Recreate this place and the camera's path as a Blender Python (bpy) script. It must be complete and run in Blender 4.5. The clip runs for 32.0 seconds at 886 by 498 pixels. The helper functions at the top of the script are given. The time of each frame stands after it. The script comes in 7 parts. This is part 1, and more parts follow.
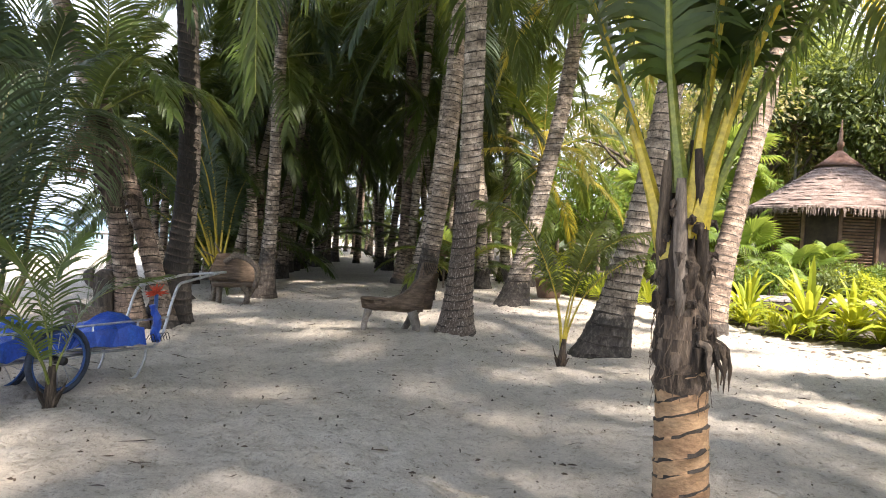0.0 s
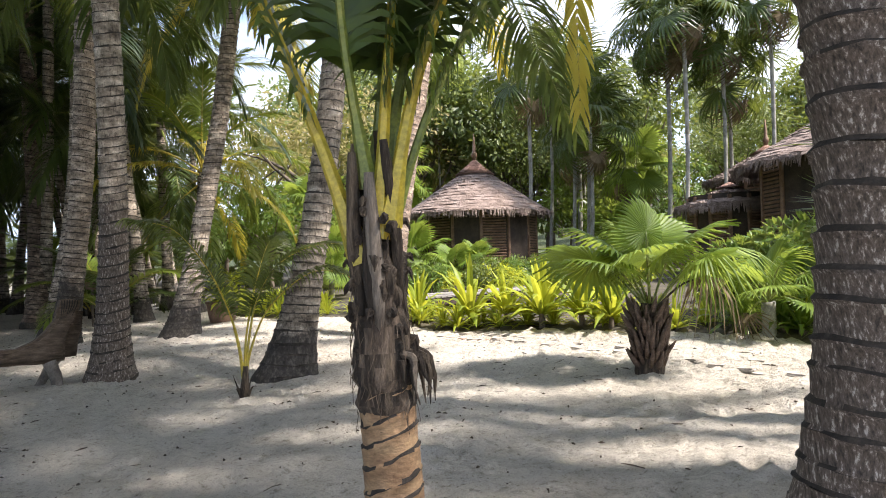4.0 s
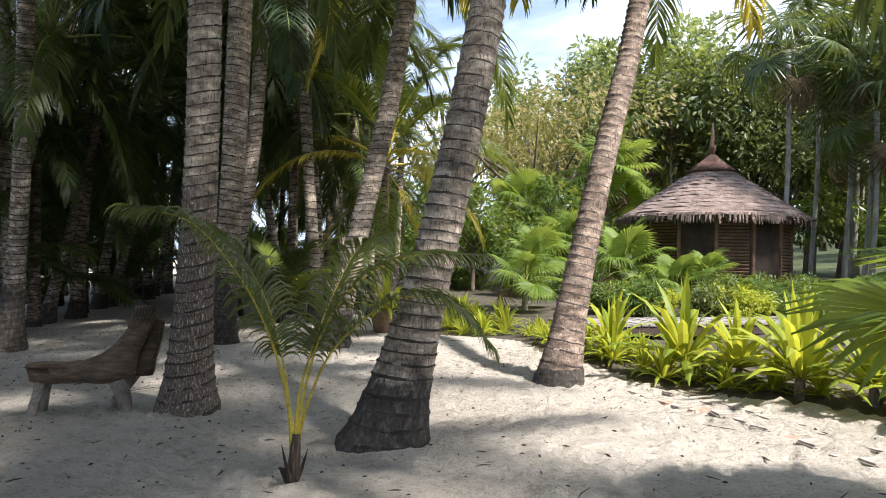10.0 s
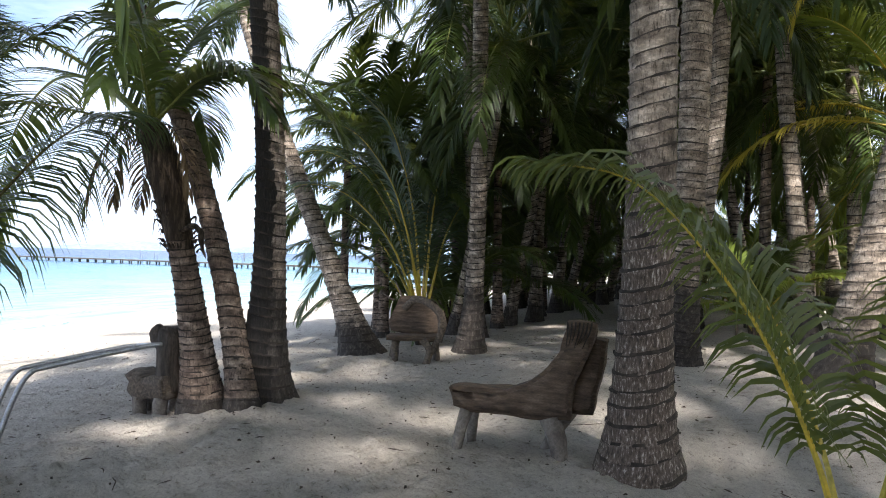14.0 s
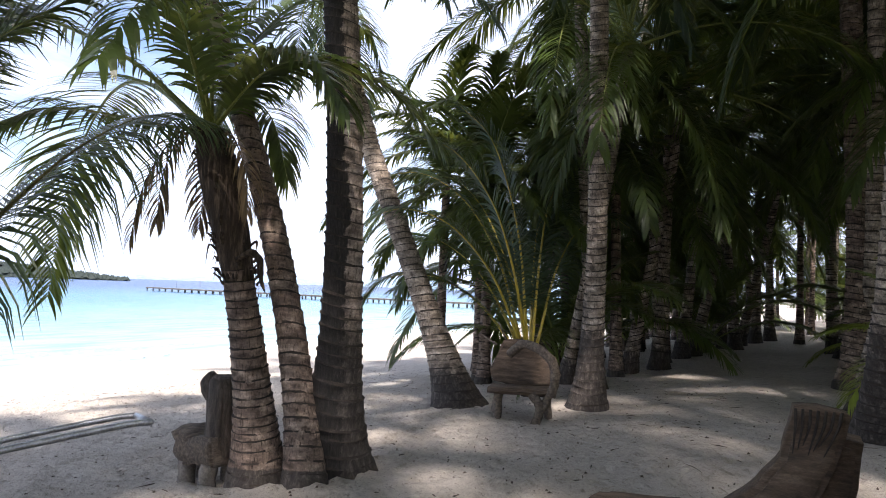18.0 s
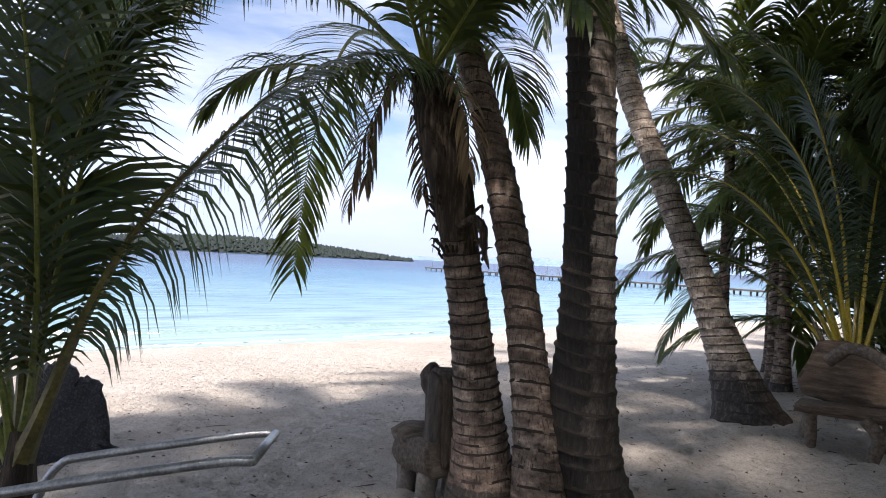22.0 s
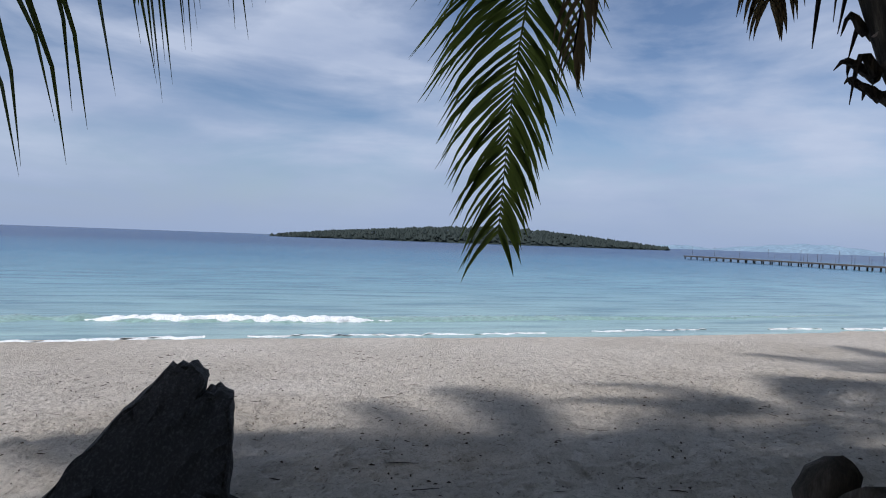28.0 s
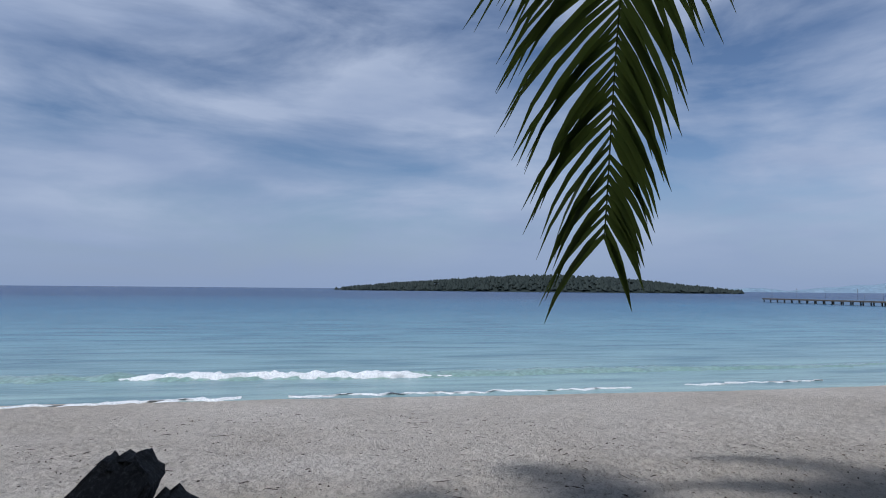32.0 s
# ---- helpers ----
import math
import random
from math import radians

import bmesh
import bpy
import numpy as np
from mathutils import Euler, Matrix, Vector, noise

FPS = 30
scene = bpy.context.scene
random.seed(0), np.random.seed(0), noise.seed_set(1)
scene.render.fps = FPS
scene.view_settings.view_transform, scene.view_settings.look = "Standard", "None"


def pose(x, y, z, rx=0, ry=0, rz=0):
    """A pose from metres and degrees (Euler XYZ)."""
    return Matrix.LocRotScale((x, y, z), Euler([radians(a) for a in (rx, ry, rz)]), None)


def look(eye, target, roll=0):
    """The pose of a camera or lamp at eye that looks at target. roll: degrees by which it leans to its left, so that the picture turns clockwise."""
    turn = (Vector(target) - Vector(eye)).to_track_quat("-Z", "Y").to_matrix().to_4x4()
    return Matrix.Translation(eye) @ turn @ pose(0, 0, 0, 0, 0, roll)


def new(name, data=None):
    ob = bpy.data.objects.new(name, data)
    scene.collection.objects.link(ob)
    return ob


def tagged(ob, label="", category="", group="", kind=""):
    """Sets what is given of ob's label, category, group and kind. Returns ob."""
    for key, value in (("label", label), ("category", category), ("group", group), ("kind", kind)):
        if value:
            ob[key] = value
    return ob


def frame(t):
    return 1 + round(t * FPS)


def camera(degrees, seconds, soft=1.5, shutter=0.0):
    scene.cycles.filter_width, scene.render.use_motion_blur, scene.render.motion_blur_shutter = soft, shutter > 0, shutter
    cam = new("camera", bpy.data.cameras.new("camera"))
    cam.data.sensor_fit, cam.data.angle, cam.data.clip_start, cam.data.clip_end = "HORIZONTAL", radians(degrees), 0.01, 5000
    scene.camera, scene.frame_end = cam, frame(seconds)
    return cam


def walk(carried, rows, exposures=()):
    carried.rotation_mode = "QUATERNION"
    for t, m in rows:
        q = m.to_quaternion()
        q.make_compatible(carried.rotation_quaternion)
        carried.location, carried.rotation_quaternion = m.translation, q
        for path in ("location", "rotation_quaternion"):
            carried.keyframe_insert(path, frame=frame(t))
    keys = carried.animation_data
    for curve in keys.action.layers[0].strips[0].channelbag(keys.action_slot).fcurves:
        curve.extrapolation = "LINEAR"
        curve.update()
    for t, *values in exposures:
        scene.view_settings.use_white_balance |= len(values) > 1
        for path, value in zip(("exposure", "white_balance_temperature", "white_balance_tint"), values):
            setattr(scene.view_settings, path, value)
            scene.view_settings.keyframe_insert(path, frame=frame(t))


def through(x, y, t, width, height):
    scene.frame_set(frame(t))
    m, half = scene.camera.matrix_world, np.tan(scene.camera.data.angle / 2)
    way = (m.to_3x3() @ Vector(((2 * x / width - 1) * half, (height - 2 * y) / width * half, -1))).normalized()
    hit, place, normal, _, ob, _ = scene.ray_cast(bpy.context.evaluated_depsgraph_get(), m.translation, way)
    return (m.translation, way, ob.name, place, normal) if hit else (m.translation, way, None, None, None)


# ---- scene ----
cam = camera(68.5, 32.0, 1.0)
PATH = [
    (0, (1.678, 0.675, 1.453), (1.168, 2.609, 1.428), 3.7),
    (0.5, (1.747, 0.643, 1.502), (1.348, 2.603, 1.465), 3.2),
    (1, (1.725, 0.689, 1.474), (1.493, 2.675, 1.423), 2.3),
    (1.5, (1.704, 0.795, 1.456), (1.641, 2.793, 1.399), 1.3),
    (2, (1.718, 0.839, 1.47), (1.824, 2.836, 1.447), 0.9),
    (2.5, (1.731, 0.852, 1.441), (1.998, 2.834, 1.461), -0.3),
    (4.5, (1.552, 1.415, 1.433), (2.119, 3.332, 1.503), -0.5),
    (5, (1.513, 1.647, 1.419), (2.225, 3.511, 1.556), 0.6),
    (5.5, (1.579, 1.962, 1.385), (2.392, 3.786, 1.507), -0.0),
    (6, (1.653, 2.152, 1.431), (2.583, 3.92, 1.529), 0.5),
    (6.5, (1.703, 2.334, 1.508), (2.834, 3.979, 1.618), 1.4),
    (7, (1.858, 2.591, 1.511), (3.075, 4.175, 1.604), 0.3),
    (7.5, (2.039, 2.788, 1.534), (3.221, 4.399, 1.607), 0.1),
    (8, (2.161, 3.012, 1.539), (3.245, 4.691, 1.612), 0.5),
    (8.5, (2.258, 3.274, 1.535), (3.102, 5.086, 1.595), 1.8),
    (9, (2.397, 3.595, 1.555), (2.923, 5.524, 1.603), 1.7),
    (9.5, (2.565, 3.903, 1.572), (2.625, 5.901, 1.63), 3.1),
    (10, (2.672, 4.065, 1.618), (2.454, 6.053, 1.663), 1.7),
    (10.5, (2.642, 4.25, 1.607), (2.254, 6.212, 1.595), 0.9),
    (11, (2.518, 4.509, 1.574), (1.838, 6.389, 1.564), 1.3),
    (11.5, (2.396, 4.829, 1.563), (1.461, 6.597, 1.532), 0.2),
    (12, (2.297, 5.111, 1.58), (1.163, 6.758, 1.575), 1.8),
    (12.5, (2.113, 5.368, 1.573), (0.91, 6.965, 1.517), 1.1),
    (13, (1.933, 5.627, 1.584), (0.675, 7.182, 1.532), 0.4),
    (13.5, (1.864, 5.822, 1.594), (0.5, 7.284, 1.598), 1.6),
    (14, (1.658, 6.098, 1.56), (0.252, 7.52, 1.584), 1.4),
    (14.5, (1.499, 6.261, 1.57), (0.089, 7.678, 1.65), 2.6),
    (16.5, (0.816, 6.836, 1.584), (-0.7, 8.134, 1.708), 2.4),
    (17, (0.606, 7.024, 1.592), (-0.948, 8.276, 1.725), 2.2),
    (17.5, (0.498, 7.157, 1.57), (-1.095, 8.356, 1.727), 2.0),
    (18, (0.29, 7.261, 1.568), (-1.319, 8.443, 1.69), 2.0),
    (18.5, (0.105, 7.334, 1.581), (-1.519, 8.496, 1.704), 1.8),
    (19, (-0.04, 7.436, 1.565), (-1.671, 8.589, 1.656), 2.6),
    (19.5, (-0.206, 7.594, 1.585), (-1.835, 8.751, 1.677), 3.1),
    (20, (-0.356, 7.702, 1.573), (-2.03, 8.793, 1.655), 3.1),
    (20.5, (-0.574, 7.778, 1.568), (-2.271, 8.834, 1.65), 1.3),
    (21, (-0.749, 7.897, 1.548), (-2.524, 8.82, 1.586), 1.5),
    (21.5, (-0.896, 8.137, 1.525), (-2.8, 8.746, 1.601), 3.6),
    (22, (-1.02, 8.117, 1.521), (-2.967, 8.575, 1.556), 2.8),
    (22.5, (-1.235, 8.19, 1.498), (-3.196, 8.577, 1.539), 2.5),
    (23, (-1.49, 8.287, 1.484), (-3.472, 8.55, 1.47), 2.2),
    (23.5, (-1.753, 8.352, 1.47), (-3.745, 8.512, 1.406), 1.7),
    (24, (-2.053, 8.376, 1.437), (-4.047, 8.524, 1.371), 2.3),
    (24.5, (-2.331, 8.48, 1.398), (-4.327, 8.592, 1.343), 0.9),
    (25, (-2.611, 8.564, 1.379), (-4.609, 8.619, 1.312), 2.4),
    (25.5, (-2.904, 8.561, 1.353), (-4.902, 8.57, 1.281), 2.9),
    (26, (-3.22, 8.562, 1.338), (-5.218, 8.513, 1.262), 2.7),
    (26.5, (-3.557, 8.568, 1.3), (-5.547, 8.377, 1.246), 3.5),
    (28.5, (-4.762, 8.475, 1.209), (-6.738, 8.171, 1.175), 1.8),
    (29, (-5.012, 8.443, 1.211), (-6.989, 8.149, 1.16), 1.2),
    (29.5, (-5.235, 8.486, 1.193), (-7.203, 8.13, 1.179), 2.3),
    (30, (-5.459, 8.452, 1.135), (-7.417, 8.04, 1.135), 1.5),
    (30.5, (-5.655, 8.392, 1.11), (-7.603, 7.94, 1.077), 0.5),
    (31, (-5.961, 8.332, 1.083), (-7.889, 7.801, 1.069), 0.3),
    (31.5, (-6.195, 8.289, 1.062), (-8.112, 7.721, 1.13), 1.4),
    (32, (-6.492, 8.184, 1.039), (-8.429, 7.7, 1.161), 0.5),
]
walk(cam, [(t, look(eye, target, roll)) for t, eye, target, roll in PATH], [(0, 1.92, 7050, 17), (2.5, 1.82, 6900, 16), (5, 1.08, 6500, 14), (7, 0.70, 6400, 14), (9, 0.70, 6450, 14), (10.2, 1.34, 6450, 14), (11.6, 1.80, 6500, 14), (12.2, 1.68, 6500, 14), (13.2, 1.28, 6400, 14), (14.2, 1.36, 6450, 15), (17, 1.35, 6650, 20), (20, 1.18, 6550, 21), (22, 0.83, 6580, 21), (24, 0.62, 6600, 21), (25.2, 0.44, 6600, 20), (26, 0.27, 6400, 18), (28.5, -0.4, 6000, 15), (30.5, -0.44, 5950, 15), (32, -0.6, 5750, 14)])

# ---------------------------------------------------------------- world and sun
SUN_AZ, SUN_EL = 121.0, 52.0   # compass angle from +y towards +x, height above the horizon
world = bpy.data.worlds.new("sky")
scene.world = world
world.use_nodes = True
wt = world.node_tree
wt.nodes.clear()
w_out = wt.nodes.new("ShaderNodeOutputWorld")
w_bg = wt.nodes.new("ShaderNodeBackground")
w_sky = wt.nodes.new("ShaderNodeTexSky")
w_sky.sky_type = "NISHITA"
w_sky.sun_disc = False
w_sky.sun_elevation = radians(SUN_EL)
w_sky.sun_rotation = radians(SUN_AZ)
w_sky.dust_density = 0.5
w_sky.ozone_density = 2.5
w_co = wt.nodes.new("ShaderNodeTexCoord")
w_map = wt.nodes.new("ShaderNodeMapping")
w_map.inputs["Scale"].default_value = (1.1, 1.1, 4.2)
w_n1 = wt.nodes.new("ShaderNodeTexNoise")
w_n1.inputs["Scale"].default_value = 2.3
w_n1.inputs["Detail"].default_value = 9
w_n1.inputs["Roughness"].default_value = 0.55
w_n1.inputs["Distortion"].default_value = 0.35
w_ramp = wt.nodes.new("ShaderNodeValToRGB")
w_ramp.color_ramp.elements[0].position = 0.31
w_ramp.color_ramp.elements[1].position = 0.56
w_mix = wt.nodes.new("ShaderNodeMix")
w_mix.data_type = "RGBA"
w_body = wt.nodes.new("ShaderNodeTexNoise")
w_body.inputs["Scale"].default_value = 3.1
w_body.inputs["Detail"].default_value = 7
wt.links.new(w_map.outputs["Vector"], w_body.inputs["Vector"])
w_tone = wt.nodes.new("ShaderNodeValToRGB")
w_tone.color_ramp.elements[0].position, w_tone.color_ramp.elements[0].color = 0.34, (4.4, 5.3, 6.8, 1)
w_tone.color_ramp.elements[1].position, w_tone.color_ramp.elements[1].color = 0.66, (6.7, 7.4, 8.4, 1)
wt.links.new(w_body.outputs["Fac"], w_tone.inputs["Fac"])
wt.links.new(w_tone.outputs["Color"], w_mix.inputs[7])
w_keep = wt.nodes.new("ShaderNodeMath")
w_keep.operation = "MULTIPLY"
w_keep.inputs[1].default_value = 0.88
wt.links.new(w_co.outputs["Generated"], w_map.inputs["Vector"])
wt.links.new(w_map.outputs["Vector"], w_n1.inputs["Vector"])
# more cloud inland, on the sun's side, than over the sea
w_side = wt.nodes.new("ShaderNodeVectorMath")
w_side.operation = "DOT_PRODUCT"
w_side.inputs[1].default_value = (0.8, 0.6, 0.0)
wt.links.new(w_co.outputs["Generated"], w_side.inputs[0])
w_bank = wt.nodes.new("ShaderNodeMath")
w_bank.operation = "MULTIPLY_ADD"
w_bank.inputs[1].default_value = 0.05
wt.links.new(w_side.outputs["Value"], w_bank.inputs[0])
wt.links.new(w_n1.outputs["Fac"], w_bank.inputs[2])
wt.links.new(w_bank.outputs[0], w_ramp.inputs["Fac"])
wt.links.new(w_ramp.outputs["Color"], w_keep.inputs[0])
wt.links.new(w_keep.outputs[0], w_mix.inputs[0])
wt.links.new(w_sky.outputs["Color"], w_mix.inputs[6])
w_sep = wt.nodes.new("ShaderNodeSeparateXYZ")
wt.links.new(w_co.outputs["Generated"], w_sep.inputs[0])
w_low = wt.nodes.new("ShaderNodeMapRange")
w_low.interpolation_type = "SMOOTHSTEP"
w_low.inputs["From Min"].default_value = 0.15
w_low.inputs["From Max"].default_value = -0.02
wt.links.new(w_sep.outputs[2], w_low.inputs["Value"])
w_haze = wt.nodes.new("ShaderNodeMix")
w_haze.data_type = "RGBA"
w_haze.inputs[7].default_value = (3.9, 4.9, 6.5, 1)
wt.links.new(w_low.outputs[0], w_haze.inputs[0])
wt.links.new(w_mix.outputs[2], w_haze.inputs[6])
wt.links.new(w_haze.outputs[2], w_bg.inputs["Color"])
wt.links.new(w_bg.outputs["Background"], w_out.inputs["Surface"])
w_bg.inputs["Strength"].default_value = 0.108

sun = new("sun", bpy.data.lights.new("sun", "SUN"))
sun.data.energy = 5.0
sun.data.angle = radians(2.5)
sun.data.color = (1.0, 0.95, 0.87)
_az, _el = radians(SUN_AZ), radians(SUN_EL)
_to_sun = Vector((math.sin(_az) * math.cos(_el), math.cos(_az) * math.cos(_el), math.sin(_el)))
sun.matrix_world = look(tuple(_to_sun * 60), (0, 0, 0))


# ---------------------------------------------------------------- materials
def shade(name, rough=0.8, metal=0.0):
    m = bpy.data.materials.new(name)
    m.use_nodes = True
    b = m.node_tree.nodes["Principled BSDF"]
    b.inputs["Roughness"].default_value = rough
    b.inputs["Metallic"].default_value = metal
    return m, m.node_tree, b


def rgba(c):
    return (c[0], c[1], c[2], 1)


def noise_node(nt, scale, detail=4, rough=0.6, coords="Object", stretch=None, out="Fac"):
    co = nt.nodes.new("ShaderNodeTexCoord")
    n = nt.nodes.new("ShaderNodeTexNoise")
    n.inputs["Scale"].default_value = scale
    n.inputs["Detail"].default_value = detail
    n.inputs["Roughness"].default_value = rough
    src = co.outputs[coords]
    if stretch:
        mp = nt.nodes.new("ShaderNodeMapping")
        mp.inputs["Scale"].default_value = stretch
        nt.links.new(src, mp.inputs["Vector"])
        src = mp.outputs["Vector"]
    nt.links.new(src, n.inputs["Vector"])
    return n.outputs[out]


def ramp(nt, fac, stops):
    r = nt.nodes.new("ShaderNodeValToRGB")
    el = r.color_ramp.elements
    while len(el) < len(stops):
        el.new(0.5)
    for e, (p, c) in zip(el, stops):
        e.position, e.color = p, rgba(c)
    nt.links.new(fac, r.inputs["Fac"])
    return r.outputs["Color"]


def mixed(nt, kind, fac, a, b):
    mx = nt.nodes.new("ShaderNodeMix")
    mx.data_type = "RGBA"
    mx.blend_type = kind
    if hasattr(fac, "links"):
        nt.links.new(fac, mx.inputs[0])
    else:
        mx.inputs[0].default_value = fac
    for k, v in ((6, a), (7, b)):
        if hasattr(v, "links"):
            nt.links.new(v, mx.inputs[k])
        else:
            mx.inputs[k].default_value = rgba(v)
    return mx.outputs[2]


def bumped(nt, b, height, strength, dist=0.02):
    bp = nt.nodes.new("ShaderNodeBump")
    bp.inputs["Strength"].default_value = strength
    bp.inputs["Distance"].default_value = dist
    nt.links.new(height, bp.inputs["Height"])
    nt.links.new(bp.outputs["Normal"], b.inputs["Normal"])


def rough_stuff(name, dark, mid, light, scale=6, fine=60, rough=0.85, bump=0.5, dist=0.01, stretch=None, metal=0.0, coords="Object"):
    """Two scales of variation from dark to light, with relief."""
    m, nt, b = shade(name, rough, metal)
    big = noise_node(nt, scale, 5, 0.65, coords, stretch)
    small = noise_node(nt, fine, 4, 0.7, coords, stretch)
    col = ramp(nt, big, [(0.3, dark), (0.5, mid), (0.72, light)])
    grain = ramp(nt, small, [(0.3, (0.62, 0.62, 0.62)), (0.7, (1.25, 1.25, 1.25))])
    nt.links.new(mixed(nt, "MULTIPLY", 1.0, col, grain), b.inputs["Base Color"])
    bumped(nt, b, small, bump, dist)
    return m


def leafy(name, dark, light, gloss=0.4, through=0.35, tint=(0.55, 0.62, 0.10), scale=3.0):
    """A leaf: varied green per object and along itself, gloss above, light coming through."""
    m, nt, b = shade(name, gloss)
    info = nt.nodes.new("ShaderNodeObjectInfo")
    geo = nt.nodes.new("ShaderNodeNewGeometry")
    n = noise_node(nt, scale, 3)
    add = nt.nodes.new("ShaderNodeMath")
    add.operation = "MULTIPLY_ADD"
    add.inputs[1].default_value = 0.5
    nt.links.new(geo.outputs["Random Per Island"], add.inputs[0])
    nt.links.new(n, add.inputs[2])
    sub = nt.nodes.new("ShaderNodeMath")
    sub.operation = "MULTIPLY_ADD"
    sub.inputs[1].default_value = 0.45
    sub.inputs[2].default_value = -0.45
    nt.links.new(info.outputs["Random"], sub.inputs[0])
    tot = nt.nodes.new("ShaderNodeMath")
    tot.operation = "ADD"
    nt.links.new(add.outputs[0], tot.inputs[0])
    nt.links.new(sub.outputs[0], tot.inputs[1])
    col = ramp(nt, tot.outputs[0], [(0.1, dark), (0.75, light)])
    nt.links.new(col, b.inputs["Base Color"])
    b.inputs["Specular IOR Level"].default_value = 0.35
    tr = nt.nodes.new("ShaderNodeBsdfTranslucent")
    nt.links.new(mixed(nt, "MIX", 0.5, col, tint), tr.inputs["Color"])
    mx = nt.nodes.new("ShaderNodeMixShader")
    mx.inputs[0].default_value = through
    nt.links.new(b.outputs[0], mx.inputs[1])
    nt.links.new(tr.outputs[0], mx.inputs[2])
    nt.links.new(mx.outputs[0], nt.nodes["Material Output"].inputs["Surface"])
    return m


M_FROND = leafy("coconut_leaf", (0.012, 0.028, 0.009), (0.062, 0.100, 0.022), 0.36, 0.2)
# brighter leaf for young fronds, with sunlight put into it on inland crowns
M_FROND_BRIGHT = leafy("coconut_leaf_bright", (0.05, 0.090, 0.014), (0.14, 0.19, 0.03), 0.38, 0.35)
M_SEEDLING = leafy("seedling_leaf", (0.022, 0.038, 0.009), (0.085, 0.105, 0.022), 0.4, 0.22)
# darker copy of the coconut leaf, with the grove's shade in its colour
M_GROVE_LEAF = leafy("coconut_leaf_shaded", (0.014, 0.030, 0.010), (0.055, 0.085, 0.022), 0.45, 0.2)
# dark blue-green leaf; on other crowns its darkness stands for shade
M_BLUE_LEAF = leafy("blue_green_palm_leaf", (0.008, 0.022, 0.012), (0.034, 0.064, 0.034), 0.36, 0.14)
# distance haze is put into this dark bluish leaf colour
M_ISLAND = leafy("island_woodland", (0.010, 0.019, 0.017), (0.022, 0.033, 0.029), 0.8, 0.05, (0.05, 0.07, 0.05), 0.05)
M_FROND_YELLOW = leafy("coconut_leaf_yellowing", (0.16, 0.17, 0.02), (0.42, 0.36, 0.06), 0.45, 0.45, (0.8, 0.65, 0.08))
M_FROND_DEAD = leafy("coconut_leaf_dead", (0.06, 0.040, 0.022), (0.20, 0.15, 0.09), 0.8, 0.2, (0.4, 0.28, 0.12))
M_FAN = leafy("fan_leaf", (0.050, 0.105, 0.014), (0.165, 0.25, 0.036), 0.5, 0.45)
M_PANDAN = leafy("sword_leaf", (0.018, 0.038, 0.014), (0.070, 0.105, 0.034), 0.35, 0.3)
M_STRAP = leafy("strap_leaf", (0.13, 0.20, 0.02), (0.36, 0.42, 0.045), 0.45, 0.48, (0.75, 0.68, 0.06))
M_SHRUB = leafy("shrub_leaf", (0.028, 0.065, 0.014), (0.11, 0.19, 0.035), 0.4, 0.35)
M_TREE = leafy("tree_leaf", (0.030, 0.052, 0.016), (0.135, 0.17, 0.048), 0.5, 0.28)
M_TREE_OLIVE = leafy("dry_tree_leaf", (0.11, 0.095, 0.032), (0.25, 0.20, 0.075), 0.55, 0.35)
M_FEATHER = leafy("feathery_leaf", (0.10, 0.14, 0.07), (0.24, 0.29, 0.15), 0.6, 0.45)
M_STEM_YELLOW = rough_stuff("yellow_stalk", (0.30, 0.26, 0.03), (0.42, 0.33, 0.04), (0.52, 0.36, 0.03), 5, 40, 0.4, 0.15)
M_STEM_OLIVE = rough_stuff("olive_stalk", (0.06, 0.05, 0.018), (0.13, 0.11, 0.03), (0.22, 0.18, 0.04), 5, 40, 0.5, 0.2)
M_STEM_GREEN = rough_stuff("green_stalk", (0.10, 0.14, 0.025), (0.17, 0.20, 0.04), (0.26, 0.26, 0.06), 5, 40, 0.45, 0.15)


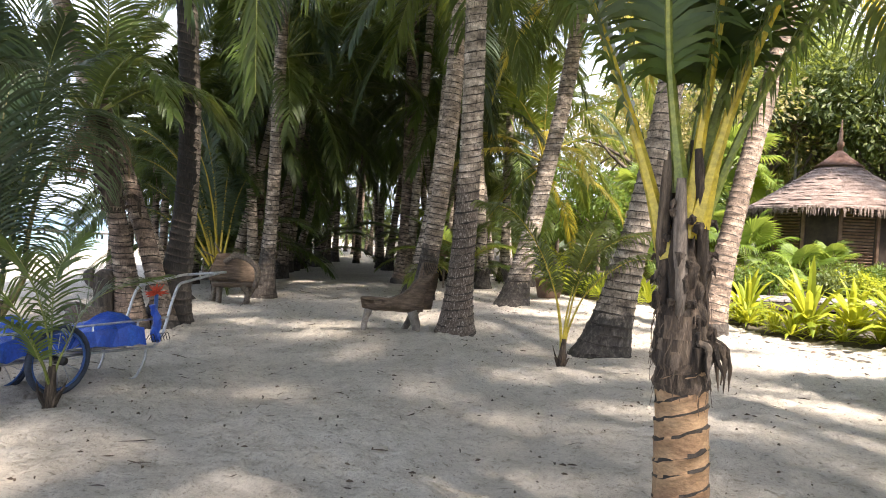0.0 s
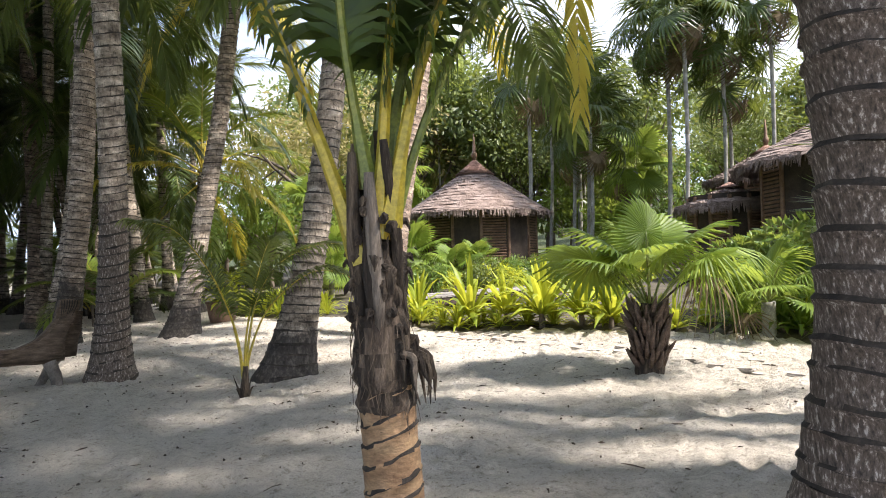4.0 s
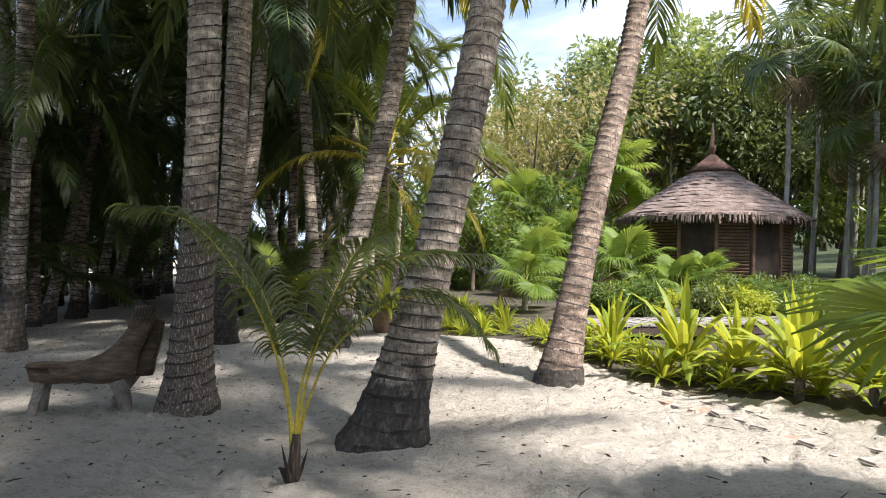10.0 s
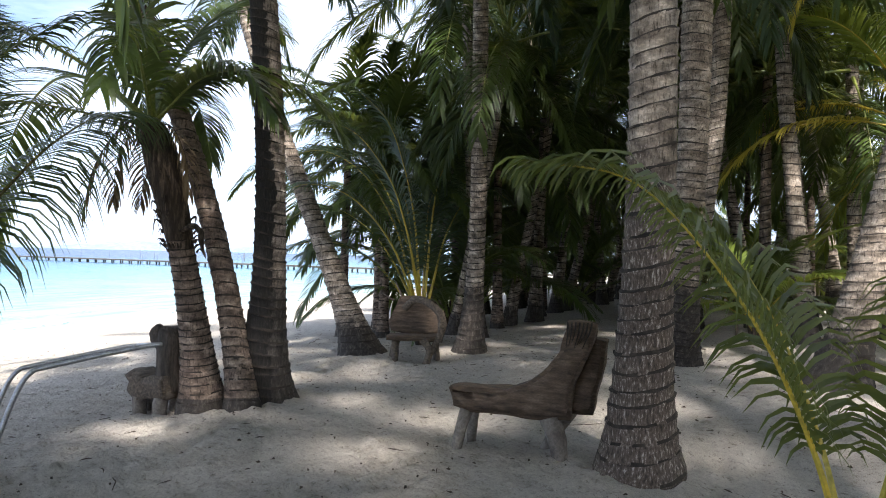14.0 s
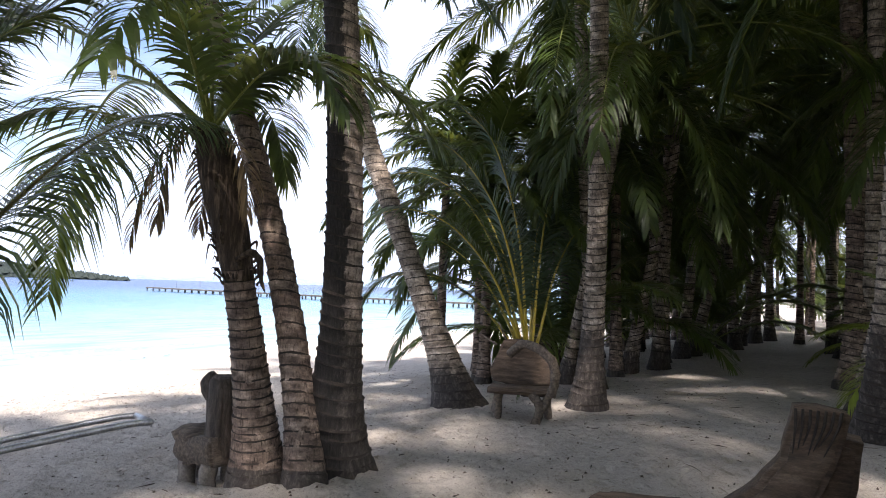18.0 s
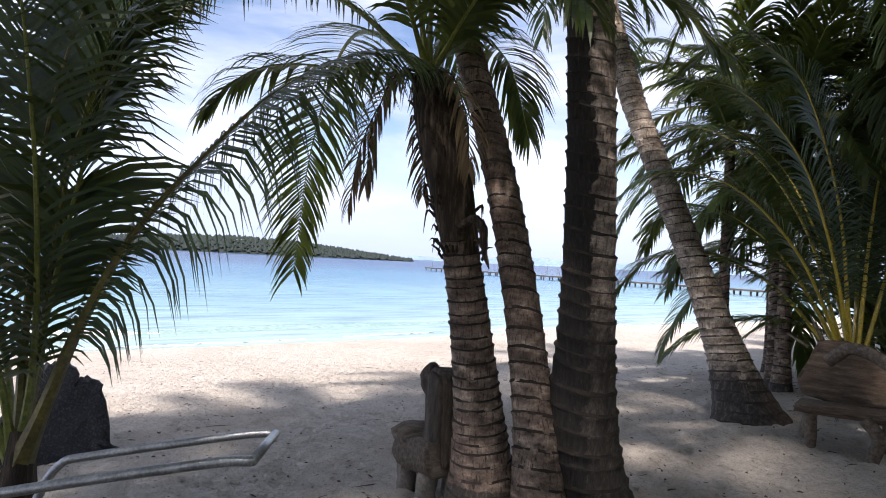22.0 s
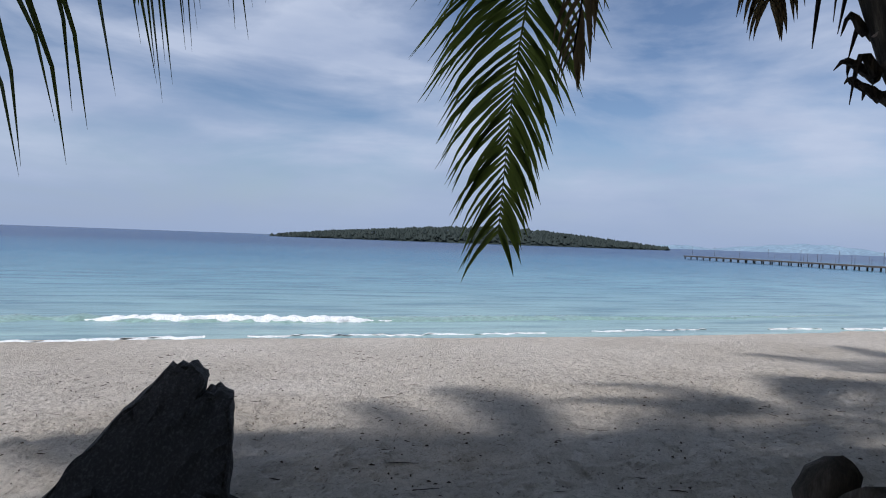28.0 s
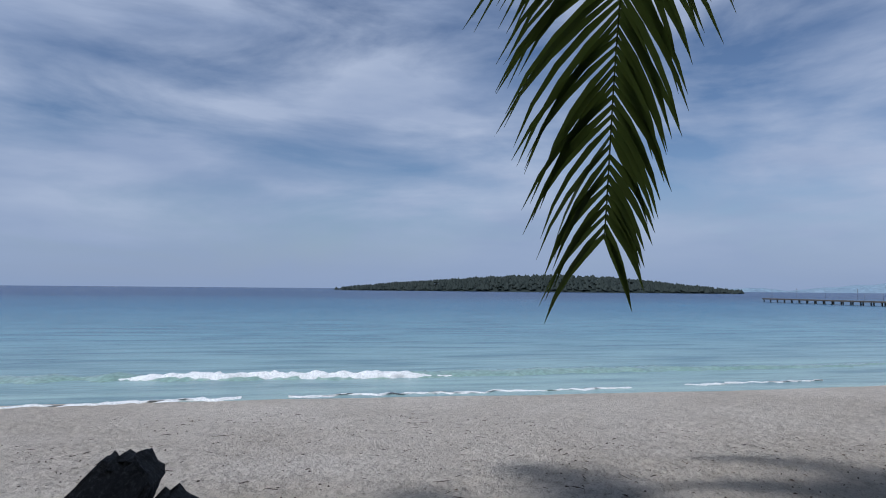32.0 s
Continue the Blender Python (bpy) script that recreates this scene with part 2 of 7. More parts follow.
def palm_bark(name, stain, dark=(0.10, 0.078, 0.06), mid=(0.25, 0.205, 0.165), light=(0.46, 0.40, 0.34), dark_face=None, fleck=False):
    """Grey ringed bark with short upright cracks, blackened in blotches around the root mass up to about stain metres."""
    m, nt, b = shade(name, 0.9)
    big = noise_node(nt, 2.6, 5, 0.65, "Object", (1, 1, 2.4))
    crack = noise_node(nt, 5.5, 5, 0.75, "Object", (9, 9, 1.3))
    fine = noise_node(nt, 60, 4, 0.7)
    col = ramp(nt, big, [(0.3, dark), (0.5, mid), (0.72, light)])
    col = mixed(nt, "MULTIPLY", 1.0, col, ramp(nt, crack, [(0.36, (0.22, 0.20, 0.18)), (0.47, (0.95, 0.95, 0.95)), (0.7, (1.15, 1.15, 1.15))]))
    col = mixed(nt, "MULTIPLY", 1.0, col, ramp(nt, fine, [(0.3, (0.75, 0.75, 0.75)), (0.7, (1.15, 1.15, 1.15))]))
    pale = noise_node(nt, 6.5, 6, 0.72, "Object", (1, 1, 1.9))
    col = mixed(nt, "MULTIPLY", 1.0, col, ramp(nt, pale, [(0.36, (0.42, 0.40, 0.38)), (0.47, (0.9, 0.9, 0.9)), (0.55, (1.15, 1.15, 1.13)), (0.62, (1.75, 1.72, 1.68))]))
    co = nt.nodes.new("ShaderNodeTexCoord")
    sep = nt.nodes.new("ShaderNodeSeparateXYZ")
    nt.links.new(co.outputs["Object"], sep.inputs[0])
    up = nt.nodes.new("ShaderNodeMapRange")
    up.inputs["From Min"].default_value, up.inputs["From Max"].default_value = stain * 1.7, 0.1
    nt.links.new(sep.outputs[2], up.inputs["Value"])
    blot = noise_node(nt, 3.2, 6, 0.7, "Object", (1.6, 1.6, 1.0))
    add = nt.nodes.new("ShaderNodeMath")
    add.operation = "ADD"
    nt.links.new(up.outputs[0], add.inputs[0])
    nt.links.new(blot, add.inputs[1])
    mask = ramp(nt, add.outputs[0], [(0.86, (0, 0, 0)), (1.12, (1, 1, 1))])
    if fleck:   # dark, with short pale upright flecks
        root = ramp(nt, noise_node(nt, 27, 5, 0.72, "Object", (2.4, 2.4, 0.7)), [(0.33, (0.026, 0.020, 0.016)), (0.48, (0.095, 0.072, 0.057)), (0.57, (0.15, 0.118, 0.096)), (0.63, (0.42, 0.375, 0.33))])
    else:
        root = ramp(nt, noise_node(nt, 9, 6, 0.75, "Object", (2.0, 2.0, 0.8)), [(0.33, (0.016, 0.013, 0.011)), (0.52, (0.050, 0.042, 0.036)), (0.64, (0.11, 0.095, 0.082)), (0.74, (0.24, 0.21, 0.185))])
    col = mixed(nt, "MIX", mask, col, root)
    if dark_face:  # faces turned this way are near black, with a ragged edge
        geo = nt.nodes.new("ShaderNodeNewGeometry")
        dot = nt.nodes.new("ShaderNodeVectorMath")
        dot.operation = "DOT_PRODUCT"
        dot.inputs[1].default_value = dark_face
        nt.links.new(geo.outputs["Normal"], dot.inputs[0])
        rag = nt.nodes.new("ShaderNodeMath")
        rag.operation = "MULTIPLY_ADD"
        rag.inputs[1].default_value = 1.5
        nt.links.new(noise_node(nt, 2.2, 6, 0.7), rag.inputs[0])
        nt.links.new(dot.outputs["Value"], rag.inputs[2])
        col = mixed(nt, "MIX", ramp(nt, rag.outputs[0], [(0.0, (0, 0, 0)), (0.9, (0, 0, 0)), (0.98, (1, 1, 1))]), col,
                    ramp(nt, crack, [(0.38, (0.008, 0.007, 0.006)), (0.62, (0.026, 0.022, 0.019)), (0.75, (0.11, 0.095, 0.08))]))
    nt.links.new(col, b.inputs["Base Color"])
    hsum = nt.nodes.new("ShaderNodeMath")
    hsum.operation = "MULTIPLY_ADD"
    hsum.inputs[1].default_value = 0.35
    nt.links.new(fine, hsum.inputs[0])
    nt.links.new(crack, hsum.inputs[2])
    bumped(nt, b, hsum.outputs[0], 0.8, 0.014)
    return m


M_BARK = palm_bark("palm_bark", 0.55, (0.11, 0.086, 0.068), (0.27, 0.225, 0.182), (0.48, 0.42, 0.36))
M_BARK_ROOTY = palm_bark("blackened_palm_bark", 1.25)
M_BARK_DARK_FACE = palm_bark("dark_streaked_palm_bark", 1.4, (0.07, 0.055, 0.045), (0.22, 0.18, 0.15), (0.42, 0.36, 0.31), (-0.15, -0.99, 0.0))
M_BARK_MOTTLED = palm_bark("mottled_palm_bark", 2.3, (0.11, 0.086, 0.068), (0.27, 0.225, 0.182), (0.48, 0.42, 0.36), fleck=True)
M_BARK_FLECK = palm_bark("flecked_palm_bark", 40.0, fleck=True)
M_BARK_BROWN = palm_bark("brown_palm_bark", 0.12, (0.080, 0.056, 0.043), (0.19, 0.14, 0.11), (0.37, 0.30, 0.245))
M_BARK_WARM = rough_stuff("young_palm_bark", (0.16, 0.085, 0.045), (0.28, 0.17, 0.09), (0.40, 0.27, 0.15), 3, 40, 0.85, 0.6, 0.01, (1, 1, 2.0))
M_FIBRE_BROWN = rough_stuff("brown_leaf_base_fibre", (0.028, 0.020, 0.014), (0.085, 0.060, 0.042), (0.24, 0.18, 0.13), 6, 40, 0.95, 1.0, 0.012, (3, 3, 0.6))
M_SCAR = rough_stuff("leaf_scar", (0.012, 0.010, 0.008), (0.030, 0.024, 0.019), (0.07, 0.055, 0.043), 9, 70, 0.95, 0.6)
M_FIBRE = rough_stuff("leaf_base_fibre", (0.016, 0.012, 0.009), (0.050, 0.035, 0.024), (0.20, 0.15, 0.105), 6, 40, 0.95, 1.0, 0.02, (4, 4, 0.5))
M_GREY_SHEATH = rough_stuff("dry_leaf_base", (0.06, 0.048, 0.038), (0.15, 0.122, 0.098), (0.27, 0.225, 0.185), 9, 60, 0.9, 0.5, 0.008, (4, 4, 0.5))
M_PALE_BARK = rough_stuff("pale_palm_bark", (0.16, 0.15, 0.13), (0.28, 0.27, 0.24), (0.40, 0.38, 0.34), 3, 40, 0.9, 0.4)
M_LIMB = rough_stuff("tree_bark", (0.07, 0.055, 0.04), (0.14, 0.11, 0.085), (0.24, 0.20, 0.16), 3, 40, 0.95, 0.6, 0.02)
M_THATCH = rough_stuff("thatch", (0.13, 0.092, 0.078), (0.25, 0.187, 0.16), (0.38, 0.305, 0.27), 2.2, 30, 0.95, 1.0, 0.05, (1, 1, 2.5))
M_THATCH_RED = rough_stuff("red_thatch_cap", (0.15, 0.07, 0.052), (0.26, 0.14, 0.105), (0.36, 0.23, 0.18), 2.2, 30, 0.95, 1.0, 0.05, (1, 1, 2.5))
M_WOOD_GREY = rough_stuff("weathered_wood", (0.055, 0.042, 0.032), (0.135, 0.105, 0.08), (0.25, 0.20, 0.155), 5, 50, 0.85, 0.7, 0.01, (6, 1, 6))
M_WOOD_DARK = rough_stuff("dark_weathered_wood", (0.03, 0.024, 0.019), (0.075, 0.06, 0.048), (0.16, 0.13, 0.105), 5, 50, 0.9, 0.8, 0.012, (5, 5, 1))
M_WOOD_BROWN = rough_stuff("brown_driftwood", (0.045, 0.03, 0.02), (0.11, 0.075, 0.05), (0.20, 0.145, 0.10), 4, 40, 0.85, 0.7, 0.01, (1.5, 5, 7))
M_WOOD_LEG = rough_stuff("grey_wood_leg", (0.12, 0.10, 0.085), (0.22, 0.19, 0.16), (0.33, 0.29, 0.25), 6, 50, 0.9, 0.5)
M_WOOD_RED = rough_stuff("red_brown_slat", (0.10, 0.055, 0.035), (0.19, 0.11, 0.07), (0.28, 0.18, 0.12), 4, 40, 0.7, 0.4)
M_WALL_DARK = rough_stuff("dark_hut_wall", (0.02, 0.014, 0.01), (0.045, 0.03, 0.022), (0.07, 0.05, 0.036), 3, 30, 0.8, 0.4)
M_CHARRED = rough_stuff("charred_wood", (0.004, 0.004, 0.005), (0.010, 0.010, 0.011), (0.075, 0.070, 0.072), 9, 70, 0.75, 1.0, 0.02, (5, 5, 1))
M_STEEL = rough_stuff("galvanised_tube", (0.30, 0.31, 0.33), (0.42, 0.43, 0.45), (0.52, 0.53, 0.55), 14, 90, 0.38, 0.1, 0.003, None, 0.85)
M_RUBBER = rough_stuff("tyre_rubber", (0.012, 0.018, 0.03), (0.02, 0.03, 0.05), (0.03, 0.045, 0.075), 10, 80, 0.7, 0.3)
M_BLUE_RIM = rough_stuff("blue_rim", (0.02, 0.06, 0.20), (0.03, 0.09, 0.28), (0.05, 0.13, 0.34), 10, 80, 0.45, 0.1)
M_TARP = rough_stuff("blue_tarpaulin", (0.006, 0.045, 0.30), (0.01, 0.07, 0.42), (0.02, 0.12, 0.55), 5, 45, 0.42, 0.5, 0.012)
M_RED_CLOTH = rough_stuff("red_cloth", (0.35, 0.03, 0.012), (0.5, 0.055, 0.02), (0.6, 0.10, 0.04), 20, 80, 0.8, 0.4)
M_STONE = rough_stuff("worn_paving_stone", (0.22, 0.195, 0.165), (0.34, 0.305, 0.265), (0.50, 0.46, 0.41), 7, 60, 0.95, 0.6, 0.01)
M_BRICK = rough_stuff("worn_red_paving_stone", (0.26, 0.16, 0.12), (0.38, 0.25, 0.19), (0.50, 0.40, 0.33), 7, 60, 0.95, 0.6, 0.01)
M_PLANK = rough_stuff("boardwalk_plank", (0.16, 0.15, 0.14), (0.27, 0.25, 0.235), (0.38, 0.36, 0.33), 4, 40, 0.85, 0.4)
M_PIER = rough_stuff("pier_timber", (0.05, 0.045, 0.04), (0.09, 0.08, 0.07), (0.14, 0.125, 0.11), 1, 10, 0.9, 0.3)
M_BLACK_PLASTIC = rough_stuff("black_plastic", (0.012, 0.012, 0.013), (0.02, 0.02, 0.022), (0.035, 0.035, 0.037), 8, 60, 0.55, 0.2)
M_GREY_METAL = rough_stuff("grey_post", (0.055, 0.052, 0.05), (0.09, 0.086, 0.083), (0.15, 0.145, 0.14), 8, 60, 0.6, 0.2)
M_LITTER = rough_stuff("leaf_litter", (0.03, 0.022, 0.016), (0.075, 0.055, 0.04), (0.16, 0.12, 0.085), 2, 20, 0.9, 0.3)
M_SOIL = rough_stuff("garden_soil", (0.03, 0.026, 0.018), (0.06, 0.05, 0.035), (0.10, 0.085, 0.06), 2, 20, 0.95, 0.8)

# sand: pale coral grains, faintly damp and dirty in patches, trodden relief
M_SAND, s_nt, s_b = shade("coral_sand", 0.95)
s_big = noise_node(s_nt, 0.35, 5, 0.6)
s_mid = noise_node(s_nt, 5.5, 6, 0.65)
s_fine = noise_node(s_nt, 190, 3, 0.7)
s_col = ramp(s_nt, s_big, [(0.3, (0.53, 0.48, 0.41)), (0.55, (0.63, 0.58, 0.51)), (0.75, (0.71, 0.66, 0.59))])
s_col = mixed(s_nt, "MULTIPLY", 1.0, s_col, ramp(s_nt, s_mid, [(0.26, (0.62, 0.61, 0.60)), (0.42, (0.93, 0.93, 0.92)), (0.6, (1.05, 1.05, 1.05))]))
s_col = mixed(s_nt, "MULTIPLY", 1.0, s_col, ramp(s_nt, s_fine, [(0.28, (0.62, 0.61, 0.59)), (0.6, (1.08, 1.08, 1.08))]))
# dark coral grains and crumbs of leaf, also standing in for relief shading
s_speck = noise_node(s_nt, 42, 4, 0.75)
s_col = mixed(s_nt, "MULTIPLY", 1.0, s_col, ramp(s_nt, s_speck, [(0.32, (0.42, 0.40, 0.37)), (0.42, (0.95, 0.95, 0.95)), (0.7, (1.05, 1.05, 1.05))]))
# small prints and scuffs, their hollows' shade put into the colour as dark dabs
s_print_shade = noise_node(s_nt, 13, 5, 0.7, "Object", (1.0, 1.5, 1.0))
s_col = mixed(s_nt, "MULTIPLY", 1.0, s_col, ramp(s_nt, s_print_shade, [(0.30, (0.46, 0.44, 0.42)), (0.41, (0.95, 0.95, 0.95)), (0.6, (1.04, 1.04, 1.04))]))
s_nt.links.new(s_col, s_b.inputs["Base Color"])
s_h = s_nt.nodes.new("ShaderNodeMath")
s_h.operation = "MULTIPLY_ADD"
s_h.inputs[1].default_value = 0.18
s_nt.links.new(s_fine, s_h.inputs[0])
s_dent = noise_node(s_nt, 15, 5, 0.6, "Object", (1.0, 1.4, 1.0))
s_h2 = s_nt.nodes.new("ShaderNodeMath")
s_h2.operation = "MULTIPLY_ADD"
s_h2.inputs[1].default_value = 0.5
s_nt.links.new(s_dent, s_h2.inputs[0])
s_nt.links.new(s_mid, s_h2.inputs[2])
# foot-sized cups, more of them on some stretches than others
s_warp = s_nt.nodes.new("ShaderNodeMix")
s_warp.data_type = "RGBA"
s_warp.inputs[0].default_value = 0.06
s_co = s_nt.nodes.new("ShaderNodeTexCoord")
s_nt.links.new(s_co.outputs["Object"], s_warp.inputs[6])
s_nt.links.new(noise_node(s_nt, 4.0, 3, 0.6, "Object", None, "Color"), s_warp.inputs[7])
s_cell = s_nt.nodes.new("ShaderNodeTexVoronoi")
s_cell.inputs["Scale"].default_value = 5.2
s_nt.links.new(s_warp.outputs[2], s_cell.inputs["Vector"])
s_cup = s_nt.nodes.new("ShaderNodeMapRange")
s_cup.interpolation_type = "SMOOTHSTEP"
s_cup.inputs["From Min"].default_value, s_cup.inputs["From Max"].default_value = 0.08, 0.42
s_nt.links.new(s_cell.outputs["Distance"], s_cup.inputs["Value"])
s_some = s_nt.nodes.new("ShaderNodeMapRange")
s_some.inputs["From Min"].default_value, s_some.inputs["From Max"].default_value = 0.38, 0.6
s_nt.links.new(noise_node(s_nt, 0.9, 3, 0.6), s_some.inputs["Value"])
s_dip = s_nt.nodes.new("ShaderNodeMath")
s_dip.operation = "MULTIPLY"
s_nt.links.new(s_cup.outputs[0], s_dip.inputs[0])
s_nt.links.new(s_some.outputs[0], s_dip.inputs[1])
s_sd = s_nt.nodes.new("ShaderNodeVectorMath")
s_sd.operation = "DOT_PRODUCT"
s_sd.inputs[1].default_value = (-0.894, -0.447, 0)
s_nt.links.new(s_co.outputs["Object"], s_sd.inputs[0])
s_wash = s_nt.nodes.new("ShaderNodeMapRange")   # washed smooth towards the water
s_wash.inputs["From Min"].default_value, s_wash.inputs["From Max"].default_value = 9.5, 14.5
s_wash.inputs["To Min"].default_value, s_wash.inputs["To Max"].default_value = 0.44, 0.06
s_nt.links.new(s_sd.outputs["Value"], s_wash.inputs["Value"])
s_h3 = s_nt.nodes.new("ShaderNodeMath")
s_h3.operation = "MULTIPLY_ADD"
s_nt.links.new(s_wash.outputs[0], s_h3.inputs[1])
s_nt.links.new(s_dip.outputs[0], s_h3.inputs[0])
s_nt.links.new(s_h2.outputs[0], s_h3.inputs[2])
s_nt.links.new(s_h3.outputs[0], s_h.inputs[2])
s_h4 = s_nt.nodes.new("ShaderNodeMath")
s_h4.operation = "MULTIPLY_ADD"
s_h4.inputs[1].default_value = 0.22
s_nt.links.new(s_speck, s_h4.inputs[0])
s_nt.links.new(s_h.outputs[0], s_h4.inputs[2])
bumped(s_nt, s_b, s_h4.outputs[0], 1.0, 0.12)
s_b.inputs["Specular IOR Level"].default_value = 0.2

# garden earth and hillside under the trees
M_HILL = rough_stuff("hillside_growth", (0.02, 0.032, 0.010), (0.045, 0.065, 0.02), (0.09, 0.10, 0.035), 0.25, 3, 0.95, 1.0, 0.3)

# sea: shallow turquoise over sand, bluer with depth
M_SEA, q_nt, q_b = shade("sea_water", 0.25)
q_co = q_nt.nodes.new("ShaderNodeTexCoord")
q_dot = q_nt.nodes.new("ShaderNodeVectorMath")
q_dot.operation = "DOT_PRODUCT"
q_dot.inputs[1].default_value = (-0.894, -0.447, 0)
q_nt.links.new(q_co.outputs["Object"], q_dot.inputs[0])
q_rng = q_nt.nodes.new("ShaderNodeMapRange")
q_rng.inputs["From Min"].default_value = 14
q_rng.inputs["From Max"].default_value = 210
q_nt.links.new(q_dot.outputs["Value"], q_rng.inputs["Value"])
q_pow = q_nt.nodes.new("ShaderNodeMath")
q_pow.operation = "POWER"
q_pow.inputs[1].default_value = 0.5
q_nt.links.new(q_rng.outputs[0], q_pow.inputs[0])
q_col = ramp(q_nt, q_pow.outputs[0], [(0.0, (0.32, 0.41, 0.37)), (0.14, (0.25, 0.37, 0.37)), (0.32, (0.145, 0.275, 0.325)), (0.58, (0.05, 0.155, 0.245)), (1.0, (0.008, 0.040, 0.12))])
q_patch = ramp(q_nt, noise_node(q_nt, 0.02, 4, 0.6, "Object", (1, 0.35, 1)), [(0.35, (0.82, 0.86, 0.9)), (0.65, (1.08, 1.06, 1.04))])
# ripples lie along the shore
q_turn = q_nt.nodes.new("ShaderNodeMapping")
q_turn.inputs["Rotation"].default_value = (0, 0, radians(-116.6))
q_nt.links.new(q_co.outputs["Object"], q_turn.inputs["Vector"])
q_long = q_nt.nodes.new("ShaderNodeMapping")
q_long.inputs["Scale"].default_value = (0.22, 1.3, 1)
q_nt.links.new(q_turn.outputs["Vector"], q_long.inputs["Vector"])
q_wave = q_nt.nodes.new("ShaderNodeTexNoise")
q_wave.inputs["Scale"].default_value = 0.9
q_wave.inputs["Detail"].default_value = 7
q_wave.inputs["Roughness"].default_value = 0.62
q_nt.links.new(q_long.outputs["Vector"], q_wave.inputs["Vector"])
q_rip = q_wave.outputs["Fac"]
# ripple shading put into the water colour: dark troughs, pale crests
q_col = mixed(q_nt, "MULTIPLY", 1.0, q_col, ramp(q_nt, q_rip, [(0.38, (0.66, 0.72, 0.78)), (0.50, (1.0, 1.0, 1.0)), (0.64, (1.2, 1.17, 1.14))]))
q_nt.links.new(mixed(q_nt, "MULTIPLY", 1.0, q_col, q_patch), q_b.inputs["Base Color"])
bumped(q_nt, q_b, q_rip, 0.9, 0.2)
q_b.inputs["Specular IOR Level"].default_value = 0.14
M_FOAM = rough_stuff("sea_foam", (0.62, 0.66, 0.66), (0.75, 0.78, 0.78), (0.85, 0.87, 0.87), 3, 25, 0.9, 0.8, 0.02)
M_SWELL = rough_stuff("breaking_wave", (0.19, 0.32, 0.27), (0.235, 0.365, 0.31), (0.29, 0.41, 0.36), 0.8, 9, 0.15, 0.3)


# ---------------------------------------------------------------- mesh helpers
def mesh_of(name, verts, faces, mats, idx=None, smooth=True):
    me = bpy.data.meshes.new(name)
    me.from_pydata([tuple(v) for v in verts], [], faces)
    for m in (mats if isinstance(mats, (list, tuple)) else [mats]):
        me.materials.append(m)
    if idx is not None:
        me.polygons.foreach_set("material_index", idx)
    if smooth:
        me.polygons.foreach_set("use_smooth", [True] * len(me.polygons))
    me.update()
    return me


def thing(name, at, label, category, group="", kind="", turn=0.0, scale=1.0):
    ob = new(name)
    ob.matrix_basis = Matrix.LocRotScale(Vector(at), Euler((0, 0, radians(turn))), Vector((scale,) * 3))
    return tagged(ob, label, category, group, kind)


def put(name, me, parent, m=None, label=""):
    """Links a mesh as one part under a thing or a part."""
    ob = new(name, me)
    ob.parent = parent
    if m is not None:
        ob.matrix_basis = m
    if label:
        ob["label"] = label
    return ob


def part(name, bm, material, parent, label="", m=None, smooth=False):
    me = bpy.data.meshes.new(name)
    bm.normal_update()
    bm.to_mesh(me)
    bm.free()
    me.materials.append(material)
    if smooth:
        me.polygons.foreach_set("use_smooth", [True] * len(me.polygons))
    return put(name, me, parent, m, label)


def tube(path, radii, sides=8, closed=True, wobble=0.0, rnd=None):
    """Rings of vertices swept along a path of points."""
    verts, faces = [], []
    n = len(path)
    path = [Vector(p) for p in path]
    side = None
    for i, p in enumerate(path):
        d = (path[min(i + 1, n - 1)] - path[max(i - 1, 0)])
        d = d.normalized() if d.length > 1e-9 else Vector((0, 0, 1))
        if side is None:
            side = d.orthogonal().normalized()
        side = (side - d * side.dot(d))
        side = side.normalized() if side.length > 1e-6 else d.orthogonal().normalized()
        up = d.cross(side)
        r = radii[i] if isinstance(radii, (list, tuple)) else radii
        for k in range(sides):
            a = 2 * math.pi * k / sides
            rr = r * (1 + (rnd.uniform(-wobble, wobble) if rnd else 0))
            verts.append(p + (side * math.cos(a) + up * math.sin(a)) * rr)
    for i in range(n - 1):
        for k in range(sides):
            k2 = (k + 1) % sides
            faces.append((i * sides + k, i * sides + k2, (i + 1) * sides + k2, (i + 1) * sides + k))
    if closed:
        faces.append(tuple(range(sides - 1, -1, -1)))
        faces.append(tuple((n - 1) * sides + k for k in range(sides)))
    return verts, faces


def joined(pieces):
    verts, faces = [], []
    for v, f in pieces:
        o = len(verts)
        verts += list(v)
        faces += [tuple(i + o for i in q) for q in f]
    return verts, faces


def arc(points, steps=6):
    """A smooth line through a few points."""
    pts = [Vector(p) for p in points]
    ext = [pts[0] * 2 - pts[1]] + pts + [pts[-1] * 2 - pts[-2]]
    out = []
    for i in range(1, len(ext) - 2):
        a, b, c, d = ext[i - 1:i + 3]
        for s in range(steps):
            t = s / steps
            out.append(0.5 * ((2 * b) + (c - a) * t + (2 * a - 5 * b + 4 * c - d) * t * t + (3 * b - a - 3 * c + d) * t ** 3))
    out.append(pts[-1])
    return out


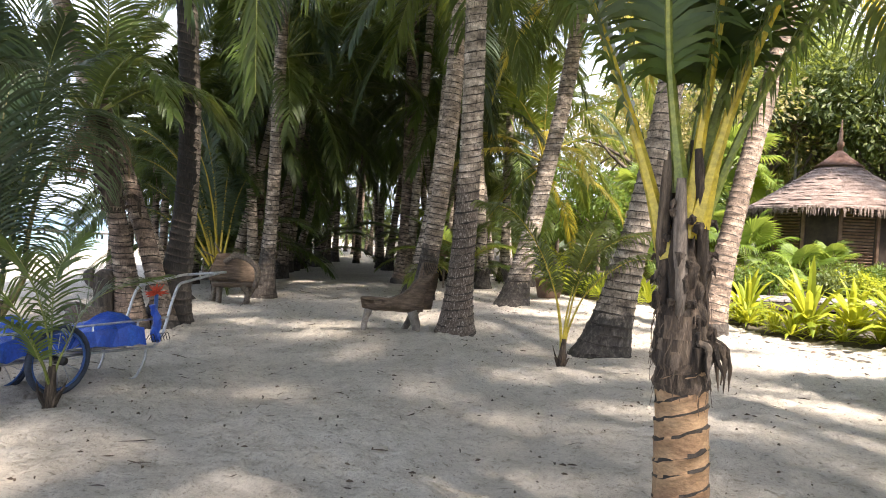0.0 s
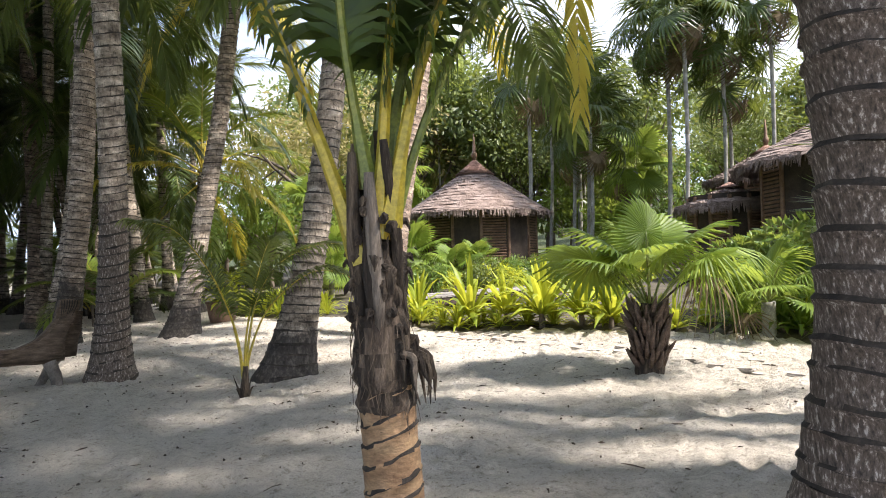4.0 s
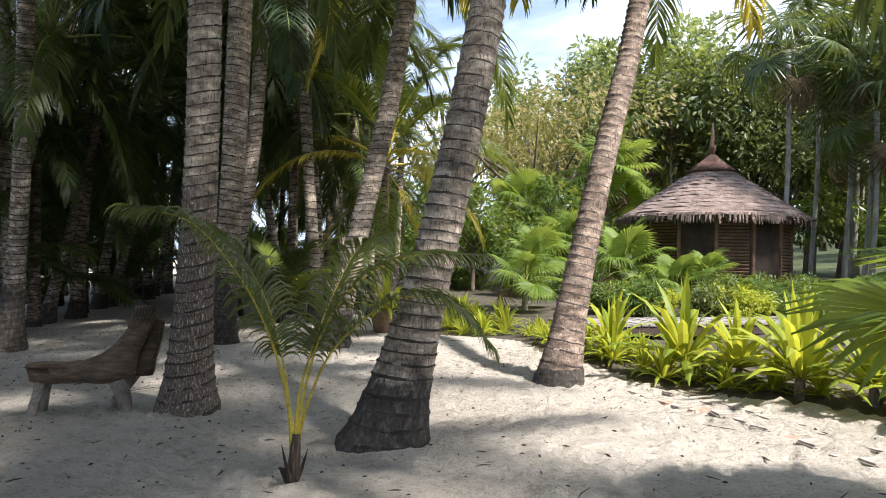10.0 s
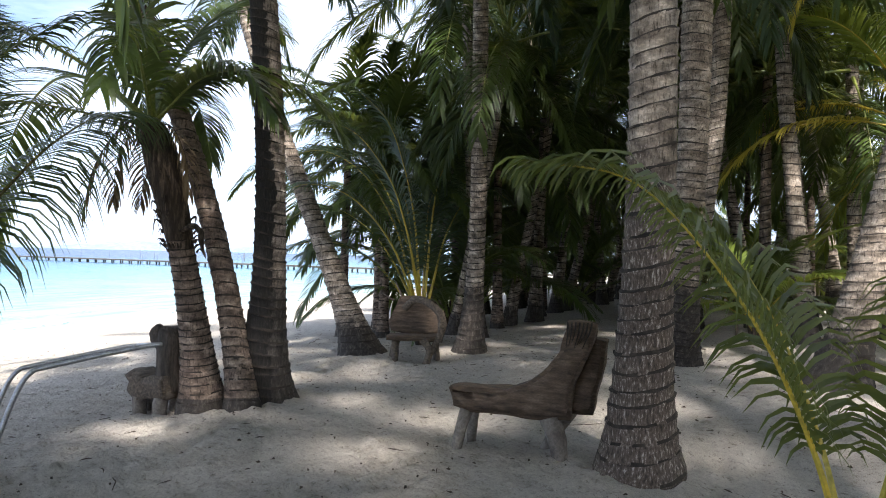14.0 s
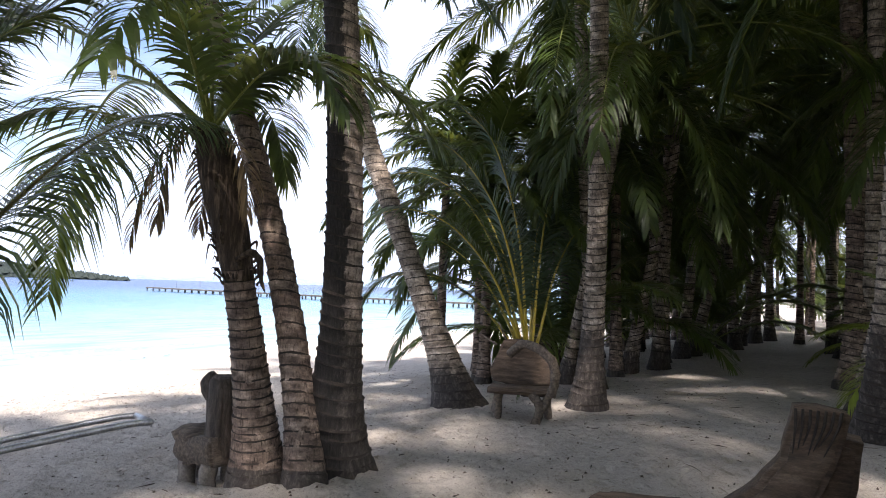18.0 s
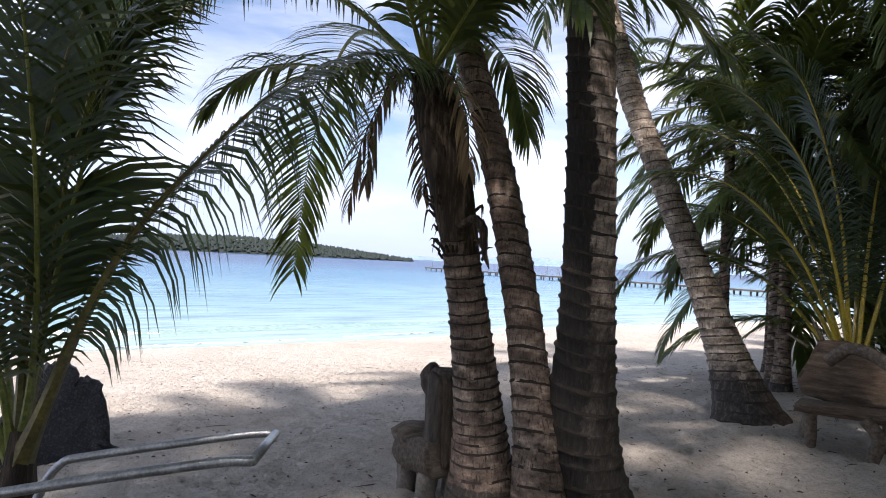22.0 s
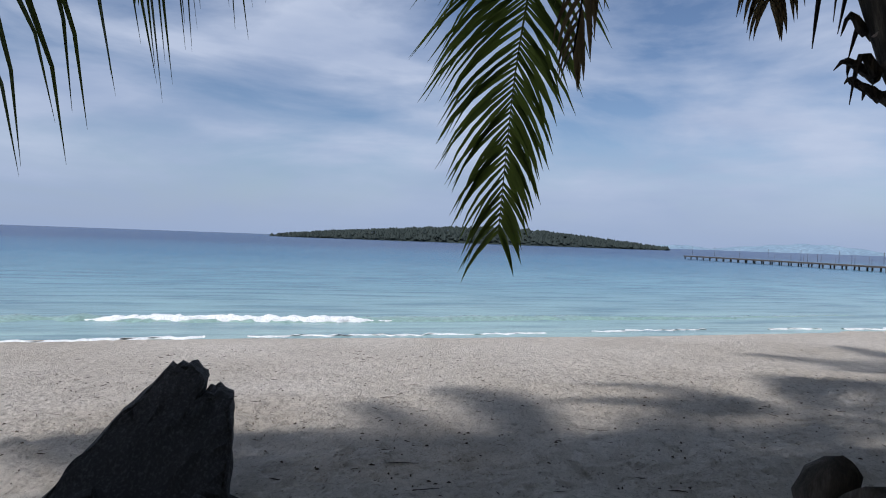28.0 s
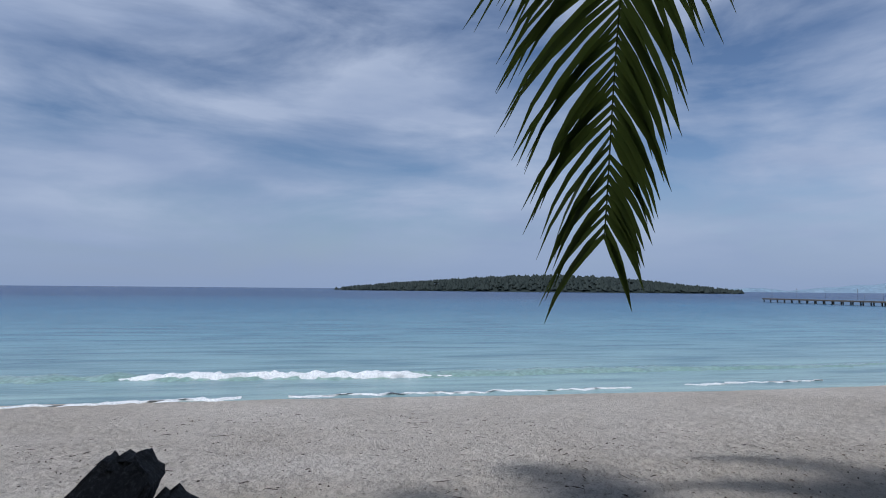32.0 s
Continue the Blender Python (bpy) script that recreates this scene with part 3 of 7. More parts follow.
def boxy(bm, sx, sy, sz, at=(0, 0, 0), rot=None, bevel=0.0):
    m = Matrix.Translation(at)
    if rot:
        m = m @ Euler([radians(a) for a in rot]).to_matrix().to_4x4()
    r = bmesh.ops.create_cube(bm, size=1.0, matrix=m @ Matrix.Diagonal((sx, sy, sz, 1)))
    if bevel:
        vs = set(r["verts"])
        bmesh.ops.bevel(bm, geom=[e for e in bm.edges if e.verts[0] in vs], offset=bevel, segments=2, affect="EDGES")
    return bm


# ---------------------------------------------------------------- ground, one sheet from the hill to under the sea
SLOPE_S = [-900, -300, -150, -75, -45, -28, -15, -9, -6, -4, -2.5, -1.0, 0.3, 0.9, 1.75, 3.5, 5.9, 7.0, 10.0, 16.5, 25, 60, 300, 4000]
SLOPE_Z = [48, 36, 19, 5.2, 2.0, 1.1, 0.52, 0.26, 0.09, 0.0, -0.09, -0.21, -0.28, -0.33, -0.43, -0.65, -0.92, -1.0, -1.12, -1.31, -1.8, -4, -12, -40]
SEA_Z = -1.3


def shore(x, y):
    return -0.894 * x - 0.447 * y


def site(x, y):
    """From the plan of the garden and grove to the ground."""
    return 1.0565 * x - 0.0608 * y + 0.705, 0.0608 * x + 1.0565 * y - 0.594


_rg = np.random.RandomState(5)


def spaced(lo, a, b, hi, fine, grow=1.16):
    mid = list(np.arange(a, b + 1e-6, fine))
    up, step = [], fine
    x = b
    while x < hi:
        step *= grow
        x += step
        up.append(x)
    dn, step, x = [], fine, a
    while x > lo:
        step *= grow
        x -= step
        dn.append(x)
    return np.array(dn[::-1] + mid + up)


CELL = 0.055
gx = spaced(-2500, -19.0, 8.5, 1200, CELL)
gy = spaced(-1500, -0.5, 15.5, 1800, CELL)
GX, GY = np.meshgrid(gx, gy)
S = -0.894 * GX - 0.447 * GY
GZ = np.interp(S, SLOPE_S, SLOPE_Z)
near = np.exp(-((GX + 2) / 22) ** 2 - ((GY - 9) / 22) ** 2) * np.clip((16.2 - S) / 4, 0.06, 1)
for _k in range(26):
    fx, fy, ph = _rg.normal(0, 1.0), _rg.normal(0, 1.0), _rg.uniform(0, 6.28)
    GZ += near * 0.010 * np.sin(GX * fx * 1.3 + GY * fy * 1.3 + ph)
# trodden hollows, each a soft dimple with a raised rim
in_x, in_y = (gx > -19) & (gx < 8.4), (gy > -0.4) & (gy < 15.4)
ix0, iy0 = np.argmax(in_x), np.argmax(in_y)
nx_, ny_ = in_x.sum(), in_y.sum()
for _k in range(26000):
    cx, cy = _rg.uniform(-18.6, 8.0), _rg.uniform(0.0, 15.1)
    _s = -0.894 * cx - 0.447 * cy
    if _s > 14.6 or _s > 9.5 and _rg.uniform(9.5, 14.6) < _s:
        continue
    i, j = int((cx - gx[ix0]) / CELL) + ix0, int((cy - gy[iy0]) / CELL) + iy0
    w = 5
    sl = (slice(max(j - w, 0), j + w + 1), slice(max(i - w, 0), i + w + 1))
    an, el = _rg.uniform(0, 3.14), _rg.uniform(1.0, 1.9)
    dx, dy = GX[sl] - cx, GY[sl] - cy
    u, v = dx * np.cos(an) + dy * np.sin(an), -dx * np.sin(an) + dy * np.cos(an)
    sz = _rg.uniform(0.6, 1.15) * (0.75 if _s > 9.5 else 1.0)
    d2 = (u / (0.085 * el * sz)) ** 2 + (v / (0.075 * sz)) ** 2
    GZ[sl] += _rg.uniform(0.005, 0.022) * sz * (-np.exp(-d2 ** 1.4) + 0.55 * np.exp(-(np.sqrt(d2) - 1.5) ** 2 * 3))
# two cart-wheel ruts along the alley
for off in (-1.15, -0.55):
    cxl = off + 0.25 * np.sin(GY * 0.35) - 0.11 * (GY - 4)
    GZ -= 0.012 * np.exp(-((GX - cxl) / 0.05) ** 2) * (GY > 2) * (GY < 15) * (0.6 + 0.4 * np.sin(GY * 3.1))
g_n = len(gx)
g_f = [(j * g_n + i, j * g_n + i + 1, (j + 1) * g_n + i + 1, (j + 1) * g_n + i) for j in range(len(gy) - 1) for i in range(g_n - 1)]
g_verts = np.stack([GX.ravel(), GY.ravel(), GZ.ravel()], 1)
# the garden begins along a wavering edge
EDGE_S = -9.6


def edge_s(along):
    return EDGE_S + 0.17 * (min(max(along, 0.0), 14.0) - 9) + 0.28 * math.sin(along * 0.9) + 0.14 * math.sin(along * 2.3 + 1)


def garden_edge(x, y):
    along = -0.447 * x + 0.894 * y
    return shore(x, y) - edge_s(along)


cx_ = (gx[:-1] + gx[1:]) / 2
cy_ = (gy[:-1] + gy[1:]) / 2
CX, CY = np.meshgrid(cx_, cy_)
AL = -0.447 * CX + 0.894 * CY
SE = -0.894 * CX - 0.447 * CY - (EDGE_S + 0.17 * (np.clip(AL, 0.0, 14.0) - 9) + 0.28 * np.sin(AL * 0.9) + 0.14 * np.sin(AL * 2.3 + 1))
g_idx = np.where(SE < 0, np.where(SE < -26, 2, 1), 0).ravel().astype(int)
ground = new("ground", mesh_of("ground", g_verts, g_f, [M_SAND, M_SOIL, M_HILL], g_idx.tolist()))
tagged(ground, "pale trodden coral sand sloping to the sea, dark garden soil inland", "ground", kind="structure")


def gz(x, y):
    """Height of the ground sheet."""
    i = min(max(int(np.searchsorted(gx, x)) - 1, 0), len(gx) - 2)
    j = min(max(int(np.searchsorted(gy, y)) - 1, 0), len(gy) - 2)
    u, v = (x - gx[i]) / (gx[i + 1] - gx[i]), (y - gy[j]) / (gy[j + 1] - gy[j])
    return float(GZ[j, i] * (1 - u) * (1 - v) + GZ[j, i + 1] * u * (1 - v) + GZ[j + 1, i] * (1 - u) * v + GZ[j + 1, i + 1] * u * v)


# ---------------------------------------------------------------- sea
def sea_sheet():
    ss = [12, 14, 15, 16, 17, 18, 19.5, 21, 23, 26, 30, 36, 45, 60, 90, 150, 300, 700, 1600, 4200]
    aa = np.concatenate([np.linspace(-4200, -120, 18), np.linspace(-100, 140, 90), np.linspace(160, 4200, 18)])
    verts, faces = [], []
    for s in ss:
        for a in aa:
            verts.append((-0.894 * s - 0.447 * a, -0.447 * s + 0.894 * a, SEA_Z + 0.015 * math.sin(a * 0.21 + s) * (s < 40)))
    n = len(aa)
    for i in range(len(ss) - 1):
        for j in range(n - 1):
            faces.append((i * n + j, i * n + j + 1, (i + 1) * n + j + 1, (i + 1) * n + j))
    return mesh_of("water", verts, faces, M_SEA)


tagged(new("water", sea_sheet()), "calm turquoise sea, deeper blue towards the horizon", "sea", kind="structure")


# ---------------------------------------------------------------- palms
def frond_mesh(name, mat, elev, length, droop, pairs=58, leaf=0.75, hang=0.9, seed=0, stalk=None, bare=0.2, wide=0.036, ragged=0.12, power=1.3, lift=0.25, twist=0.0, thick=1.0):
    """A feather leaf that leaves its base at elev degrees and bends down by droop degrees towards the tip."""
    steps = 26
    pts = [Vector((0, 0, 0))]
    for i in range(steps):
        s = (i + 0.5) / steps
        p = radians(elev - droop * s ** power)
        pts.append(pts[-1] + Vector((math.cos(p), twist * s * s, math.sin(p))).normalized() * (length / steps))
    return frond_along(name, mat, pts, pairs, leaf, hang, seed, stalk, bare, wide, ragged, lift, thick)


def frond_along(name, mat, pts, pairs=58, leaf=0.75, hang=0.9, seed=0, stalk=None, bare=0.2, wide=0.036, ragged=0.12, lift=0.25, thick=1.0, sweep=(30, 38), skew=0.0):
    """A feather leaf on a given midrib: a tapering stalk and two rows of drooping leaflets."""
    r = random.Random(seed)
    steps = len(pts) - 1
    length = sum((pts[i + 1] - pts[i]).length for i in range(steps))
    tans = [(pts[min(i + 1, steps)] - pts[max(i - 1, 0)]).normalized() for i in range(steps + 1)]
    base_r = (0.010 + 0.0055 * length) * thick
    rad = [max(0.004, base_r * (1 - (i / steps) ** 0.7)) * (1 + 0.6 * max(0, 1 - 9 * i / steps)) for i in range(steps + 1)]
    verts, faces = tube(pts, rad, 6)
    idx = [1] * len(faces)
    last = Vector((0, 1, 0))
    for i in range(pairs):
        s = bare + (1 - bare) * (i + 0.5) / pairs
        f = s * steps
        k = min(int(f), steps - 1)
        o = pts[k].lerp(pts[k + 1], f - k)
        t = tans[k]
        side = Vector((0, 0, 1)).cross(t)
        side = side.normalized() if side.length > 0.12 else last
        if side.dot(last) < 0 and i:
            side = -side
        side = (side - t * side.dot(t)).normalized()
        last = side
        up = t.cross(side)
        if up.z < 0 and abs(t.z) < 0.97:
            up = -up
        env = (s - bare) / (1 - bare)
        ln = leaf * (0.45 + 0.55 * math.sin(min(1, env * 2.2) * math.pi / 2)) * (1 - 0.55 * max(0, env - 0.55) / 0.45) * r.uniform(0.85, 1.08)
        for sg in (-1, 1):
            if r.random() < ragged:
                continue
            ln_s, ln = ln, ln * (1 + skew * sg)
            a = radians(sweep[0] + sweep[1] * env + r.uniform(-7, 7))
            d = (side * (sg * math.cos(a)) + t * math.sin(a) + up * lift * (1 - env * 0.6) + Vector((r.uniform(-.06, .06), r.uniform(-.06, .06), 0))).normalized()
            p, q = o.copy(), d.copy()
            nrm = (up + side * sg * 0.35 + Vector((r.uniform(-.3, .3), r.uniform(-.3, .3), 0))).normalized()
            b0 = len(verts)
            h = hang * r.uniform(0.75, 1.25)
            wds = (0.5, 1.0, 0.85, 0.55, 0.04)
            for m, wd in enumerate(wds):
                wv = q.cross(nrm)
                wv = wv.normalized() * (wide * wd * 0.5) if wv.length > 1e-6 else side * wide * wd * 0.5
                verts += [p + wv, p - wv]
                p = p + q * (ln / 4)
                q = (q + Vector((0, 0, -1)) * h * (0.2 + 0.13 * m)).normalized()
            for m in range(4):
                faces.append((b0 + 2 * m, b0 + 2 * m + 1, b0 + 2 * m + 3, b0 + 2 * m + 2))
                idx.append(0)
            ln = ln_s
    return mesh_of(name, verts, faces, [mat, stalk or M_STEM_GREEN], idx, smooth=False)


FROND_SET = {}


def frond_set(kind):
    """Shared leaves of a crown, from upright young ones to hanging old ones."""
    if kind not in FROND_SET:
        mat, stalk = {"green": (M_FROND, M_STEM_GREEN), "bright": (M_FROND_BRIGHT, M_STEM_YELLOW),
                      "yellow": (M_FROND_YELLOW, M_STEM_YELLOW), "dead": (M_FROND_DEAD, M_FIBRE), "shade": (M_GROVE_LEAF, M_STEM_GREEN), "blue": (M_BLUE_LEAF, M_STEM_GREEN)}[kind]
        FROND_SET[kind] = [
            frond_mesh("frond", mat, 78, 4.2, 60, 84, 0.95, 0.7, 1, stalk, 0.2, 0.044, 0.06),
            frond_mesh("frond", mat, 58, 4.6, 85, 88, 1.05, 0.8, 2, stalk, 0.2, 0.044, 0.06),
            frond_mesh("frond", mat, 38, 4.8, 85, 90, 1.1, 1.0, 3, stalk, 0.2, 0.044, 0.06),
            frond_mesh("frond", mat, 18, 4.7, 80, 88, 1.1, 1.2, 4, stalk, 0.2, 0.044, 0.06),
            frond_mesh("frond", mat, -8, 4.4, 66, 82, 1.0, 1.3, 5, stalk, 0.2, 0.042, 0.08),
            frond_mesh("frond", mat, -38, 4.0, 42, 74, 0.9, 1.2, 6, stalk, 0.2, 0.038, 0.15),
        ]
    return FROND_SET[kind]


BEND_TO = 4.5   # a trunk straightens above this height


def trunk_path(lean, curv, height, steps):
    out = []
    for i in range(steps + 1):
        z = height * i / steps
        zz = min(z, BEND_TO)
        x = lean[0] * zz + curv[0] * zz * zz
        y = lean[1] * zz + curv[1] * zz * zz
        if z > zz:
            k = 0.75
            x += (lean[0] + 2 * curv[0] * zz) * (z - zz) * k
            y += (lean[1] + 2 * curv[1] * zz) * (z - zz) * k
        out.append(Vector((x, y, z)))
    return out


def ringed_trunk(lean, curv, height, r0, r1, z_from, z_to, seed, sides=18, gap=0.13, mats=(), flare=0.0, stain=0.0):
    """A trunk swept along its lean, with a step and a dark scar at every old leaf ring."""
    r = random.Random(seed)
    zs, kinds = [z_from], [0]
    z = z_from
    while z < z_to:
        g = gap * r.uniform(0.7, 1.35)
        zs += [min(z + g * 0.12, z_to), min(z + g * 0.80, z_to), min(z + g * 0.965, z_to), min(z + g, z_to)]
        kinds += [1, 2, 4, 3]
        z += g
    full = trunk_path(lean, curv, height, 60)
    verts, faces, idx = [], [], []
    tilt = (r.uniform(-.045, .045), r.uniform(-.045, .045))
    for z, k in zip(zs, kinds):
        f = min(max(z / height, 0), 1) * 60
        i = min(int(f), 59)
        p = full[i].lerp(full[i + 1], f - i)
        if z < 0:
            p = Vector((lean[0] * z, lean[1] * z, z))
        u = max(z, 0) / height
        rad = r1 + (r0 - r1) * math.exp(-max(z, 0) * 1.5) + flare * math.exp(-max(z, 0) * 5.5) - 0.02 * u
        rad *= 1 + {0: 0.0, 1: -0.045, 2: -0.010, 4: 0.045, 3: 0.030}[k] * (1 - 0.97 * math.exp(-max(z, 0) * 1.7))
        ph = r.uniform(0, 6.28)
        for s in range(sides):
            a = 2 * math.pi * s / sides
            rr = rad * (1 + 0.018 * math.sin(3 * a + ph) + r.uniform(-0.012, 0.012) + 0.03 * math.exp(-max(z, 0) * 2) * math.sin(5 * a + seed))
            dz = tilt[0] * math.sin(a) + tilt[1] * math.cos(a) + r.uniform(-0.006, 0.006)
            verts.append((p.x + math.cos(a) * rr, p.y + math.sin(a) * rr, p.z + dz))
    n = len(zs)
    for i in range(n - 1):
        for s in range(sides):
            s2 = (s + 1) % sides
            faces.append((i * sides + s, i * sides + s2, (i + 1) * sides + s2, (i + 1) * sides + s))
            scar = kinds[i + 1] in (1, 3) and r.random() < 0.96 - 0.7 * math.exp(-max(zs[i], 0) * 3.2)
            dark = stain and noise.noise(Vector((math.cos(6.283 * s / sides) * 1.2, math.sin(6.283 * s / sides) * 1.2 + seed, zs[i] * 2.2))) > (zs[i] - z_from) / stain * 1.1 - 0.42
            idx.append(1 if scar else (2 if dark else 0))
    faces.append(tuple((n - 1) * sides + s for s in range(sides)))
    idx.append(0)
    return mesh_of("trunk", verts, faces, list(mats), idx)


def crown_top(lean, curv, height):
    return trunk_path(lean, curv, height, 60)[-1]


def coconut_palm(x, y, lean, curv, height, r0, r1, seed, fronds=17, size=1.0, label="", bole=0.9, kinds=("green",), group="palms of the grove", sides=20, gap=0.122, shag=0.0, skip=(), flare=0.035, bark=None):
    z = gz(x, y)
    bark = bark or M_BARK
    ob = thing("coconut_palm", (x, y, z), label or "tall coconut palm with a ringed grey trunk in sand", "palm", group)
    r = random.Random(seed)
    put("trunk", ringed_trunk(lean, curv, height, r0, r1, -0.25, height, seed, sides, gap, (bark, M_SCAR), flare), ob)
    top = crown_top(lean, curv, height)
    add_crown(ob, top, r, fronds, size, kinds, skip)
    if shag:
        shaggy(ob, lean, curv, height, shag, r1, seed)
    return ob


def add_crown(ob, top, r, fronds, size, kinds=("green",), skip=(), lo=0.0):
    a0 = r.uniform(0, 360)
    for i in range(fronds):
        u = i / max(1, fronds - 1)
        if any(abs((a0 + i * 137.5 - s + 180) % 360 - 180) < 25 for s in skip):
            continue
        k = min(5, int(u * 6 + r.uniform(-0.3, 0.3)) if u > 0 else 0)
        kind = r.choice(kinds)
        m = Matrix.Translation(top + Vector((0, 0, 0.25 - 0.5 * u))) @ Matrix.Rotation(radians(a0 + i * 137.5 + r.uniform(-12, 12)), 4, "Z")
        put("frond", frond_set(kind)[max(0, k)], ob, m @ Matrix.Scale(size * r.uniform(0.85, 1.1), 4))


def shaggy(ob, lean, curv, height, length, rad, seed):
    """The brown fibrous leaf bases below a crown."""
    r = random.Random(seed)
    full = trunk_path(lean, curv, height, 60)
    core = [full[min(60, int((height - length + length * i / 9) / height * 60))] for i in range(10)]
    v, f = tube(core, [rad * k for k in (0.9, 1.0, 1.05, 1.12, 1.2, 1.28, 1.32, 1.3, 1.15, 0.9)], 16, True, 0.05, r)
    put("crown_shaft", mesh_of("crown_shaft", v, f, M_FIBRE), ob, label="dark fibrous crown shaft")
    for i in range(90):
        z = height - length * r.random() ** 0.8
        p = full[int(min(z / height * 60, 59.0))]
        a = r.uniform(0, 6.28)
        d = Vector((math.cos(a), math.sin(a), 0))
        q = p + d * rad * 1.08
        ln = r.uniform(0.06, 0.2)
        dn = r.uniform(-1.0, 0.35)
        v, f = tube(arc([q, q + d * ln * 0.35 + Vector((0, 0, 0.05)), q + d * ln * r.uniform(0.3, 0.7) + Vector((0, 0, ln * dn))], 3), [0.014, 0.014, 0.012, 0.010, 0.007, 0.004, 0.001], 4, True, 0.3, r)
        put("leaf_base_fibre", mesh_of("leaf_base_fibre", v, f, M_FIBRE, smooth=False), ob)


# palms standing out of view, added only to cast shade
UNSEEN_PALMS = [(7.4, 3.2, (-0.14, 0.22), 12.0, 41), (8.4, 1.6, (-0.10, 0.20), 12.5, 48), (6.2, 2.9, (-0.12, 0.10), 8.0, 49), (5.2, 0.9, (-0.12, 0.14), 7.6, 42), (-3.0, 2.8, (0.10, 0.24), 8.0, 43), (-1.3, 0.2, (-0.08, 0.56), 8.6, 44), (-5.4, 2.2, (0.12, 0.42), 8.2, 45)]
# trunks: place, lean and bend per metre, height, radii
NEAR_PALMS = [
    # x, y, lean, curv, height, r0, r1, seed, fronds, bole
    (-0.63, 10.45, (0.060, -0.020), (-0.012, 0.005), 9.5, 0.3, 0.175, 11, 26, 0.75, M_BARK_MOTTLED),
    (-2.83, 15.94, (0.352, -0.655), (-0.031, 0.057), 9.0, 0.33, 0.2, 12, 16, 0.5, M_BARK_ROOTY),
    (-3.41, 16.91, (0.156, 0.269), (-0.014, -0.025), 8.6, 0.26, 0.17, 13, 15, 0.4, M_BARK),
    (-6.87, 15.53, (0.012, 0.077), (-0.002, -0.011), 9.2, 0.33, 0.17, 14, 17, 0.4, M_BARK_ROOTY),
    (-5.745, 10.38, (0.245, -0.070), (-0.038, 0.002), 9.0, 0.45, 0.185, 15, 16, 0.3, M_BARK_DARK_FACE),
    (-8.52, 14.18, (-0.432, -0.152), (0.005, -0.009), 8.6, 0.47, 0.2, 16, 16, 0.4, M_BARK),
    (-5.44, 9.97, (-0.31, 0.03), (-0.009, -0.034), 7.4, 0.20, 0.15, 18, 13, 0.12, M_BARK_BROWN),
    (1.58, 9.68, (0.252, 0.138), (-0.017, 0.018), 8.8, 0.38, 0.19, 19, 16, 0.35, M_BARK),
    (3.25, 12.13, (0.193, 0.439), (0.009, 0.001), 9.2, 0.28, 0.175, 20, 16, 0.35, M_BARK_BROWN),
    (-0.42, 14.81, (0.155, 0.415), (0.000, -0.031), 8.4, 0.37, 0.2, 21, 16, 0.25, M_BARK),
    (-4.69, 20.10, (-0.096, 0.336), (0.005, -0.033), 10.5, 0.36, 0.21, 23, 17, 0.3, M_BARK_BROWN),
    (3.93, 3.53, (-0.060, -0.315), (-0.056, 0.031), 7.0, 0.3, 0.22, 22, 18, 0.2, M_BARK_FLECK),
]
# leaf kinds carry the light: bright inland for sun, blue seaward for shade
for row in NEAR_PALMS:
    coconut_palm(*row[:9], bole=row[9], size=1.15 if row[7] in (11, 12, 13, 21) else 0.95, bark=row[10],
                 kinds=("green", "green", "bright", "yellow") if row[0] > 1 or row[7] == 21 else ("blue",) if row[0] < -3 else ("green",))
# unseen palms added on the sunny side so their crowns shade the path
for x, y, ln, h, sd in UNSEEN_PALMS:
    x, y = site(x, y)
    _s = coconut_palm(x, y, ln, (-0.01, 0.01), h, 0.33, 0.17, sd, 14 if h > 10 else 18, 1.05, kinds=("green", "green", "bright"), bole=0.3)
# short palm with a shaggy crown shaft beside the carved seat
P17 = (-5.87, 9.68)
_l, _v = (-0.117, -0.061), (-0.010, -0.025)
_p = coconut_palm(*P17, _l, _v, 3.4, 0.29, 0.155, 17, 0, 0.72,
                  "short coconut palm with a shaggy brown crown shaft", 0.35, gap=0.085, shag=1.5, bark=M_BARK_BROWN)
_o = Vector(_p.location)
_c = crown_top(_l, _v, 3.4)


def own_frond(ob, path, mat=M_FROND, stalk=M_STEM_GREEN, pairs=60, leaf=0.7, hang=0.9, seed=1, bare=0.12, wide=0.042, ragged=0.06, lift=0.2, thick=1.0, label="", sweep=(30, 38), skew=0.0):
    """A leaf of its own shape, its midrib given in world metres."""
    pts = [p - ob.location for p in arc(path, 7)]
    return put("frond", frond_along("frond", mat, pts, pairs, leaf, hang, seed, stalk, bare, wide, ragged, lift, thick, sweep, skew), ob, label=label)


_w = _o + _c
v_, f_ = tube(arc([(-5.99, 9.39, 1.79), (-5.84, 9.48, 1.85), (-5.76, 9.54, 1.77), (-5.74, 9.55, 1.61), (-5.70, 9.58, 1.47)], 4), [0.02, 0.024, 0.028, 0.03, 0.032, 0.034, 0.034, 0.033, 0.032, 0.03, 0.03, 0.028, 0.026, 0.022, 0.018, 0.012, 0.003], 7, True, 0.25, random.Random(3))
put("dry_stalk", mesh_of("dry_stalk", [Vector(q) - _o for q in v_], f_, M_FIBRE), _p, label="dry hooked stalk stub")
for _s in [o for o in scene.objects if o.name.startswith("coconut_palm") and math.hypot(o.location.x - site(-3.0, 2.8)[0], o.location.y - site(-3.0, 2.8)[1]) < 0.2]:
    own_frond(_s, [(-2.25, 4.45, 7.55), (-2.30, 6.05, 6.55), (-2.45, 7.15, 4.85), (-2.55, 7.55, 3.05)], M_FROND, M_STEM_GREEN, 84, 0.85, 0.9, 47)
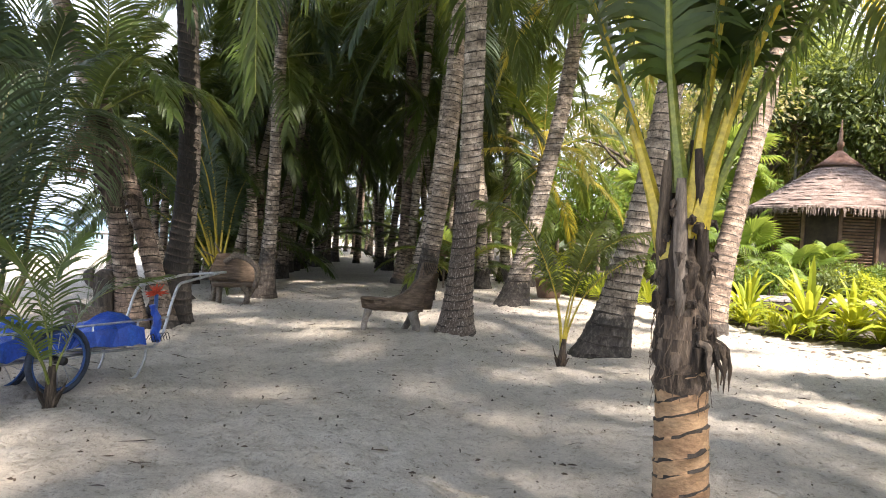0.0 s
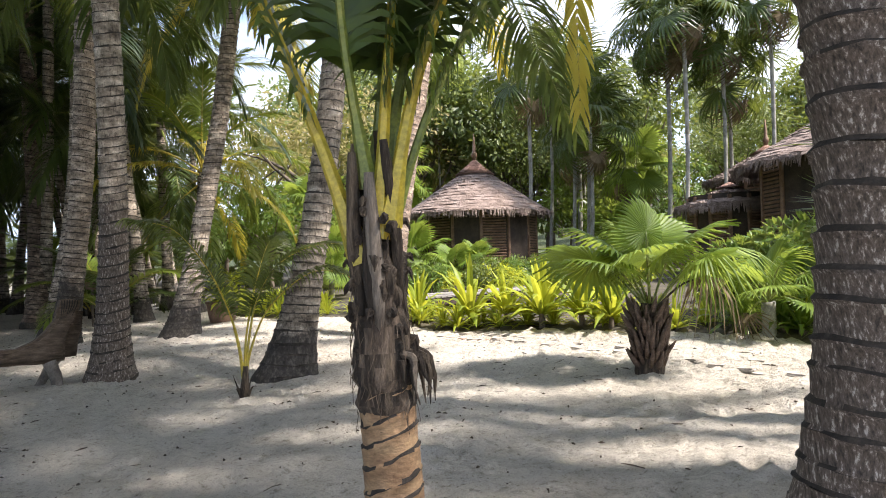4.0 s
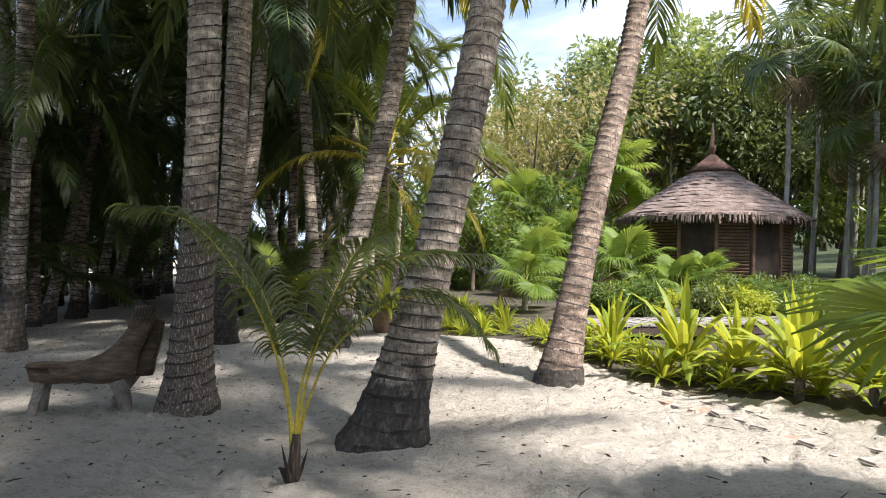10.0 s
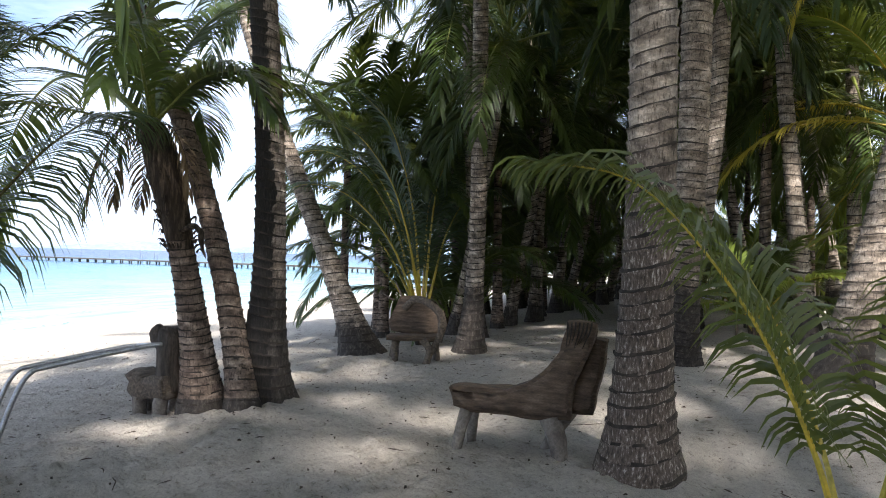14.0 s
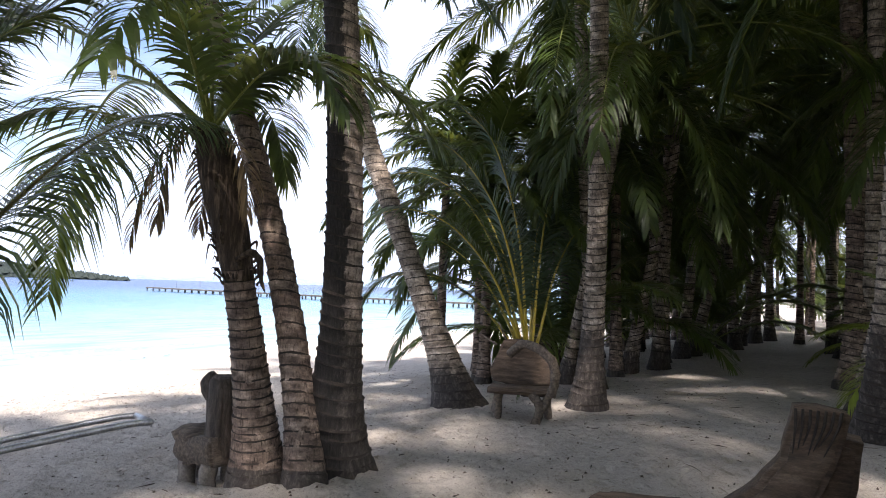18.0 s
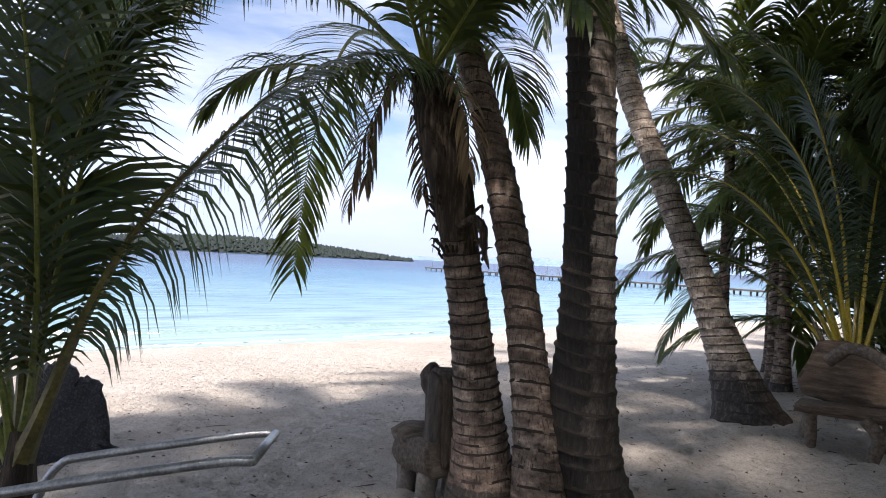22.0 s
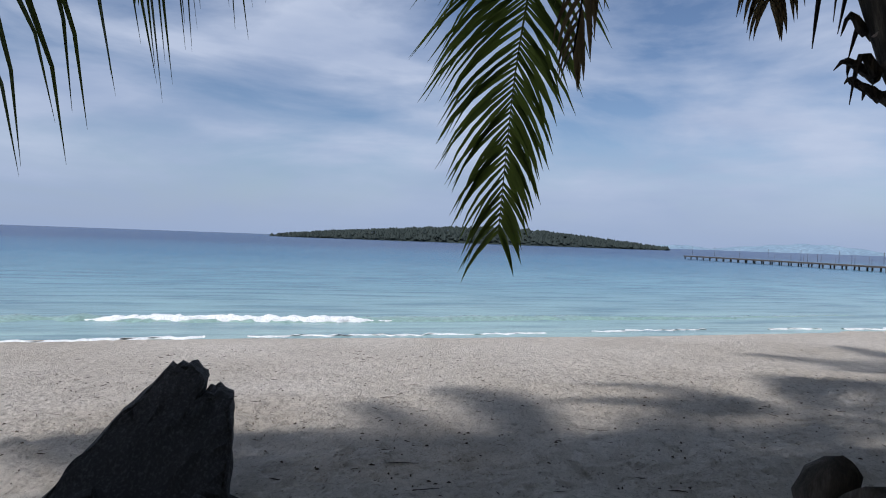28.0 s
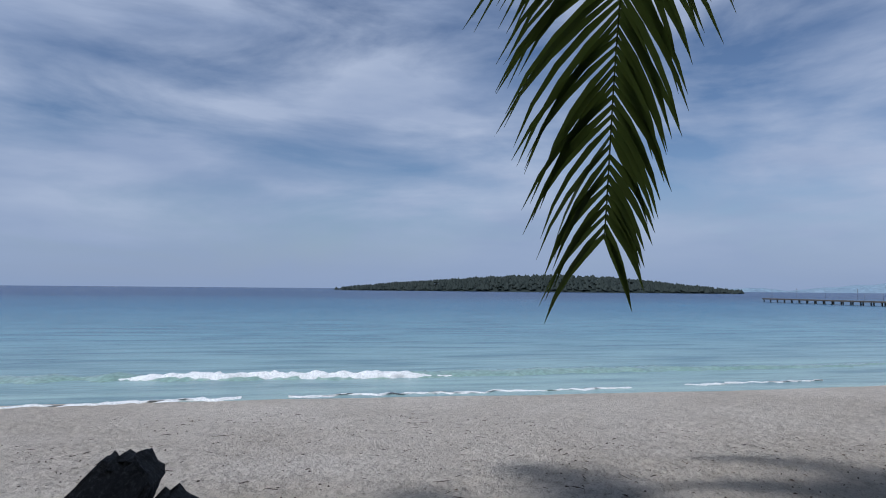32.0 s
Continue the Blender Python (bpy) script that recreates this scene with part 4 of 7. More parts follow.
own_frond(_p, [_w, (-7.20, 8.78, 3.66), (-8.25, 8.58, 3.80), (-9.22, 8.42, 3.36), (-9.60, 8.27, 2.50), (-9.69, 8.18, 1.28)], M_FROND, M_STEM_GREEN, 112, 1.05, 0.7, 31, 0.16, 0.040, 0.04, 0.08, 1.0, "long frond hanging straight down at its yellowing tip", (25, 26), 0.12)
own_frond(_p, [_w, (-5.77, 9.61, 3.68), (-5.17, 10.41, 3.58), (-4.87, 10.91, 3.03)], M_FROND, M_STEM_GREEN, 70, 0.8, 1.3, 32)
own_frond(_p, [_w, (-6.77, 8.41, 3.78), (-7.57, 7.41, 4.23), (-8.27, 6.31, 3.93), (-8.67, 5.61, 3.13)], M_FROND, M_STEM_GREEN, 84, 0.9, 1.1, 33)
own_frond(_p, [_w, (-6.67, 8.71, 3.13), (-7.07, 8.01, 3.23), (-7.27, 7.61, 3.13), (-7.37, 7.31, 2.83)], M_FROND, M_STEM_GREEN, 50, 0.7, 1.3, 34)
own_frond(_p, [_w, (-6.47, 9.61, 4.13), (-6.87, 10.51, 5.03), (-7.47, 11.61, 5.03)], M_FROND, M_STEM_GREEN, 70, 0.85, 1.0, 35)
own_frond(_p, [_w, (-5.87, 8.81, 4.23), (-5.47, 8.31, 5.13), (-4.67, 7.61, 5.23)], M_FROND, M_STEM_GREEN, 70, 0.85, 1.0, 36)
own_frond(_p, [_w, (-5.77, 8.81, 3.58), (-5.07, 8.46, 3.78), (-4.37, 8.11, 3.43), (-3.87, 7.81, 2.83)], M_FROND, M_STEM_GREEN, 60, 0.7, 1.1, 38)
own_frond(_p, [_w, (-5.67, 9.41, 3.53), (-4.97, 9.61, 3.53), (-4.47, 9.71, 3.03)], M_FROND, M_STEM_GREEN, 70, 0.8, 1.3, 39)
own_frond(_p, [_w, (-6.77, 9.61, 3.58), (-7.37, 10.21, 3.58), (-7.77, 10.61, 2.93)], M_FROND, M_STEM_GREEN, 70, 0.8, 1.3, 40)
for _q in ([(-6.62, 8.96, 3.08), (-6.87, 8.71, 2.58), (-6.97, 8.61, 1.93)], [(-6.22, 8.91, 3.03), (-6.12, 8.71, 2.58), (-6.07, 8.66, 2.08)], [(-6.12, 9.31, 3.03), (-5.92, 9.41, 2.63), (-5.87, 9.43, 2.23)], [(-6.67, 9.26, 3.03), (-6.92, 9.31, 2.63), (-7.02, 9.31, 2.13)]):
    own_frond(_p, [_w] + _q, M_FROND_DEAD, M_FIBRE, 30, 0.42, 1.6, 41, 0.3, 0.026, 0.2, label="withered brown frond hanging against the trunk")
own_frond(_p, [_w, (-6.27, 9.11, 4.23), (-6.57, 8.91, 5.43), (-7.27, 8.51, 6.13)], M_FROND_BRIGHT, M_STEM_GREEN, 44, 0.7, 0.7, 37)

GROVE = [(-8.4, 21.0), (-11.0, 32.6), (-10.9, 31.2), (-6.3, 26.2), (-11.6, 29.8), (-10.4, 28.0), (-7.1, 27.8), (-3.98, 20.4),
         (-3.2, 23.0), (-2.6, 27.5), (-9.6, 24.0), (-10.4, 19.0), (-1.2, 22.0), (-5.5, 32.0), (-12.8, 34.9), (-13.5, 31.0), (-4.0, 36.0),
         (-8.5, 38.0), (-12.5, 42.9), (-17.0, 47.0), (-9.5, 45.0), (-5.0, 43.0), (-11.5, 22.8), (-2.06, 25.3), (-1.2, 30.5), (-16.5, 38.0)]
_r = random.Random(77)
for i, (x, y) in enumerate(GROVE):
    x, y = site(x, y)
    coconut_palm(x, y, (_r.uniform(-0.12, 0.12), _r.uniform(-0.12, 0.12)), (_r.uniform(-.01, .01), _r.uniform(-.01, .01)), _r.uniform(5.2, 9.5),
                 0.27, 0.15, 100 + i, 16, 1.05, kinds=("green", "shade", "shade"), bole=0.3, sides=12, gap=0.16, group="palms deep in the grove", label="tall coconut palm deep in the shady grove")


coconut_palm(*site(-0.3, 20.0), (0.05, 0.02), (0.0, 0.0), 3.9, 0.24, 0.14, 170, 16, 0.85, kinds=("bright", "yellow", "bright"), bole=0.3, sides=12, gap=0.16, group="palms deep in the grove", label="short coconut palm with bright yellow-green fronds")


# palms leaning in over the alley, whose crowns close it above
for i, (x, y, lx, h) in enumerate([(-8.7, 20.2, 0.22, 6.8), (-3.3, 22.6, -0.22, 7.0), (-9.7, 24.8, 0.24, 7.2), (-4.4, 25.9, -0.2, 7.2), (-8.3, 17.6, 0.2, 6.8), (-10.6, 29.4, 0.24, 7.2)]):
    coconut_palm(*site(x, y), (lx, 0.03), (0.0, 0.0), h, 0.25, 0.14, 180 + i, 18, 1.05, kinds=("green", "shade"), bole=0.3, sides=12, gap=0.16, group="palms deep in the grove", label="coconut palm leaning in over the shady alley")


# the tallest crowns, added to keep the grove in shade
for i, (x, y, h) in enumerate([(-1.9, 21.2, 11.6), (-3.4, 27.0, 11.2), (-1.7, 28.6, 11.4), (-4.3, 31.4, 12.0), (-1.4, 18.7, 11.8), (-9.2, 22.4, 11.5), (-9.8, 27.5, 11.8), (-8.8, 33.0, 11.5), (-11.8, 25.2, 10.6), (-7.45, 17.35, 8.6)]):
    coconut_palm(*site(x, y), (-0.10, 0.02), (0.0, 0.0), h, 0.25, 0.15, 480 + i, 22, 1.1, kinds=("green", "shade"), bole=0.3, sides=12, gap=0.16, group="palms deep in the grove", label="very tall coconut palm added to shade the grove")


# trunkless young palms that fill the grove between the trunks
def young_palm(x, y, seed, size=1.0, fronds=11, kinds=("green",), label="", group="young palms of the grove", low=True, up=None):
    ob = thing("young_palm", (x, y, gz(x, y)), label or "young coconut palm with fronds rising from the sand", "palm", group)
    r = random.Random(seed)
    v, f = joined([tube([(0.05 * math.cos(a), 0.05 * math.sin(a), -0.1), (0.09 * math.cos(a), 0.09 * math.sin(a), 0.35 * size), (0.16 * math.cos(a), 0.16 * math.sin(a), 0.8 * size)],
                        [0.08 * size, 0.06 * size, 0.02], 6) for a in (0.3, 1.4, 2.6, 3.7, 4.9, 5.8)])
    put("leaf_base", mesh_of("leaf_base", v, f, M_FIBRE), ob)
    a0 = r.uniform(0, 360)
    for i in range(fronds):
        k = up[i % len(up)] if up else (0, 1, 1, 2, 0, 1, 2)[i % 7]
        m = Matrix.Translation((0, 0, 0.3 * size)) @ Matrix.Rotation(radians(a0 + i * 137.5 + r.uniform(-10, 10)), 4, "Z") @ Matrix.Scale(size * r.uniform(0.8, 1.1), 4)
        put("frond", frond_set(r.choice(kinds))[k], ob, m)
    return ob


def seat_palm(x, y):
    """Large stemless palm behind the driftwood chair, its dark fronds arching towards the sea."""
    ob = young_palm(x, y, 301, 1.12, 0, ("green",), "large young palm with yellow stalks and dark blue-green fronds")
    b = ob.location + Vector((0, 0, 0.3))
    sea, back = Vector((-0.461, -0.887, 0)), Vector((-0.887, 0.461, 0))
    rows = [[(0.3, 0.9, 0.0), (0.8, 1.9, -0.1), (1.6, 2.7, -0.2), (2.5, 2.9, -0.3), (3.2, 2.5, -0.4)],
            [(0.25, 1.0, 0.1), (0.6, 2.2, 0.2), (1.2, 3.2, 0.4), (2.0, 3.7, 0.6), (2.8, 3.6, 0.8)],
            [(0.4, 0.7, 0.1), (1.0, 1.4, 0.3), (1.8, 1.8, 0.6), (2.6, 1.7, 0.9), (3.1, 1.2, 1.2)],
            [(0.1, 1.1, 0.0), (0.25, 2.3, -0.1), (0.5, 3.4, -0.1), (0.9, 4.3, -0.2), (1.5, 4.8, -0.3)],
            [(-0.1, 1.1, 0.1), (-0.25, 2.3, 0.3), (-0.5, 3.3, 0.6), (-1.0, 4.1, 0.9), (-1.7, 4.4, 1.2)],
            [(-0.25, 1.0, 0.1), (-0.6, 2.0, 0.4), (-1.2, 2.8, 0.9), (-2.0, 3.2, 1.4), (-2.7, 3.0, 1.8)],
            [(0.05, 1.0, 0.3), (0.1, 2.2, 0.8), (0.1, 3.1, 1.6), (0.2, 3.5, 2.5), (0.2, 3.4, 3.2)],
            [(0.3, 0.9, 0.3), (0.8, 1.9, 0.9), (1.4, 2.5, 1.7), (2.0, 2.7, 2.5), (2.5, 2.4, 3.1)],
            [(0.2, 1.0, -0.2), (0.5, 2.1, -0.4), (0.9, 3.1, -0.5), (1.6, 3.9, -0.6), (2.4, 4.1, -0.7)],
            [(0.1, 1.0, 0.2), (0.3, 2.1, 0.7), (0.7, 3.2, 1.2), (1.3, 3.9, 1.8), (2.1, 4.1, 2.3)],
            [(-0.1, 1.0, 0.3), (-0.3, 2.0, 0.9), (-0.6, 2.9, 1.6), (-1.2, 3.4, 2.4), (-1.9, 3.3, 3.0)]]
    for i, row in enumerate(rows):
        own_frond(ob, [b] + [b + sea * u + back * d + Vector((0, 0, v)) for u, v, d in row], M_BLUE_LEAF, M_STEM_YELLOW, 92, 0.85, 1.2, 310 + i, 0.24, 0.027, 0.05, 0.15, 1.1)
    return ob


seat_palm(-8.25, 15.55)
for i, (x, y, sz) in enumerate([(-9.3, 18.5, 0.95), (-10.8, 21.5, 1.0), (-12.4, 25.5, 1.0), (-13.8, 28.5, 1.0), (-21.0, 62.0, 1.0), (-15.2, 33.5, 1.0), (-4.6, 25.5, 0.9),
                                (-3.6, 30.0, 0.9), (-3.0, 21.0, 0.6), (-17.0, 41.0, 1.0), (-5.0, 36.0, 1.0), (-9.9, 26.0, 0.85), (-2.2, 18.6, 0.6), (-12.4, 45.0, 1.1), (-7.6, 50.0, 1.1), (-2.8, 42.0, 1.1), (-0.6, 36.0, 1.0)]):
    young_palm(*site(x, y), 310 + i, sz, 12, ("green", "green", "bright") if x > -5 else ("green", "shade"))


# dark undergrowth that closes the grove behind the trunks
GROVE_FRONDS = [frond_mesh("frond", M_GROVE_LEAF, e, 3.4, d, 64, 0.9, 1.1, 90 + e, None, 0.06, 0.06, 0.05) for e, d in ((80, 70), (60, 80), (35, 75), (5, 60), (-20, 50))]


def grove_bush(x, y, h, k):
    x, y = site(x, y)
    ob = thing("grove_palm", (x, y, gz(x, y)), "dense dark young palm in the deep shade of the grove", "palm", "dark young palms of the grove", turn=k * 71)
    put("trunk", ringed_trunk((0.01, 0.02), (0, 0), h, 0.19, 0.12, -0.2, h, k, 10, 0.15, (M_BARK_BROWN, M_SCAR), 0.02), ob)
    r = random.Random(k)
    for i in range(15):
        m = Matrix.Translation((0, 0, h)) @ Matrix.Rotation(i * 2.4 + r.uniform(-.2, .2), 4, "Z") @ Matrix.Scale(r.uniform(0.85, 1.15), 4)
        put("frond", GROVE_FRONDS[i * 5 // 15], ob, m)


_k = 0
for row, (x0, x1, st) in enumerate(((-10.6, -9.8, 3), (-12.6, -11.6, 3))):
    for y in range(17, 46, st):
        _k += 1
        grove_bush(_r.uniform(x0, x1) - 0.29 * (y - 17), y + _r.uniform(-.7, .7), (3.4, 4.4, 3.8, 5.0)[_k % 4] + _r.uniform(-.4, .4), _k)
for x, y, h in ((-3.0, 26.5, 4.4), (-3.2, 33.0, 3.4), (-4.4, 44.0, 2.6), (-13.0, 55.0, 2.2), (-5.2, 28.0, 5.4), (-2.6, 20.6, 5.6), (-8.3, 19.2, 5.4), (-10.4, 17.2, 4.8), (-10.4, 24.5, 5.0), (-16.6, 49.5, 3.0), (-18.6, 51.0, 5.0), (-15.4, 51.0, 5.5), (-17.4, 56.0, 2.4), (-13.9, 43.6, 6.8), (-11.6, 38.0, 6.6), (-9.3, 31.0, 6.8)):
    _k += 1
    grove_bush(x, y, h, _k)

# ---------------------------------------------------------------- near young palms
def stalked_palm():
    """The young palm beside the path: ringed foot, fibrous bulge, thick yellow stalks."""
    lean, curv, h = (-0.065, -0.09), (0.0, 0.0), 1.95
    ob = thing("young_coconut_palm", (2.10, 4.25, gz(2.10, 4.25)), "young coconut palm with thick yellow stalks and a fibrous trunk", "palm", scale=1.14)
    put("trunk", ringed_trunk(lean, curv, h, 0.128, 0.114, -0.2, 0.78, 51, 22, 0.075, (M_BARK_WARM, M_SCAR)), ob, label="warm brown ringed trunk foot")
    r = random.Random(52)
    path, rad = [], []
    for i in range(18):
        z = 0.64 + 0.86 * i / 17
        path.append((lean[0] * z, lean[1] * z, z))
        rad.append((0.110 if i % 3 else 0.098) + 0.012 * math.sin(min(1, i / 8) * math.pi) - 0.10 * max(0, i / 17 - 0.42) + r.uniform(-0.008, 0.010))
    v, f = tube(path, rad, 18, True, 0.07, r)
    put("fibre_sheath", mesh_of("fibre_sheath", v, f, [M_FIBRE_BROWN, M_FIBRE], [1 if r.random() < 0.75 else 0 for _ in f]), ob, label="dark brown fibrous sheath")
    # grey dry leaf bases clasping the sheath
    for a, z0, z1, w in ((-1.75, 1.0, 1.62, 0.030), (-0.6, 1.15, 1.75, 0.026), (-2.7, 1.1, 1.7, 0.028), (0.7, 1.2, 1.8, 0.03), (2.2, 1.1, 1.75, 0.03)):
        d = Vector((math.cos(a), math.sin(a), 0))
        pts = [Vector((lean[0] * z, lean[1] * z, z)) + d * (0.096 - 0.07 * max(0, z - 1.35)) for z in np.linspace(z0, z1, 6)]
        v, f = tube(pts, [w * 0.5, w * 0.8, w, w, w * 0.9, w * 0.6], 7, True, 0.12, r)
        put("dry_leaf_base", mesh_of("dry_leaf_base", v, f, M_GREY_SHEATH if a == -1.75 else M_FIBRE), ob)
    # fibre that climbs between the stalks, ending in ragged points
    pieces = []
    for i in range(15):
        a = 6.283 * i / 15 + r.uniform(-0.1, 0.1)
        d = Vector((math.cos(a), math.sin(a), 0))
        z0, top = r.uniform(1.05, 1.22), r.uniform(1.28, 1.62)
        pts = [Vector((lean[0] * z, lean[1] * z, z)) + d * (rr + r.uniform(-0.006, 0.012)) for z, rr in ((z0, 0.092), (z0 * 0.6 + top * 0.4, 0.080), (z0 * 0.3 + top * 0.7, 0.070), (top, 0.066 + r.uniform(0, 0.04)))]
        v, f = tube(arc(pts, 3), [0.014, 0.022, 0.026, 0.026, 0.024, 0.020, 0.016, 0.011, 0.006, 0.002], 6, True, 0.4, r)
        put("torn_sheath", mesh_of("torn_sheath", v, f, M_FIBRE, smooth=False), ob)
    # torn sheath tips sticking out
    for i in range(44):
        a, z = r.uniform(0, 6.28), r.uniform(0.80, 1.55)
        d = Vector((math.cos(a), math.sin(a), 0))
        p = Vector((lean[0] * z, lean[1] * z, z)) + d * (0.096 - 0.04 * max(0, z - 1.4))
        ln = r.uniform(0.025, 0.06)
        v, f = tube(arc([p, p + d * ln * 0.6 + Vector((0, 0, ln * r.uniform(-0.1, 0.6))), p + d * ln * 0.9 + Vector((0, 0, ln * r.uniform(-0.9, 0.4)))], 3), [0.018, 0.022, 0.019, 0.015, 0.010, 0.006, 0.002], 5, True, 0.45, r)
        put("torn_sheath", mesh_of("torn_sheath", v, f, M_FIBRE, smooth=False), ob)
    for i in range(70):
        a, z = r.uniform(0, 6.28), r.uniform(0.74, 1.2)
        d = Vector((math.cos(a), math.sin(a), 0))
        p = Vector((lean[0] * z, lean[1] * z, z)) + d * 0.108
        pieces.append(tube(arc([p, p + d * r.uniform(0.005, 0.02) + Vector((r.uniform(-.01, .01), r.uniform(-.01, .01), -0.05)), p + d * r.uniform(0.0, 0.03) + Vector((r.uniform(-.02, .02), r.uniform(-.02, .02), -r.uniform(0.10, 0.18)))], 3), 0.0014, 3))
    v, f = joined(pieces)
    put("loose_fibre", mesh_of("loose_fibre", v, f, M_FIBRE_BROWN, smooth=False), ob, label="fine hanging fibres")["kind"] = "stuff"
    # torn dead sheath hanging off one side in ragged blades
    d, e = Vector((0.93, -0.37, 0)), Vector((0.37, 0.93, 0))
    o = Vector((lean[0], lean[1] * 0.9, 0.93))
    for i in range(9):
        k, out, drop = (i - 4) * 0.017, r.uniform(0.13, 0.20), r.uniform(0.10, 0.24)
        pts = arc([o + d * 0.09 + e * k, o + d * (0.06 + out * 0.55) + e * k * 1.1 + Vector((0, 0, -0.02)), o + d * out + e * k * 1.2 + Vector((0, 0, -drop * 0.5)), o + d * (out + r.uniform(-0.01, 0.05)) + e * k * 1.3 + Vector((0, 0, -drop))], 4)
        v, f = tube(pts, [0.012, 0.014, 0.016, 0.016, 0.016, 0.015, 0.014, 0.013, 0.011, 0.009, 0.006, 0.004, 0.002], 5, True, 0.35, r)
        put("torn_blade", mesh_of("torn_blade", v, f, M_FIBRE if i % 3 else M_LIMB, smooth=False), ob, label="dead torn sheath hanging off the trunk")
    b = ob.location + Vector((lean[0] * 1.22, lean[1] * 1.22, 1.22))
    rows = [  # midribs: end points around, bend, stalk, thickness
        ([(-0.06, -0.03, 0.06), (-0.28, -0.0, 0.72), (-0.62, 0.1, 1.5), (-1.3, 0.35, 2.4), (-2.2, 0.6, 2.4)], M_STEM_YELLOW, 1.2),
        ([(0.04, -0.06, 0.2), (0.17, -0.1, 0.8), (0.46, -0.1, 1.5), (0.95, -0.1, 2.3), (1.7, -0.1, 2.5)], M_STEM_YELLOW, 1.25),
        ([(0.0, -0.05, 0.15), (0.05, -0.06, 0.8), (0.15, 0.05, 1.7), (0.3, 0.4, 2.6), (0.4, 1.1, 3.0)], M_STEM_YELLOW, 1.15),
        ([(0.03, 0.0, 0.3), (0.2, 0.15, 1.0), (0.75, 0.95, 1.75), (1.4, 1.85, 1.7), (2.12, 2.65, 1.15)], M_STEM_GREEN, 0.9),
        ([(-0.03, 0.03, 0.35), (-0.1, 0.18, 1.0), (-0.2, 0.6, 1.7), (-0.5, 1.4, 2.2), (-0.8, 2.2, 1.9)], M_STEM_GREEN, 0.9),
        ([(0.0, 0.03, 0.35), (0.08, 0.1, 1.0), (0.3, 0.5, 1.9), (0.9, 1.1, 2.4), (1.6, 1.7, 2.2)], M_STEM_GREEN, 0.9),
        ([(-0.03, -0.03, 0.35), (-0.13, -0.12, 1.0), (-0.2, -0.5, 1.8), (-0.3, -1.2, 2.5), (-0.3, -2.1, 2.6)], M_STEM_GREEN, 0.9),
        ([(0.03, 0.0, 0.1), (0.28, -0.05, 0.8), (0.75, -0.1, 1.5), (1.3, -0.2, 1.9), (1.9, -0.3, 2.0)], M_STEM_GREEN, 0.9),
    ]
    for i, (path, stalk, th) in enumerate(rows):
        own_frond(ob, [b + Vector(p) for p in path], M_FROND, stalk, 110, 0.66, 1.7, 60 + i, 0.19, 0.032, 0.08, 0.15, th)
    return ob


stalked_palm()


def seedling(x, y, stems, seed, label, mat=M_FROND_BRIGHT, stalk=M_STEM_YELLOW, pairs=46, leaf=0.42, bare=0.36, husk=0.2, hang=0.9, thick=0.9, wide=0.022):
    """A coconut seedling: a short dark foot and a few arching feather leaves given as midribs in world metres."""
    z = gz(x, y)
    ob = thing("palm_seedling", (x, y, z), label, "palm", "coconut seedlings in the sand")
    r = random.Random(seed)
    v, f = tube([(0, 0, -0.08), (0, 0, 0.05), (0.005, 0, husk), (0.01, 0, husk * 1.8)], [0.06, 0.052, 0.042, 0.03], 10, True, 0.08, r)
    put("foot", mesh_of("foot", v, f, M_FIBRE), ob)
    pieces = []
    for i in range(6):
        a = r.uniform(0, 6.28)
        d = Vector((math.cos(a), math.sin(a), 0))
        pieces.append(tube(arc([d * 0.04 + Vector((0, 0, 0.02)), d * 0.09 + Vector((0, 0, 0.12)), d * r.uniform(0.1, 0.16) + Vector((0, 0, r.uniform(0.1, 0.28)))], 3), [0.02, 0.02, 0.018, 0.014, 0.01, 0.006, 0.002], 4))
    v, f = joined(pieces)
    put("dry_sheath", mesh_of("dry_sheath", v, f, M_FIBRE, smooth=False), ob)
    for i, path in enumerate(stems):
        own_frond(ob, [Vector((x, y, z + husk * 0.8))] + [Vector(p) for p in path], mat, stalk, pairs, leaf, hang, seed + i, bare, wide, 0.05, 0.35, thick)
    return ob


_gz = gz(1.145, 8.61)
def off(u, v, d):
    """Metres across, up and away from the seedling's foot."""
    return (1.145 + 0.966 * u - 0.259 * d, 8.61 + 0.259 * u + 0.966 * d, _gz + v)


seedling(1.145, 8.61, [
    [off(0.08, 0.55, 0), off(0.26, 0.98, -0.1), off(0.66, 1.34, -0.25), off(1.02, 1.33, -0.35), off(1.30, 1.08, -0.4)],
    [off(0.05, 0.6, 0), off(0.16, 1.05, 0.05), off(0.42, 1.45, 0.1), off(0.85, 1.66, 0.12), off(1.36, 1.68, 0.1)],
    [off(-0.06, 0.6, 0), off(-0.17, 1.0, -0.05), off(-0.37, 1.42, -0.1), off(-0.70, 1.82, -0.2), off(-1.08, 1.92, -0.25)],
    [off(-0.05, 0.6, 0), off(-0.13, 0.95, 0.1), off(-0.28, 1.32, 0.3), off(-0.5, 1.65, 0.45), off(-0.74, 1.85, 0.6)],
    [off(0.02, 0.6, 0), off(0.10, 0.95, 0.1), off(0.24, 1.35, 0.3), off(0.42, 1.7, 0.55), off(0.66, 1.85, 0.9)],
], 400, "coconut seedling with yellow-green stalks and arching leaves", M_SEEDLING, pairs=58, leaf=0.48, bare=0.36, wide=0.021, hang=2.0)
_gz = gz(-3.0, 5.3)
